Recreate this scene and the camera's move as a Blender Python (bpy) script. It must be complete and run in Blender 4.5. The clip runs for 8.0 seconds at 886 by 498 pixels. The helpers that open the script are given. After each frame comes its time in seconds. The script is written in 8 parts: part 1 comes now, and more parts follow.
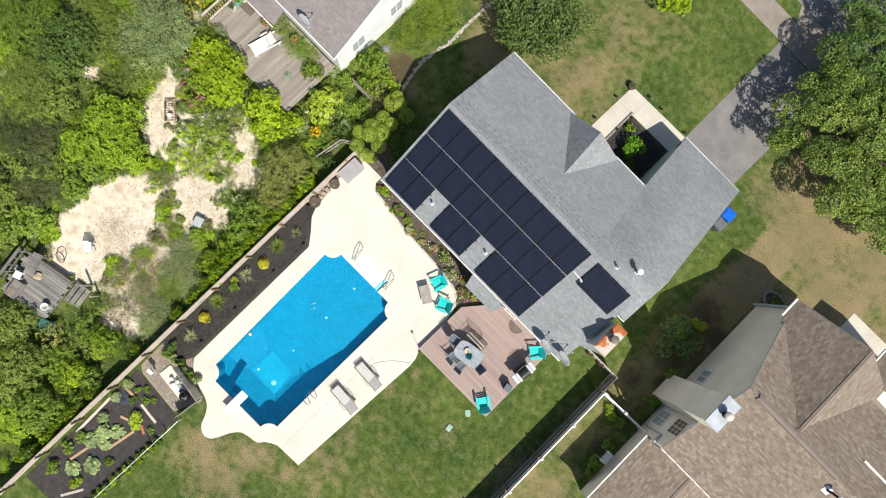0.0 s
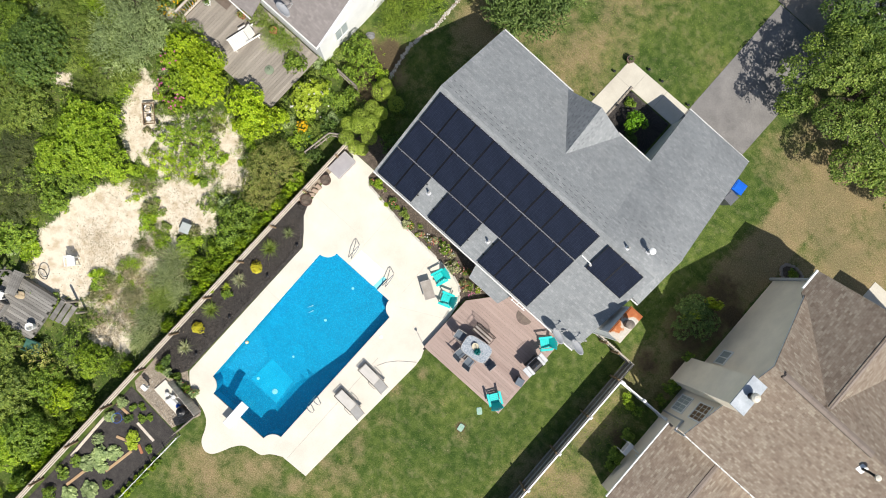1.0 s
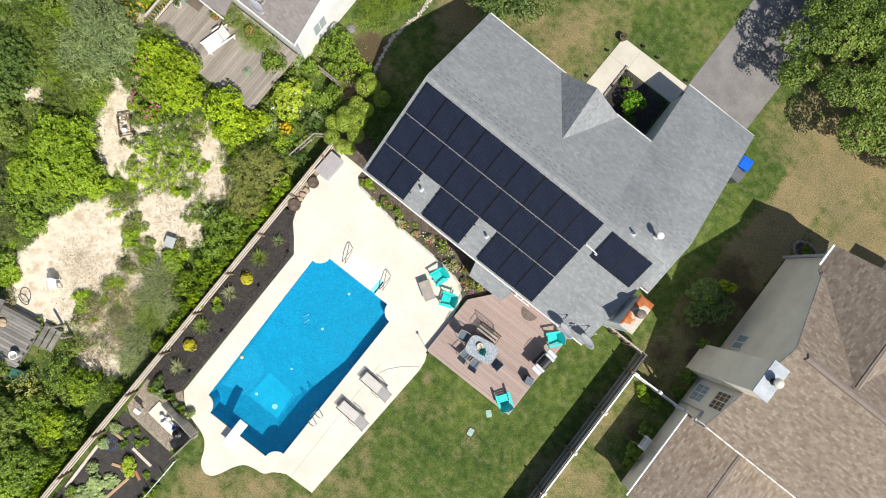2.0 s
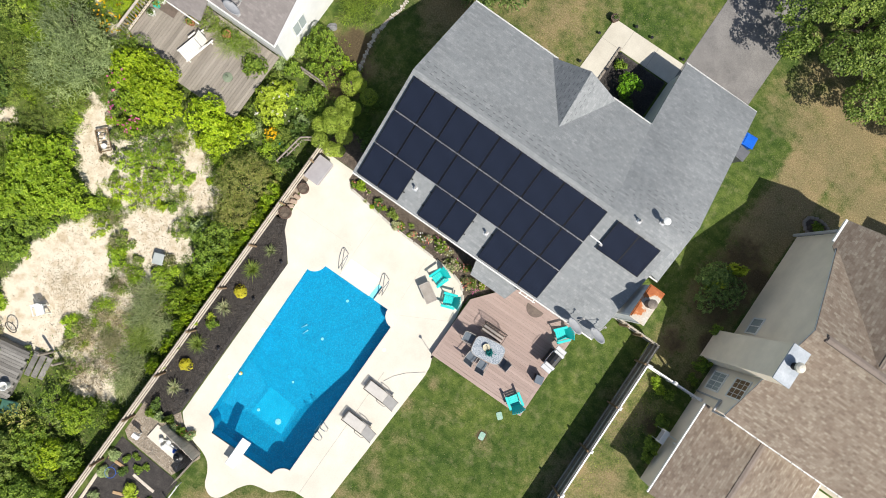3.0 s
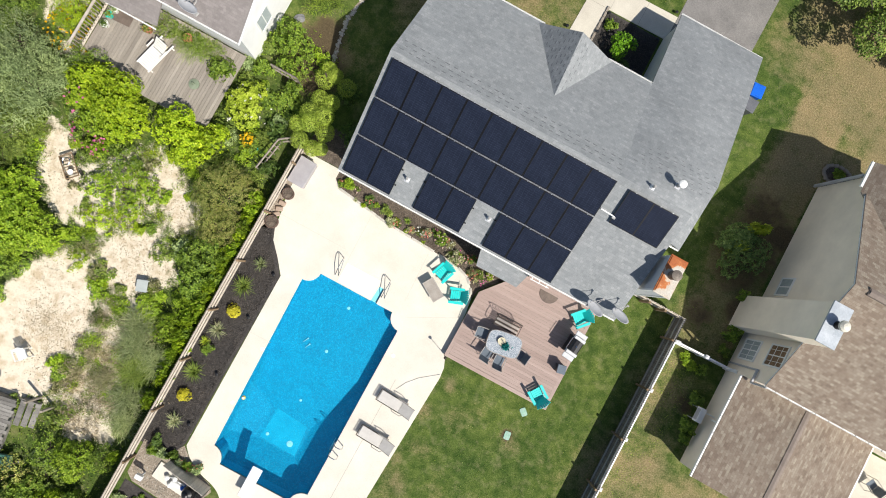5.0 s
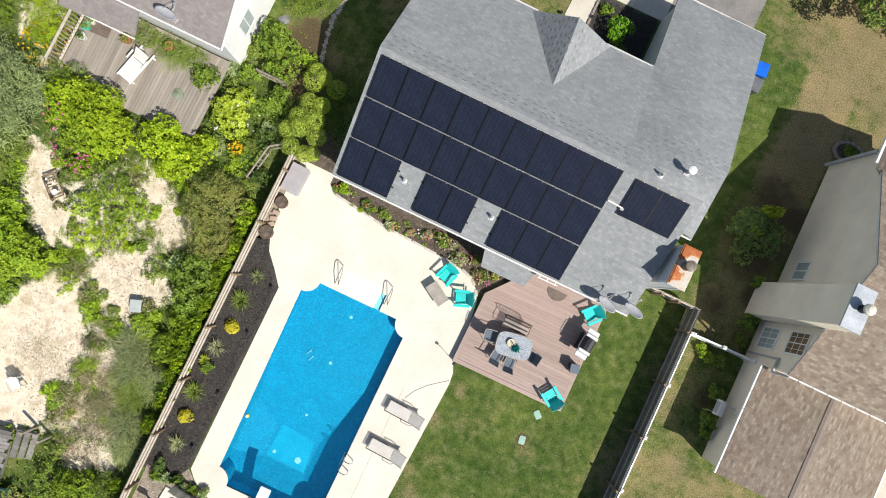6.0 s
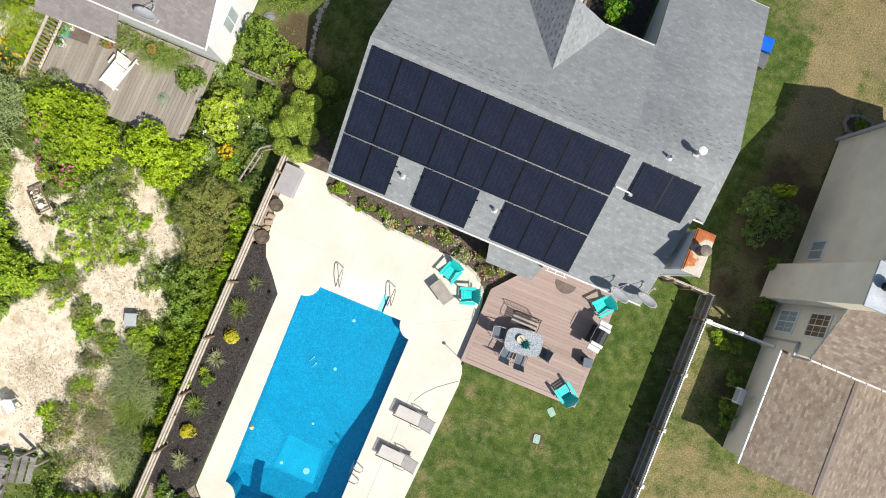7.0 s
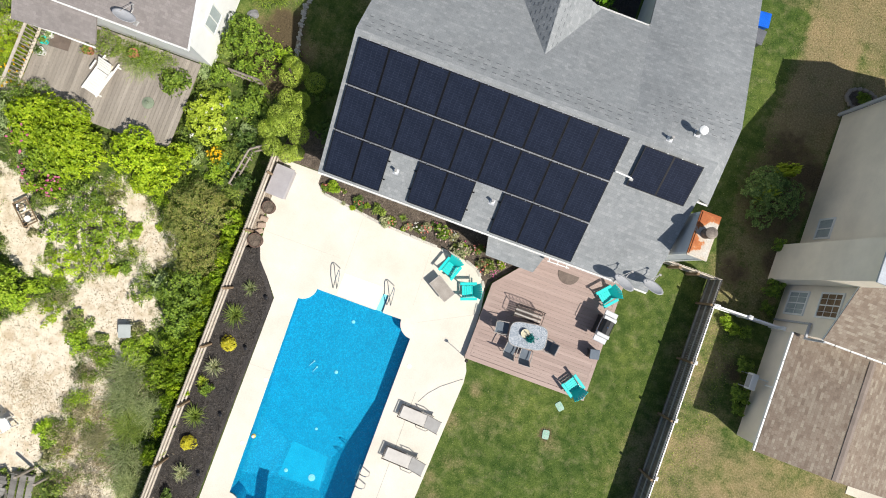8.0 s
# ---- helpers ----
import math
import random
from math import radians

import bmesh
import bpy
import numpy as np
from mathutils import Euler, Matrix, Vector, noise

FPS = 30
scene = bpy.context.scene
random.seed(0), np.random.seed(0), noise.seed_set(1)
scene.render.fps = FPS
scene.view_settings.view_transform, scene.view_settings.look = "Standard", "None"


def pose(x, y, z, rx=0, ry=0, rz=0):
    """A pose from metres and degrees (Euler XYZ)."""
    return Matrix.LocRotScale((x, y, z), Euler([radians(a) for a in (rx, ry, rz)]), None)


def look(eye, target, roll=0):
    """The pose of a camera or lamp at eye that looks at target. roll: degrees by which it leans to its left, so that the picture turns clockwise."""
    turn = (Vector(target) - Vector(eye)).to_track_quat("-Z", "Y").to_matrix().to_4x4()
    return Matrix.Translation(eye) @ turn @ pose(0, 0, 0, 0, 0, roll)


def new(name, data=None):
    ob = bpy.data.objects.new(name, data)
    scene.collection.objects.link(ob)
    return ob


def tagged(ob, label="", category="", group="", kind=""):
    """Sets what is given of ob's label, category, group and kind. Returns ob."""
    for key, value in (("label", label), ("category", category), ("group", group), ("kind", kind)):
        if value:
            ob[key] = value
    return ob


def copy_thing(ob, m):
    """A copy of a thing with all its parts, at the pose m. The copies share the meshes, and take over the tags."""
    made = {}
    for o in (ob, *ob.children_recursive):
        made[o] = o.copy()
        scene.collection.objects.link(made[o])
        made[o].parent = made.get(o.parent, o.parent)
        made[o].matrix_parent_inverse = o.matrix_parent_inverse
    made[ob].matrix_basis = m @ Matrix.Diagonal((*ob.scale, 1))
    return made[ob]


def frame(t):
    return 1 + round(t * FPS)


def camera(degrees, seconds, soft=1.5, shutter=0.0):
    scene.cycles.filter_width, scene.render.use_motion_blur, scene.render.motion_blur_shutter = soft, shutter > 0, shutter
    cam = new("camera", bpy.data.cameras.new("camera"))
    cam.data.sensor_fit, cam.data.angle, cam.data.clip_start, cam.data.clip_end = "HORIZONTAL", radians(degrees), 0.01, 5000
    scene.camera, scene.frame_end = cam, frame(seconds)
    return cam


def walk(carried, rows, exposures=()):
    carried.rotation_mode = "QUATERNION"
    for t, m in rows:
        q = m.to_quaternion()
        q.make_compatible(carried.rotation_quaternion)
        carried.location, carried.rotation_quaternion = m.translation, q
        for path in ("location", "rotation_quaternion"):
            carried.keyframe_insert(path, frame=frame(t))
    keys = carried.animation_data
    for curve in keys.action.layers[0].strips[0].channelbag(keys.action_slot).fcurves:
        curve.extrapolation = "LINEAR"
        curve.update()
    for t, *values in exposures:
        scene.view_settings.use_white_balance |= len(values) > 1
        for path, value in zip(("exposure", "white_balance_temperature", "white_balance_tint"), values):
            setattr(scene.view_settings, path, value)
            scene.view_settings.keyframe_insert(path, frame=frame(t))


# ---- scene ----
cam = camera(73.7, 8.0, soft=1.0)
ROWS = [
    (0.0, 4.248, -6.651, 32.703, 2.391, -2.957, 45.427),
    (0.5, 4.295, -6.719, 31.976, 2.399, -2.948, 43.729),
    (1.0, 4.460, -6.832, 31.247, 2.431, -2.873, 41.932),
    (1.5, 4.574, -6.768, 30.537, 2.429, -2.761, 40.156),
    (3.0, 4.593, -6.494, 28.889, 2.390, -2.558, 34.852),
    (3.5, 4.568, -6.515, 28.418, 2.357, -2.475, 33.217),
    (4.0, 4.608, -6.547, 27.956, 2.295, -2.412, 31.614),
    (4.5, 4.651, -6.576, 27.487, 2.269, -2.360, 30.069),
    (6.0, 4.477, -6.393, 26.078, 2.198, -2.233, 25.408),
    (6.5, 4.391, -6.387, 25.622, 2.166, -2.195, 23.942),
    (7.0, 4.396, -6.454, 25.205, 2.112, -2.175, 22.657),
    (7.5, 4.491, -6.486, 24.860, 2.131, -2.071, 21.304),
    (8.0, 4.564, -6.534, 24.602, 2.139, -1.996, 20.098),
]
walk(cam, [(t, pose(x, y, z, rx, ry, rz)) for t, x, y, z, rx, ry, rz in ROWS])

# ---- light ----
SUN_DIR = Vector((0.93, -0.366, 1.25)).normalized()
world = bpy.data.worlds.new("sky")
scene.world = world
world.use_nodes = True
wn, wl = world.node_tree.nodes, world.node_tree.links
sky = wn.new("ShaderNodeTexSky")
sky.sky_type = 'NISHITA'
sky.sun_disc = False
sky.sun_elevation = math.asin(SUN_DIR.z)
sky.sun_rotation = math.atan2(SUN_DIR.x, SUN_DIR.y)
wl.new(sky.outputs[0], wn["Background"].inputs[0])
wn["Background"].inputs[1].default_value = 0.088
sun_data = bpy.data.lights.new("sun", 'SUN')
sun_data.energy = 4.95
sun_data.angle = radians(0.55)
sun_data.color = (1.0, 0.95, 0.87)
sun = new("sun", sun_data)
sun.matrix_world = look(SUN_DIR * 60, (0, 0, 0))
scene.view_settings.exposure = 0.28


# ---- materials ----
def nodes_of(name):
    m = bpy.data.materials.new(name)
    m.use_nodes = True
    return m, m.node_tree.nodes, m.node_tree.links, m.node_tree.nodes["Principled BSDF"]


def noise_node(n, l, vec, scale, detail=4.0, rough=0.6):
    t = n.new("ShaderNodeTexNoise")
    t.inputs["Scale"].default_value = scale
    t.inputs["Detail"].default_value = detail
    t.inputs["Roughness"].default_value = rough
    l.new(vec, t.inputs["Vector"])
    return t


def ramp_node(n, l, fac, stops):
    r = n.new("ShaderNodeValToRGB")
    e = r.color_ramp.elements
    while len(e) < len(stops):
        e.new(0.5)
    for k, (p, c) in zip(e, stops):
        k.position, k.color = p, (*c, 1)
    l.new(fac, r.inputs[0])
    return r


def mix_node(n, l, fac, a, b, mode='MIX'):
    m = n.new("ShaderNodeMix")
    m.data_type, m.blend_type = 'RGBA', mode
    for s, v in ((m.inputs[0], fac), (m.inputs[6], a), (m.inputs[7], b)):
        if isinstance(v, (int, float)):
            s.default_value = v
        elif isinstance(v, tuple):
            s.default_value = (*v, 1)
        else:
            l.new(v, s)
    return m.outputs[2]


def bump_node(n, l, height, strength, dist=0.02):
    b = n.new("ShaderNodeBump")
    b.inputs["Strength"].default_value, b.inputs["Distance"].default_value = strength, dist
    l.new(height, b.inputs["Height"])
    return b.outputs[0]


def mat(name, c1, c2, scale=2.0, fine=40.0, rough=0.8, bump=0.25, metal=0.0, grain=0.25, rnd=0.0, stretch=None, spec=0.4):
    """Two tones in broad patches, fine grain over them, a little relief; rnd: how far objects differ in brightness."""
    m, n, l, p = nodes_of(name)
    co = n.new("ShaderNodeTexCoord").outputs["Object"]
    if stretch:
        mp = n.new("ShaderNodeMapping")
        mp.inputs["Scale"].default_value = stretch
        l.new(co, mp.inputs[0])
        co = mp.outputs[0]
    a = noise_node(n, l, co, scale)
    col = ramp_node(n, l, a.outputs[0], [(0.32, c1), (0.68, c2)]).outputs[0]
    f = noise_node(n, l, co, fine, 3.0)
    g = ramp_node(n, l, f.outputs[0], [(0.3, (1 - grain,) * 3), (0.7, (1 + grain * 0.4,) * 3)]).outputs[0]
    col = mix_node(n, l, 1.0, col, g, 'MULTIPLY')
    if rnd:
        o = n.new("ShaderNodeObjectInfo")
        v = ramp_node(n, l, o.outputs["Random"], [(0.0, (1 - rnd,) * 3), (1.0, (1 + rnd,) * 3)]).outputs[0]
        col = mix_node(n, l, 1.0, col, v, 'MULTIPLY')
    l.new(col, p.inputs["Base Color"])
    p.inputs["Roughness"].default_value = rough
    p.inputs["Metallic"].default_value = metal
    p.inputs["Specular IOR Level"].default_value = spec
    if bump:
        l.new(bump_node(n, l, f.outputs[0], bump), p.inputs["Normal"])
    return m


def leaf_mat(name, c1, c2, c3, rnd=0.18):
    """Foliage: each leaf its own tone by island, some light through it."""
    m, n, l, p = nodes_of(name)
    g = n.new("ShaderNodeNewGeometry")
    col = ramp_node(n, l, g.outputs["Random Per Island"], [(0.0, c1), (0.5, c2), (1.0, c3)]).outputs[0]
    co = n.new("ShaderNodeTexCoord").outputs["Object"]
    big = noise_node(n, l, co, 0.9, 2.0)
    v = ramp_node(n, l, big.outputs[0], [(0.3, (0.72, 0.75, 0.75)), (0.7, (1.2, 1.15, 1.05))]).outputs[0]
    col = mix_node(n, l, 1.0, col, v, 'MULTIPLY')
    o = n.new("ShaderNodeObjectInfo")
    v = ramp_node(n, l, o.outputs["Random"], [(0.0, (1 - rnd,) * 3), (1.0, (1 + rnd, 1 + rnd, 1 + rnd * 0.6))]).outputs[0]
    col = mix_node(n, l, 1.0, col, v, 'MULTIPLY')
    l.new(col, p.inputs["Base Color"])
    p.inputs["Roughness"].default_value = 0.55
    p.inputs["Specular IOR Level"].default_value = 0.3
    tr = n.new("ShaderNodeBsdfTranslucent")
    l.new(col, tr.inputs[0])
    mx = n.new("ShaderNodeMixShader")
    mx.inputs[0].default_value = 0.24
    l.new(p.outputs[0], mx.inputs[1])
    l.new(tr.outputs[0], mx.inputs[2])
    l.new(mx.outputs[0], n["Material Output"].inputs[0])
    return m


def ground_mat():
    """Grass, straw-dry grass, sand and bare soil, by painted attributes broken up with noise."""
    m, n, l, p = nodes_of("lawn_and_soil")
    co = n.new("ShaderNodeNewGeometry").outputs["Position"]
    big, mid, fin = noise_node(n, l, co, 0.35), noise_node(n, l, co, 2.2, 6.0), noise_node(n, l, co, 14.0, 6.0, 0.7)
    tiny = noise_node(n, l, co, 60.0, 3.0, 0.7)
    patch = noise_node(n, l, co, 0.75, 4.0, 0.55)

    def mask(attr, lo, hi, amount, blotch=0.0):
        a = n.new("ShaderNodeAttribute")
        a.attribute_name = attr
        x = n.new("ShaderNodeMath")
        x.operation = 'MULTIPLY_ADD'
        l.new(mid.outputs[0], x.inputs[0])
        x.inputs[1].default_value = amount
        l.new(a.outputs["Fac"], x.inputs[2])
        y = n.new("ShaderNodeMath")
        y.operation = 'MULTIPLY_ADD'
        l.new(fin.outputs[0], y.inputs[0])
        y.inputs[1].default_value = amount * 0.7
        l.new(x.outputs[0], y.inputs[2])
        z = n.new("ShaderNodeMath")
        z.operation = 'MULTIPLY_ADD'
        l.new(patch.outputs[0], z.inputs[0])
        z.inputs[1].default_value = blotch
        l.new(y.outputs[0], z.inputs[2])
        r = n.new("ShaderNodeMapRange")
        r.interpolation_type = 'SMOOTHSTEP'
        off = amount * 0.85 + blotch * 0.5
        r.inputs[1].default_value, r.inputs[2].default_value = lo + off, hi + off
        l.new(z.outputs[0], r.inputs[0])
        return r.outputs[0]
    green = ramp_node(n, l, fin.outputs[0], [(0.25, (0.044, 0.074, 0.017)), (0.5, (0.080, 0.122, 0.031)), (0.75, (0.135, 0.176, 0.057))]).outputs[0]
    wide = ramp_node(n, l, big.outputs[0], [(0.3, (0.66, 0.76, 0.7)), (0.7, (1.32, 1.2, 1.12))]).outputs[0]
    green = mix_node(n, l, 1.0, green, wide, 'MULTIPLY')
    green = mix_node(n, l, 1.0, green, ramp_node(n, l, mid.outputs[0], [(0.36, (0.62, 0.72, 0.6)), (0.62, (1.3, 1.2, 1.15))]).outputs[0], 'MULTIPLY')
    pale = noise_node(n, l, co, 1.9, 6.0, 0.7)
    green = mix_node(n, l, ramp_node(n, l, pale.outputs[0], [(0.515, (0.0,) * 3), (0.73, (0.5,) * 3)]).outputs[0], green, (0.29, 0.268, 0.135))
    straw = ramp_node(n, l, fin.outputs[0], [(0.25, (0.13, 0.104, 0.05)), (0.5, (0.25, 0.197, 0.104)), (0.75, (0.42, 0.335, 0.195))]).outputs[0]
    straw = mix_node(n, l, 1.0, straw, ramp_node(n, l, big.outputs[0], [(0.35, (0.82, 0.88, 0.84)), (0.65, (1.14, 1.1, 1.08))]).outputs[0], 'MULTIPLY')
    sand = ramp_node(n, l, fin.outputs[0], [(0.25, (0.61, 0.54, 0.42)), (0.5, (0.68, 0.61, 0.49)), (0.75, (0.73, 0.665, 0.55))]).outputs[0]
    sand = mix_node(n, l, 1.0, sand, ramp_node(n, l, mid.outputs[0], [(0.34, (0.78, 0.71, 0.62)), (0.54, (1.03, 1.02, 1.01))]).outputs[0], 'MULTIPLY')
    soil = ramp_node(n, l, fin.outputs[0], [(0.3, (0.055, 0.042, 0.024)), (0.6, (0.118, 0.09, 0.052)), (0.8, (0.22, 0.17, 0.11))]).outputs[0]
    col = mix_node(n, l, mask("dry", 0.22, 0.92, 0.8, 1.2), green, straw)
    col = mix_node(n, l, mask("soil", 0.4, 0.65, 0.5), col, soil)
    speck = noise_node(n, l, co, 9.0, 5.0, 0.75)
    dead = ramp_node(n, l, tiny.outputs[0], [(0.3, (0.22, 0.185, 0.11)), (0.7, (0.42, 0.36, 0.25))]).outputs[0]
    chip = n.new("ShaderNodeMath")
    chip.operation = 'MULTIPLY'
    l.new(mask("chips", 0.3, 0.8, 0.5), chip.inputs[0])
    l.new(ramp_node(n, l, speck.outputs[0], [(0.50, (0.0,) * 3), (0.66, (0.36,) * 3)]).outputs[0], chip.inputs[1])
    sand = mix_node(n, l, chip.outputs[0], sand, dead)
    bare = mask("sand", 0.34, 0.62, 1.1, 0.6)
    col = mix_node(n, l, bare, col, sand)
    gr = ramp_node(n, l, tiny.outputs[0], [(0.3, (0.72,) * 3), (0.7, (1.18,) * 3)]).outputs[0]
    col = mix_node(n, l, 1.0, col, gr, 'MULTIPLY')
    l.new(col, p.inputs["Base Color"])
    p.inputs["Roughness"].default_value = 0.95
    p.inputs["Specular IOR Level"].default_value = 0.1
    rough = n.new("ShaderNodeMapRange")
    rough.inputs[3].default_value, rough.inputs[4].default_value = 0.7, 0.12
    l.new(bare, rough.inputs[0])
    relief = n.new("ShaderNodeBump")
    relief.inputs["Distance"].default_value = 0.06
    l.new(rough.outputs[0], relief.inputs["Strength"])
    l.new(fin.outputs[0], relief.inputs["Height"])
    l.new(relief.outputs[0], p.inputs["Normal"])
    return m


def shingle_mat(name, tones, course=0.14, tab=0.32, rough=0.9, gap=0.55):
    """Asphalt shingles: staggered tabs of mixed tones with a dark butt line. UV runs in metres along and up the slope."""
    m, n, l, p = nodes_of(name)
    uv = n.new("ShaderNodeTexCoord").outputs["UV"]
    b = n.new("ShaderNodeTexBrick")
    b.inputs["Scale"].default_value = 1.0
    b.inputs["Brick Width"].default_value, b.inputs["Row Height"].default_value = tab, course
    b.inputs["Mortar Size"].default_value = 0.006
    b.inputs["Mortar Smooth"].default_value = 0.3
    b.inputs["Bias"].default_value = 0.0
    b.offset = 0.37
    b.inputs["Color1"].default_value, b.inputs["Color2"].default_value = (0, 0, 0, 1), (1, 1, 1, 1)
    b.inputs["Mortar"].default_value = (0.5, 0.5, 0.5, 1)
    l.new(uv, b.inputs["Vector"])
    w = n.new("ShaderNodeTexBrick")
    w.inputs["Scale"].default_value = 1.0
    w.inputs["Brick Width"].default_value, w.inputs["Row Height"].default_value = tab * 1.63, course
    w.inputs["Mortar Size"].default_value = 0.0
    w.offset = 0.61
    w.inputs["Color1"].default_value, w.inputs["Color2"].default_value = (0, 0, 0, 1), (1, 1, 1, 1)
    l.new(uv, w.inputs["Vector"])
    both = mix_node(n, l, 0.52, b.outputs["Color"], w.outputs["Color"])
    col = ramp_node(n, l, both, [(0.12 + 0.76 * i / (len(tones) - 1), c) for i, c in enumerate(tones)]).outputs[0]
    fine, broad = noise_node(n, l, uv, 55.0, 3.0, 0.8), noise_node(n, l, uv, 0.7, 3.0)
    col = mix_node(n, l, 1.0, col, ramp_node(n, l, fine.outputs[0], [(0.3, (0.75,) * 3), (0.7, (1.2,) * 3)]).outputs[0], 'MULTIPLY')
    col = mix_node(n, l, 1.0, col, ramp_node(n, l, broad.outputs[0], [(0.3, (0.92,) * 3), (0.7, (1.07,) * 3)]).outputs[0], 'MULTIPLY')
    col = mix_node(n, l, b.outputs["Fac"], col, mix_node(n, l, 1.0, col, (gap, gap, gap), 'MULTIPLY'))
    l.new(col, p.inputs["Base Color"])
    p.inputs["Roughness"].default_value = rough
    p.inputs["Specular IOR Level"].default_value = 0.25
    inv = n.new("ShaderNodeMath")
    inv.operation = 'SUBTRACT'
    inv.inputs[0].default_value = 1.0
    l.new(b.outputs["Fac"], inv.inputs[1])
    l.new(bump_node(n, l, inv.outputs[0], 0.5, 0.008), p.inputs["Normal"])
    return m


def siding_mat(name, c, step=0.11):
    """Lap siding: a shallow saw-tooth of boards, up the wall."""
    m, n, l, p = nodes_of(name)
    co = n.new("ShaderNodeTexCoord").outputs["Object"]
    sep = n.new("ShaderNodeSeparateXYZ")
    l.new(co, sep.inputs[0])
    w = n.new("ShaderNodeMath")
    w.operation = 'MODULO'
    w.inputs[1].default_value = step
    l.new(sep.outputs[2], w.inputs[0])
    edge = n.new("ShaderNodeMapRange")
    edge.inputs[1].default_value, edge.inputs[2].default_value = 0.0, step
    edge.inputs[3].default_value, edge.inputs[4].default_value = 1.0, 0.0
    l.new(w.outputs[0], edge.inputs[0])
    nz = noise_node(n, l, co, 0.8, 5.0)
    col = mix_node(n, l, 1.0, c, ramp_node(n, l, nz.outputs[0], [(0.3, (0.88,) * 3), (0.7, (1.06,) * 3)]).outputs[0], 'MULTIPLY')
    l.new(col, p.inputs["Base Color"])
    p.inputs["Roughness"].default_value = 0.6
    l.new(bump_node(n, l, edge.outputs[0], 0.5, 0.012), p.inputs["Normal"])
    return m


def glass_mat(name, tint, rough=0.05):
    m, n, l, p = nodes_of(name)
    p.inputs["Base Color"].default_value = (*tint, 1)
    p.inputs["Roughness"].default_value = rough
    p.inputs["Specular IOR Level"].default_value = 0.6
    return m


GROUND = ground_mat()
SHINGLE_GREY = shingle_mat("grey_shingle", [(0.222, 0.235, 0.241), (0.246, 0.259, 0.264), (0.262, 0.274, 0.279), (0.30, 0.31, 0.313)], course=0.118, tab=0.14, gap=0.86)
SHINGLE_BROWN = shingle_mat("brown_shingle", [(0.178, 0.137, 0.104), (0.215, 0.168, 0.130), (0.245, 0.202, 0.158), (0.295, 0.254, 0.198)], course=0.11, tab=0.165, gap=0.78)
SHINGLE_DUST = shingle_mat("dusty_brown_shingle", [(0.225, 0.20, 0.19), (0.25, 0.225, 0.212), (0.285, 0.255, 0.242)], course=0.11, tab=0.15, gap=0.88)
SIDING_GREY = siding_mat("beige_siding", (0.87, 0.775, 0.64))
SIDING_HOUSE = siding_mat("pale_siding", (0.60, 0.60, 0.58))
SIDING_WHITE = siding_mat("white_siding", (0.8, 0.8, 0.79))
WHITE = mat("white_paint", (0.76, 0.76, 0.74), (0.83, 0.83, 0.81), 1.2, 30, 0.5, 0.05, grain=0.06)
VINYL = mat("white_vinyl", (0.80, 0.80, 0.80), (0.86, 0.86, 0.86), 1.2, 30, 0.4, 0.0, grain=0.04)
CONCRETE = mat("pale_concrete", (0.60, 0.555, 0.47), (0.69, 0.645, 0.56), 0.7, 25, 0.9, 0.12, grain=0.10)
WALK = mat("walk_concrete", (0.50, 0.46, 0.38), (0.60, 0.56, 0.47), 0.8, 25, 0.9, 0.15, grain=0.12)
ASPHALT = mat("asphalt", (0.185, 0.176, 0.168), (0.26, 0.246, 0.232), 0.9, 30, 0.92, 0.4, grain=0.35)
KERB = mat("kerb_concrete", (0.235, 0.20, 0.165), (0.315, 0.275, 0.23), 1.2, 25, 0.9, 0.2, grain=0.2)
MULCH = mat("black_mulch", (0.042, 0.038, 0.036), (0.078, 0.069, 0.063), 3.0, 34, 0.95, 1.0, grain=0.6)
MULCH_BROWN = mat("brown_mulch", (0.085, 0.066, 0.05), (0.175, 0.138, 0.108), 3.0, 22, 0.95, 1.0, grain=0.6)
GRAVEL = mat("tan_gravel", (0.25, 0.20, 0.15), (0.46, 0.39, 0.31), 12.0, 30, 0.95, 1.0, grain=0.5)


# ---- mesh helpers ----
def link(name, bm, material, parent=None, label=""):
    me = bpy.data.meshes.new(name)
    bm.normal_update()
    bm.to_mesh(me)
    bm.free()
    for m in material if isinstance(material, (list, tuple)) else [material]:
        me.materials.append(m)
    ob = new(name, me)
    ob.parent = parent
    if label:
        ob["label"] = label
    return ob


def part(name, bm, material, parent, label=""):
    return link(name, bm, material, parent, label)


def thing(name, label, category, group="", kind="", at=(0, 0, 0), rz=0):
    ob = new(name)
    ob.empty_display_size = 0.2
    ob.matrix_world = pose(*at, 0, 0, rz)
    return tagged(ob, label, category, group, kind)


def add_box(bm, x0, x1, y0, y1, z0, z1, m=None, bevel=0.0):
    r = bmesh.ops.create_cube(bm, size=1.0)
    vs = r["verts"]
    bmesh.ops.scale(bm, vec=(x1 - x0, y1 - y0, z1 - z0), verts=vs)
    bmesh.ops.translate(bm, vec=((x0 + x1) / 2, (y0 + y1) / 2, (z0 + z1) / 2), verts=vs)
    if bevel:
        es = list({e for v in vs for e in v.link_edges})
        g = bmesh.ops.bevel(bm, geom=es, offset=bevel, segments=1, affect='EDGES')
        vs = list({v for f in g["faces"] for v in f.verts} | {v for v in vs if v.is_valid})
    if m is not None:
        bmesh.ops.transform(bm, matrix=m, verts=vs)
    return vs


def box(x0, x1, y0, y1, z0, z1, m=None, bevel=0.0):
    bm = bmesh.new()
    add_box(bm, x0, x1, y0, y1, z0, z1, m, bevel)
    return bm


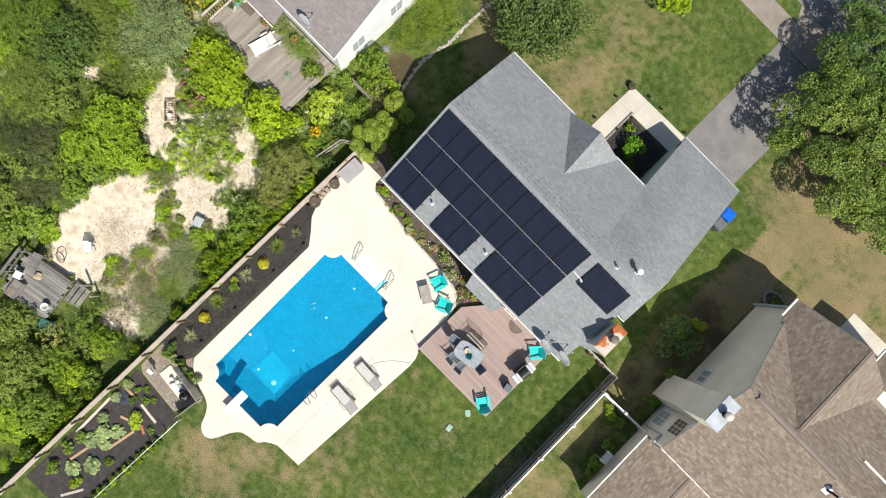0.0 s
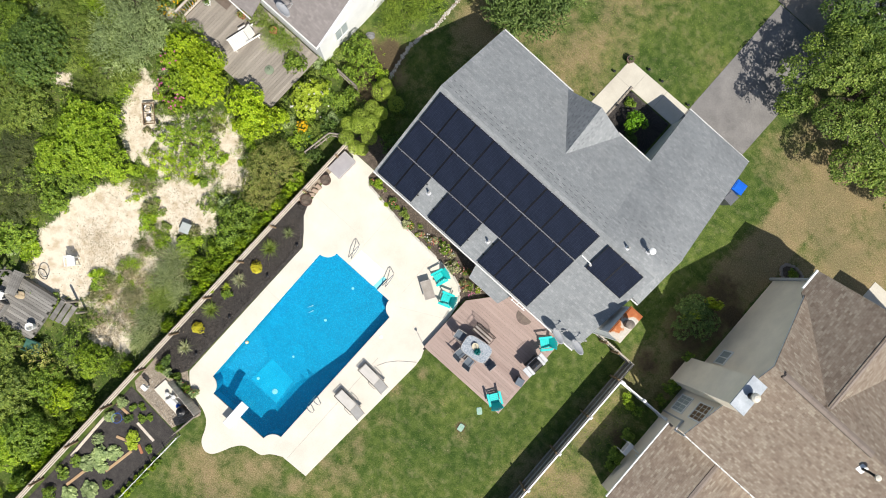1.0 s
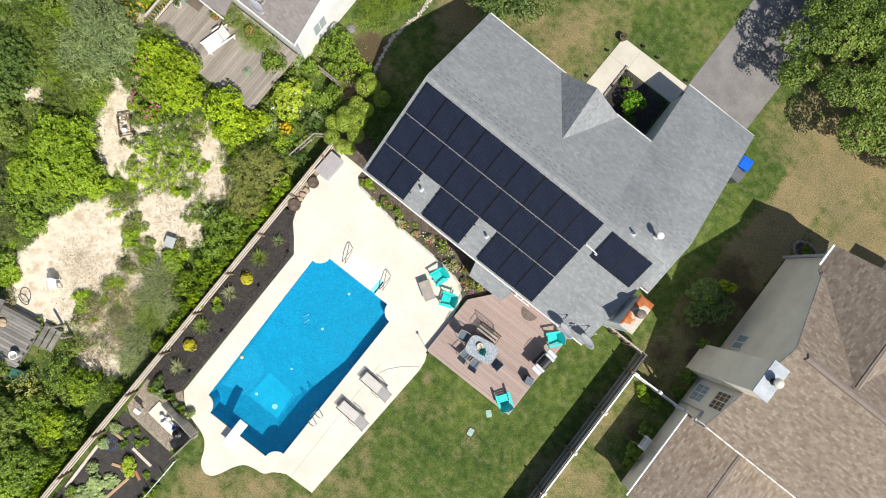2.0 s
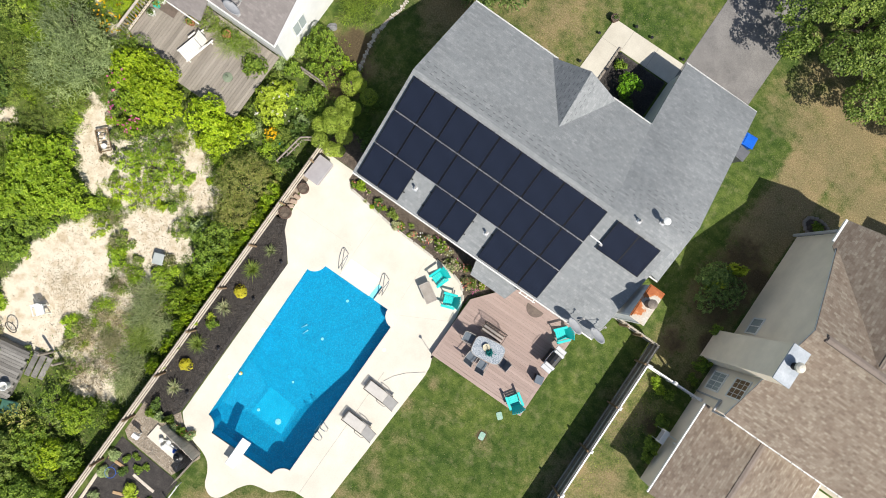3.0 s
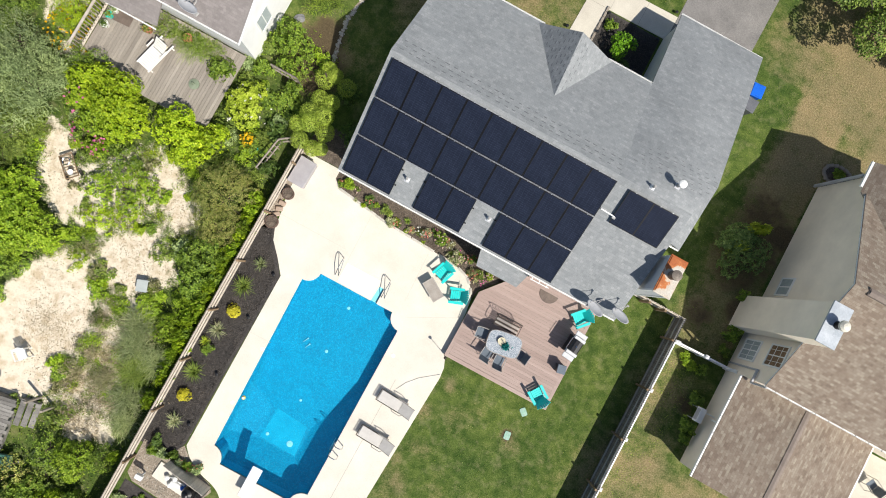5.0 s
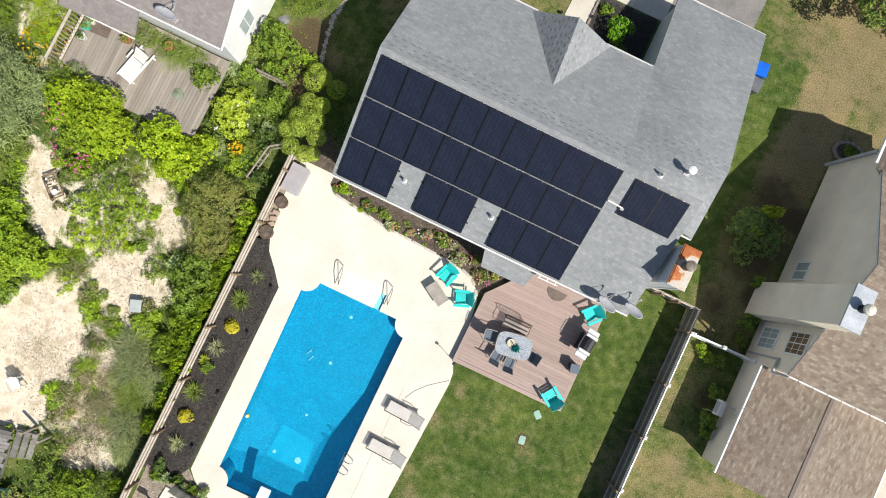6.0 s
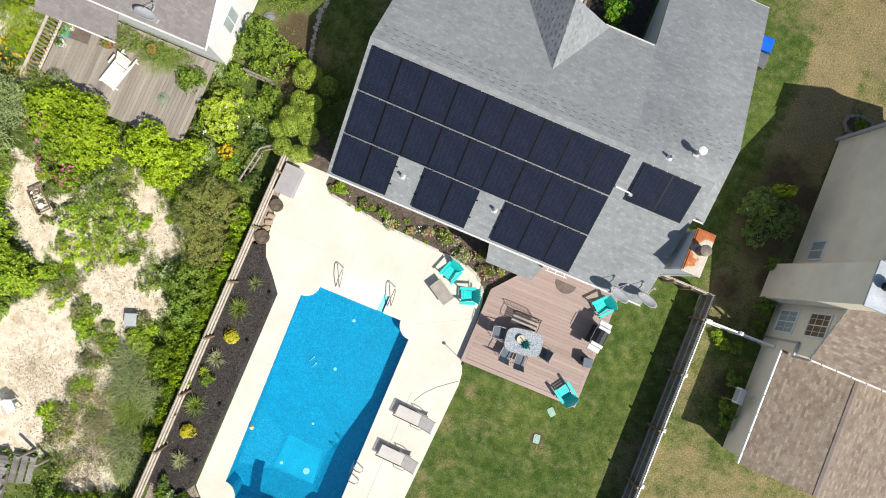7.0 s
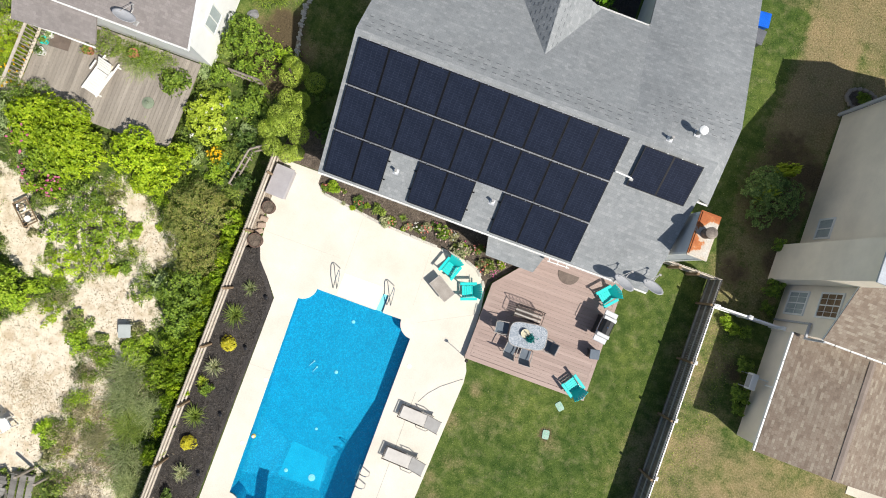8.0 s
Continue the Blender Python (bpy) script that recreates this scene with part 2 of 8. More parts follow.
def boxes(items, m=None, bevel=0.0):
    bm = bmesh.new()
    for b in items:
        add_box(bm, *b, m=m, bevel=bevel)
    return bm


def add_rod(bm, a, b, r0, r1=None, seg=8, caps=True):
    a, b = Vector(a), Vector(b)
    d = b - a
    q = d.to_track_quat('Z', 'Y').to_matrix().to_4x4()
    bmesh.ops.create_cone(bm, cap_ends=caps, segments=seg, radius1=r0, radius2=r0 if r1 is None else r1, depth=d.length,
                          matrix=Matrix.Translation((a + b) / 2) @ q)


def rod(a, b, r0, r1=None, seg=8):
    bm = bmesh.new()
    add_rod(bm, a, b, r0, r1, seg)
    return bm


def tube(points, r, seg=7, closed=False):
    bm = bmesh.new()
    pts = [Vector(p) for p in points]
    for a, b in zip(pts, pts[1:] + ([pts[0]] if closed else [])):
        add_rod(bm, a, b, r, r, seg)
    for p in pts:
        bmesh.ops.create_icosphere(bm, subdivisions=1, radius=r, matrix=Matrix.Translation(p))
    return bm


def lathe(profile, seg=24):
    """A turned body from (radius, height) pairs."""
    bm = bmesh.new()
    rings = [[bm.verts.new((r * math.cos(2 * math.pi * k / seg), r * math.sin(2 * math.pi * k / seg), z)) for k in range(seg)] for r, z in profile]
    for a, b in zip(rings, rings[1:]):
        for k in range(seg):
            bm.faces.new((a[k], a[(k + 1) % seg], b[(k + 1) % seg], b[k]))
    bm.faces.new(rings[-1])
    bm.faces.new(rings[0][::-1])
    return bm


def slab(outline, z0, z1, holes=()):
    """A flat slab with thickness from an outline in plan, with holes through it."""
    bm = bmesh.new()
    edges = []
    for loop in (outline, *holes):
        vs = [bm.verts.new((x, y, z1)) for x, y in loop]
        edges += [bm.edges.new((a, b)) for a, b in zip(vs, vs[1:] + vs[:1])]
    bmesh.ops.triangle_fill(bm, use_beauty=True, use_dissolve=False, edges=edges)
    bmesh.ops.recalc_face_normals(bm, faces=bm.faces)
    for f in bm.faces:
        if f.normal.z < 0:
            f.normal_flip()
    r = bmesh.ops.extrude_face_region(bm, geom=bm.faces[:])
    low = [v for v in r["geom"] if isinstance(v, bmesh.types.BMVert)]
    bmesh.ops.translate(bm, vec=(0, 0, z0 - z1), verts=low)
    bmesh.ops.recalc_face_normals(bm, faces=bm.faces)
    return bm


def smooth_run(points, n=5):
    """Open Catmull-Rom curve through points."""
    out = []
    q = [points[0]] + points + [points[-1]]
    for i in range(len(points) - 1):
        p0, p1, p2, p3 = (Vector(q[i + j]) for j in range(4))
        for k in range(n):
            t = k / n
            out.append(tuple(0.5 * (2 * p1 + (p2 - p0) * t + (2 * p0 - 5 * p1 + 4 * p2 - p3) * t * t + (3 * p1 - p0 - 3 * p2 + p3) * t ** 3)))
    return out + [points[-1]]


def roof_plane(corners, thick=0.1, uvdir=None):
    """A pitched roof slab from its corners, with UV in metres (u along the first edge)."""
    bm = bmesh.new()
    uv = bm.loops.layers.uv.new("UVMap")
    vs = [bm.verts.new(c) for c in corners]
    f = bm.faces.new(vs)
    bm.normal_update()
    if f.normal.z < 0:
        f.normal_flip()
    nrm = f.normal.copy()
    r = bmesh.ops.extrude_face_region(bm, geom=[f])
    low = [v for v in r["geom"] if isinstance(v, bmesh.types.BMVert)]
    bmesh.ops.translate(bm, vec=-nrm * thick, verts=low)
    bmesh.ops.recalc_face_normals(bm, faces=bm.faces)
    u = Vector(uvdir) if uvdir else (Vector(corners[1]) - Vector(corners[0])).normalized()
    v = nrm.cross(u)
    for fc in bm.faces:
        for lp in fc.loops:
            lp[uv].uv = (lp.vert.co.dot(u), lp.vert.co.dot(v))
    # the slab is extruded downwards, so its first face must face up
    return bm


def wall_slab(points, thick, material, name, parent, label="", holes=()):
    """A wall from its outline of 3D points in one vertical plane, with rectangular holes, given thickness along its normal."""
    pts = [Vector(p) for p in points]
    o = pts[0]
    u = Vector((pts[1] - o).to_2d().normalized().to_3d())
    bm = bmesh.new()
    edges = []
    for loop in ([((p - o).dot(u), p.z) for p in pts], *[[(a, c), (b, c), (b, d), (a, d)] for a, b, c, d in holes]):
        vs = [bm.verts.new(o * 1 + u * a + Vector((0, 0, c - o.z))) for a, c in loop]
        edges += [bm.edges.new((a, b)) for a, b in zip(vs, vs[1:] + vs[:1])]
    bmesh.ops.triangle_fill(bm, use_beauty=True, use_dissolve=False, edges=edges)
    r = bmesh.ops.extrude_face_region(bm, geom=bm.faces[:])
    nrm = u.cross(Vector((0, 0, 1)))
    bmesh.ops.translate(bm, vec=-nrm * thick, verts=[v for v in r["geom"] if isinstance(v, bmesh.types.BMVert)])
    bmesh.ops.recalc_face_normals(bm, faces=bm.faces)
    return part(name, bm, material, parent, label)


# ---- ground ----
def bump2(x, y, cx, cy, r):
    return np.exp(-((x - cx) ** 2 + (y - cy) ** 2) / (2 * r * r))


def spread(x, y, spots):
    a = np.zeros_like(x)
    for cx, cy, r, w in spots:
        a = np.maximum(a, w * bump2(x, y, cx, cy, r))
    return a


POOL_X0, POOL_X1, POOL_Y0, POOL_Y1 = 0.3, 5.06, -18.25, -8.7


def strip_dry(x, y):
    """Dry grass: a watered band follows the house's east wall, parched ground lies beyond it."""
    d = spread(x, y, DRY)
    inside = (x > 12.5) * (y > -3.6) * (y < 9.6)
    edge = np.clip((x - 15.7 - 0.06 * (y - 2.0)) / 0.8, 0.0, 1.0)
    parched = inside * (x < 19.2) * np.where(y > 4.0, 0.9, 0.6)
    return np.where(inside > 0, np.maximum(d, parched) * edge, d)


def inside_by(x, y, poly):
    """How far points lie inside an outline in plan, in metres; negative outside."""
    d, inside = np.full(x.shape, 1e9), np.zeros(x.shape, bool)
    for (ax, ay), (bx, by) in zip(poly, poly[1:] + poly[:1]):
        ex, ey = bx - ax, by - ay
        f = np.clip(((x - ax) * ex + (y - ay) * ey) / (ex * ex + ey * ey), 0, 1)
        d = np.minimum(d, np.hypot(x - ax - f * ex, y - ay - f * ey))
        if ay != by:
            inside ^= ((ay > y) != (by > y)) & (x < ex * (y - ay) / ey + ax)
    return np.where(inside, d, -d)


# bare sand of the wild plot: the round clearing, and the thin strips that run up between the shrubs
CLEARING = [(-10.6, -19.4), (-11.2, -18.2), (-11.1, -16.4), (-11.0, -14.8), (-10.05, -13.2), (-9.2, -12.9), (-8.3, -13.2), (-7.4, -14.1), (-7.2, -15.3), (-6.9, -17.2), (-6.9, -18.6), (-8.7, -20.2), (-9.9, -20.0)]
STRIPS = [[(-8.7, -12.9), (-8.3, -11.4), (-6.5, -10.2), (-4.8, -11.9), (-6.1, -13.6), (-7.2, -13.9)],
          [(-13.3, -8.3), (-12.1, -8.4), (-10.7, -10.0), (-9.2, -11.9), (-10.8, -12.1), (-12.4, -10.9), (-13.1, -9.4)],
          [(-8.7, -7.2), (-7.2, -7.4), (-5.6, -8.6), (-4.9, -9.9), (-6.4, -10.4), (-7.6, -8.7)]]
SCRUBLAND = [(-10.6, -9.4), (-9.0, -7.6), (-7.0, -9.2), (-7.9, -11.6), (-9.4, -11.9)]
BRUSHLAND = [(-7.3, -18.8), (-7.0, -16.5), (-6.9, -14.4), (-5.7, -13.4), (-4.7, -14.6), (-4.6, -17.0), (-3.8, -19.6), (-5.2, -20.4)]
SAND = [(-15.8, -11.5, 0.4, 0.8), (-14.6, -9.7, 0.42, 0.85), (-15.0, -3.6, 0.9, 0.9), (-13.9, -5.0, 0.6, 0.8), (-5.9, -13.0, 0.5, 0.7)]


def sand_at(x, y):
    x, y = np.asarray(x, float), np.asarray(y, float)
    a = np.maximum(spread(x, y, SAND), np.clip(0.5 + inside_by(x, y, CLEARING) / 1.15, 0, 1.45))
    for p in STRIPS:
        a = np.maximum(a, np.clip(0.5 + inside_by(x, y, p) / 1.4, 0, 1.2))
    a = np.maximum(a, np.clip(0.5 + inside_by(x, y, SCRUBLAND) / 1.4, 0, 0.6))
    return np.maximum(a, np.clip(0.5 + inside_by(x, y, BRUSHLAND) / 1.3, 0, 0.68))


def chips_at(x, y):
    """Where dry chips and dead leaves lie thick on the sand."""
    a = np.clip(0.5 + inside_by(x, y, BRUSHLAND) / 1.5, 0, 1)
    for p in STRIPS:
        a = np.maximum(a, np.clip(0.6 + inside_by(x, y, p) / 1.2, 0, 1))
    return np.maximum(a, 0.8 * bump2(x, y, -8.8, -16.4, 0.8))


def build_ground():
    ax = sorted(set([-900, -300, -120, -60] + list(np.arange(-34, -18, 0.5)) + list(np.arange(-18, 20, 0.25)) + list(np.arange(20, 44.01, 0.5)) + [60, 120, 300, 900] + [0.0, 5.5]))
    ay = sorted(set([-900, -300, -120, -60] + list(np.arange(-36, -26, 0.5)) + list(np.arange(-26, 18, 0.25)) + list(np.arange(18, 36.01, 0.5)) + [60, 120, 300, 900] + [-18.5, -7.5]))
    X, Y = np.meshgrid(ax, ay, indexing="ij")
    ny = len(ay)
    verts = np.stack([X.ravel(), Y.ravel(), np.zeros(X.size)], 1)
    faces = []
    for i in range(len(ax) - 1):
        for j in range(ny - 1):
            if 0.0 <= ax[i] < 5.5 and -18.5 <= ay[j] < -7.5:
                continue
            faces.append((i * ny + j, (i + 1) * ny + j, (i + 1) * ny + j + 1, i * ny + j + 1))
    me = bpy.data.meshes.new("ground")
    me.from_pydata(verts.tolist(), [], faces)
    x, y = verts[:, 0], verts[:, 1]
    fields = {"sand": sand_at(x, y), "chips": chips_at(x, y), "soil": np.maximum(spread(x, y, SOIL), (x < -3.2) * (y < 1) * 0.40), "dry": strip_dry(x, y)}
    for name, values in fields.items():
        at = me.attributes.new(name, 'FLOAT', 'POINT')
        at.data.foreach_set("value", values.astype(np.float32))
    me.materials.append(GROUND)
    return tagged(new("ground", me), "mown green lawn with straw-dry patches and sandy ground", "ground", kind="structure")


SOIL = [(11.69, -11.13, 0.3, 0.8), (-4.3, 1.0, 0.9, 0.8), (17.7, 1.8, 1.9, 0.66), (17.5, 3.5, 1.5, 0.62), (17.6, 0.5, 1.4, 0.62), (17.0, -2.0, 0.9, 0.6), (18.3, -6.0, 0.7, 0.62), (-4.2, -0.6, 1.3, 0.9), (-4.6, 0.6, 1.0, 0.75), (18.6, -1.0, 0.7, 0.8), (18.8, 3.0, 0.7, 0.8)]
DRY = [(-1.6, 5.6, 1.6, 0.95), (-1.6, 3.0, 1.4, 0.35), (-2.2, 0.8, 1.2, 0.35), (-3.0, 7.5, 1.2, 0.8), (-4.2, 0.2, 1.3, 0.9), (3.0, 8.0, 2.2, 0.72), (0.5, 8.2, 2.0, 0.75), (20.5, -10.5, 3.0, 0.7), (24.0, -11.0, 3.5, 0.7), (17.4, -15.5, 2.5, 0.5), (17.3, -6.0, 1.3, 0.62), (15.2, 1.0, 1.2, 0.5), (16.2, 3.0, 1.6, 0.7), (16.0, -0.5, 1.2, 0.6), (11.5, -19.5, 3.0, 0.5), (4.6, -21.3, 1.7, 0.75), (18.5, 12.0, 3.4, 0.95), (17.5, 7.5, 1.8, 0.9), (22.0, 9.0, 3.0, 0.95), (24.0, 15.0, 5.0, 0.95), (3.2, -21.5, 1.5, 0.75), (5.4, -19.6, 1.1, 0.75), (8.2, -15.6, 0.9, 0.5),
       (8.6, -18.0, 1.8, 0.5), (9.3, -11.5, 0.9, 0.42), (12.0, -11.3, 0.5, 0.6), (10.5, -16.0, 2.5, 0.3), (18.0, -9.5, 1.8, 0.7), (16.9, -12.5, 2.2, 0.62), (17.0, -4.6, 0.7, 0.6), (14.5, 17.0, 3.0, 0.5), (2.6, 13.0, 3.0, 0.55), (8.4, -13.5, 0.5, 0.55), (17.5, -1.0, 1.6, 0.5), (16.4, 4.6, 1.3, 0.7), (9.5, -20.5, 2.5, 0.45), (12.5, -17.0, 2.0, 0.35), (9.5, 13.0, 2.5, 0.3), (3.0, 11.0, 2.2, 0.58), (16.8, -7.0, 0.8, 0.8), (16.7, -10.0, 1.2, 0.75), (7.85, -12.0, 0.4, 0.6), (7.8, -14.4, 0.4, 0.6), (7.6, -17.2, 0.5, 0.62), (7.3, -19.0, 0.6, 0.7), (8.4, -10.4, 0.4, 0.55)]
ground = build_ground()

# paved patio round the pool, with the pool cut through it
def notch_loop(corners, r, n=6):
    """The pool's outline: a concave quarter circle about each corner, walked clockwise from the north-west."""
    pts = []
    for (cx, cy), a0 in zip(corners, (0, -90, -180, -270)):
        for k in range(n + 1):
            a = radians(a0 - 90 + 90 * k / n)
            pts.append((cx + r * math.cos(a), cy + r * math.sin(a)))
    return pts


POOL = notch_loop([(0.12, POOL_Y1), (POOL_X1, POOL_Y1), (5.02, POOL_Y0), (0.3, POOL_Y0)], 0.62)
POOL[7:7] = [(3.3, POOL_Y1), (3.36, -7.95), (3.62, -7.95), (3.62, POOL_Y1)]
BED_EDGE = [(-0.35, -4.92), (1.06, -5.11), (2.34, -5.29), (3.59, -5.33), (5.01, -5.4), (6.11, -5.5), (6.7, -5.7), (7.05, -6.05), (7.3, -6.5)]
PATIO = ([(-2.35, -4.15), (-0.75, -4.15), (-0.75, -4.6)] + BED_EDGE + [(7.4, -7.2)]
         + [(7.45, -9.2), (7.7, -9.8), (7.75, -10.3), (7.3, -18.25)]
         + smooth_run([(5.75, -18.3), (5.2, -18.6), (4.85, -18.95), (4.3, -19.05), (3.85, -19.2), (3.5, -19.6), (3.3, -20.0), (3.0, -20.5), (2.65, -20.66), (2.3, -20.55), (2.05, -20.3), (1.85, -19.85), (1.55, -19.45), (1.1, -19.2), (0.4, -19.0), (-0.3, -18.65), (-0.75, -18.2)]) + [(-0.78, -9.65), (-1.3, -9.0), (-1.85, -8.4), (-2.05, -7.9), (-2.2, -6.8), (-2.35, -6.3)])
patio = tagged(link("patio", slab(PATIO, -0.12, 0.03, [POOL]), CONCRETE), "bleached cream concrete patio around the pool", "patio", kind="structure")


# ---- main house ----
EW, EE, ES, EN, RY, SL = -0.22, 12.55, -4.45, 4.95, 0.2, 0.48
ZE = 3.2
ZR = ZE + SL * (RY - ES)
ZN = ZR - SL * (EN - RY)
GW = 9.38
house = thing("house", "single-storey grey-roofed house with pale siding and a garage wing", "house")


def south(y):
    return ZE + SL * (y - ES)


part("roof", roof_plane([(EW, ES, ZE), (EE, ES, ZE), (EE, RY, ZR), (EW, RY, ZR)]), SHINGLE_GREY, house, "grey asphalt shingle roof")
part("roof", roof_plane([(9.6, EN, ZN), (EW, EN, ZN), (EW, RY, ZR), (9.6, RY, ZR)]), SHINGLE_GREY, house, "grey asphalt shingle roof")
WING = dict(a=(9.45, RY, ZR + 0.006), b=(12.5, RY, ZR - 0.02), s1=(12.5, -0.98, south(-0.98) + 0.006), s2=(13.08, -0.98, 4.5), p=(13.08, 1.72, 5.08), w=(10.5, 1.84, 4.8), v=(9.42, 1.88, 4.615),
            g=(9.38, EN, 3.15), h=(10.6, EN, 3.47), nw=(9.36, 8.92, 1.92), nm=(10.6, 8.92, 1.92), ne=(13.42, 8.95, 1.92))
WING_FACES = [f.split() for f in ("a b p", "a p w", "b s1 s2 p", "w p ne nm h", "h nm nw g", "a w v", "v w h g")]


def wing_z(x, y):
    """Height of the wing's roof over a point of the plan."""
    for f in WING_FACES:
        for k in range(1, len(f) - 1):
            a, b, c = (Vector(WING[q]) for q in (f[0], f[k], f[k + 1]))
            n = (b - a).cross(c - a)
            u = ((b.x - x) * (c.y - y) - (c.x - x) * (b.y - y)) / n.z
            v = ((c.x - x) * (a.y - y) - (a.x - x) * (c.y - y)) / n.z
            if u >= -1e-6 and v >= -1e-6 and u + v <= 1 + 1e-6:
                return a.z - (n.x * (x - a.x) + n.y * (y - a.y)) / n.z
    return None


def garage_roof():
    """The wing's roof: its slopes run on from the main roof, with a ridge of their own farther back."""
    bm = bmesh.new()
    uv = bm.loops.layers.uv.new("UVMap")
    c = WING
    c = {k: bm.verts.new(p) for k, p in c.items()}
    for f in WING_FACES:
        fc = bm.faces.new([c[k] for k in f])
        fc.normal_update()
        if fc.normal.z < 0:
            fc.normal_flip()
    for f in bm.faces:
        for lp in f.loops:
            lp[uv].uv = (lp.vert.co.x, lp.vert.co.y * 1.12)
    r = bmesh.ops.extrude_face_region(bm, geom=bm.faces[:])
    bmesh.ops.translate(bm, vec=(0, 0, -0.1), verts=[v for v in r["geom"] if isinstance(v, bmesh.types.BMVert)])
    bmesh.ops.recalc_face_normals(bm, faces=bm.faces)
    for f in bm.faces:
        f.smooth = True
    for e in bm.edges:
        e.smooth = all(abs(f.normal.z) > 0.5 for f in e.link_faces)
    return part("garage_roof", bm, SHINGLE_GREY, house, "grey asphalt shingle roof over the garage")


garage_roof()
GW, GE, GN, ZGN = 9.36, 13.42, 8.92, 1.92
# front cross gable, clipped at its end
apex, tip = (5.96, 1.85, 4.6), (5.78, 4.72, 4.58)
gable_w, gable_e = (4.02, 4.86, 3.17), (7.5, 4.92, 3.15)
GABLE = ((apex, tip, gable_w), (tip, apex, gable_e))
for tri in GABLE:
    part("gable_roof", roof_plane(tri, 0.06, uvdir=(0, 1, 0)), SHINGLE_GREY, house, "grey asphalt shingle roof")
wall_slab([(4.35, 4.7, 0), (7.2, 4.7, 0), (7.2, 4.7, 3.3), (5.78, 4.7, 4.42), (4.35, 4.7, 3.3)], -0.12, SIDING_HOUSE, "wall", house)
# walls
W0, W1, WS, WN = EW + 0.3, EE - 0.3, ES + 0.35, EN - 0.35
def gable_pts(x, y0, y1, ry, zr, z0, z1):
    return [(x, y0, 0), (x, y1, 0), (x, y1, z1), (x, ry, zr), (x, y0, z0)]
wall_slab(gable_pts(W0, WS + 0.2, WN - 0.2, RY, ZR - 0.12, south(WS) - 0.03, south(WS) - 0.03), 0.2, SIDING_HOUSE, "wall", house)
wall_slab(gable_pts(W1, WS, WN, RY, ZR - 0.12, south(WS) - 0.12, south(WS) - 0.12), -0.2, SIDING_HOUSE, "wall", house)
wall_slab([(W0, WS, 0), (W1, WS, 0), (W1, WS, south(WS) - 0.13), (W0, WS, south(WS) - 0.13)], 0.2, SIDING_HOUSE, "wall", house)
wall_slab([(W0, WN, 0), (GW + 0.25, WN, 0), (GW + 0.25, WN, south(WS) - 0.13), (W0, WN, south(WS) - 0.13)], -0.2, SIDING_HOUSE, "wall", house)
wall_slab([(GW + 0.12, 4.6, 0), (GW + 0.12, GN - 0.5, 0), (GW + 0.12, GN - 0.5, 1.95), (GW + 0.12, 4.6, 3.1)], -0.2, SIDING_HOUSE, "wall", house)
wall_slab([(12.95, -0.7, 0), (12.95, GN - 0.3, 0), (12.95, GN - 0.3, 1.92), (12.95, EN, 3.1), (12.95, 1.8, 4.9), (12.95, -0.7, 4.3)], -0.2, SIDING_HOUSE, "wall", house)
wall_slab([(GW + 0.12, GN - 0.3, 0), (12.95, GN - 0.3, 0), (12.95, GN - 0.3, 1.9), (GW + 0.12, GN - 0.3, 1.9)], -0.2, SIDING_HOUSE, "wall", house)


def gutter(x0, x1, y, z, parent, side):
    """A trough along a level eave, open at the top."""
    d = 0.06 * side
    bm = bmesh.new()
    prof = [(0, 0), (0, -0.1), (d * 0.75, -0.1), (d, -0.02), (d, 0.0), (d * 0.85, 0.0), (d * 0.7, -0.085), (d * 0.12, -0.085), (d * 0.12, 0)]
    rings = [[bm.verts.new((x, y + a, z + b)) for a, b in prof] for x in (x0, x1)]
    for k in range(len(prof)):
        j = (k + 1) % len(prof)
        bm.faces.new((rings[0][k], rings[0][j], rings[1][j], rings[1][k]))
    bm.faces.new(rings[0]); bm.faces.new(rings[1][::-1])
    bmesh.ops.recalc_face_normals(bm, faces=bm.faces)
    return part("gutter", bm, WHITE, parent, "white metal gutter")


gutter(EW, EE, ES - 0.004, ZE - 0.01, house, -1)
gutter(EW + 0.02, 4.3, EN + 0.004, ZN - 0.01, house, 1)
gutter(7.3, GW + 0.4, EN + 0.004, ZN - 0.01, house, 1)
gutter(4.72, 5.25, 5.02, 3.12, house, 1)
gutter(GW, GE, GN + 0.004, ZGN - 0.01, house, 1)
gutter(12.45, 13.08, -0.984, 4.5, house, -1)

# white bracketed awning bar under the eave by the deck
awning = thing("awning_bar", "white folded awning bar on brackets under the eave", "awning")
part("bar", rod((8.75, -4.6, 2.98), (9.6, -4.58, 2.98), 0.02, 0.02, 8), WHITE, awning)
for x in (8.82, 9.15, 9.5):
    part("bracket", boxes([(x - 0.016, x + 0.016, -4.6, -4.1, 2.92, 2.96), (x - 0.02, x + 0.02, -4.62, -4.57, 2.9, 3.0)]), WHITE, awning)

# ---- solar panels ----
SLOPE = math.atan(SL)
CO = math.cos(SLOPE)


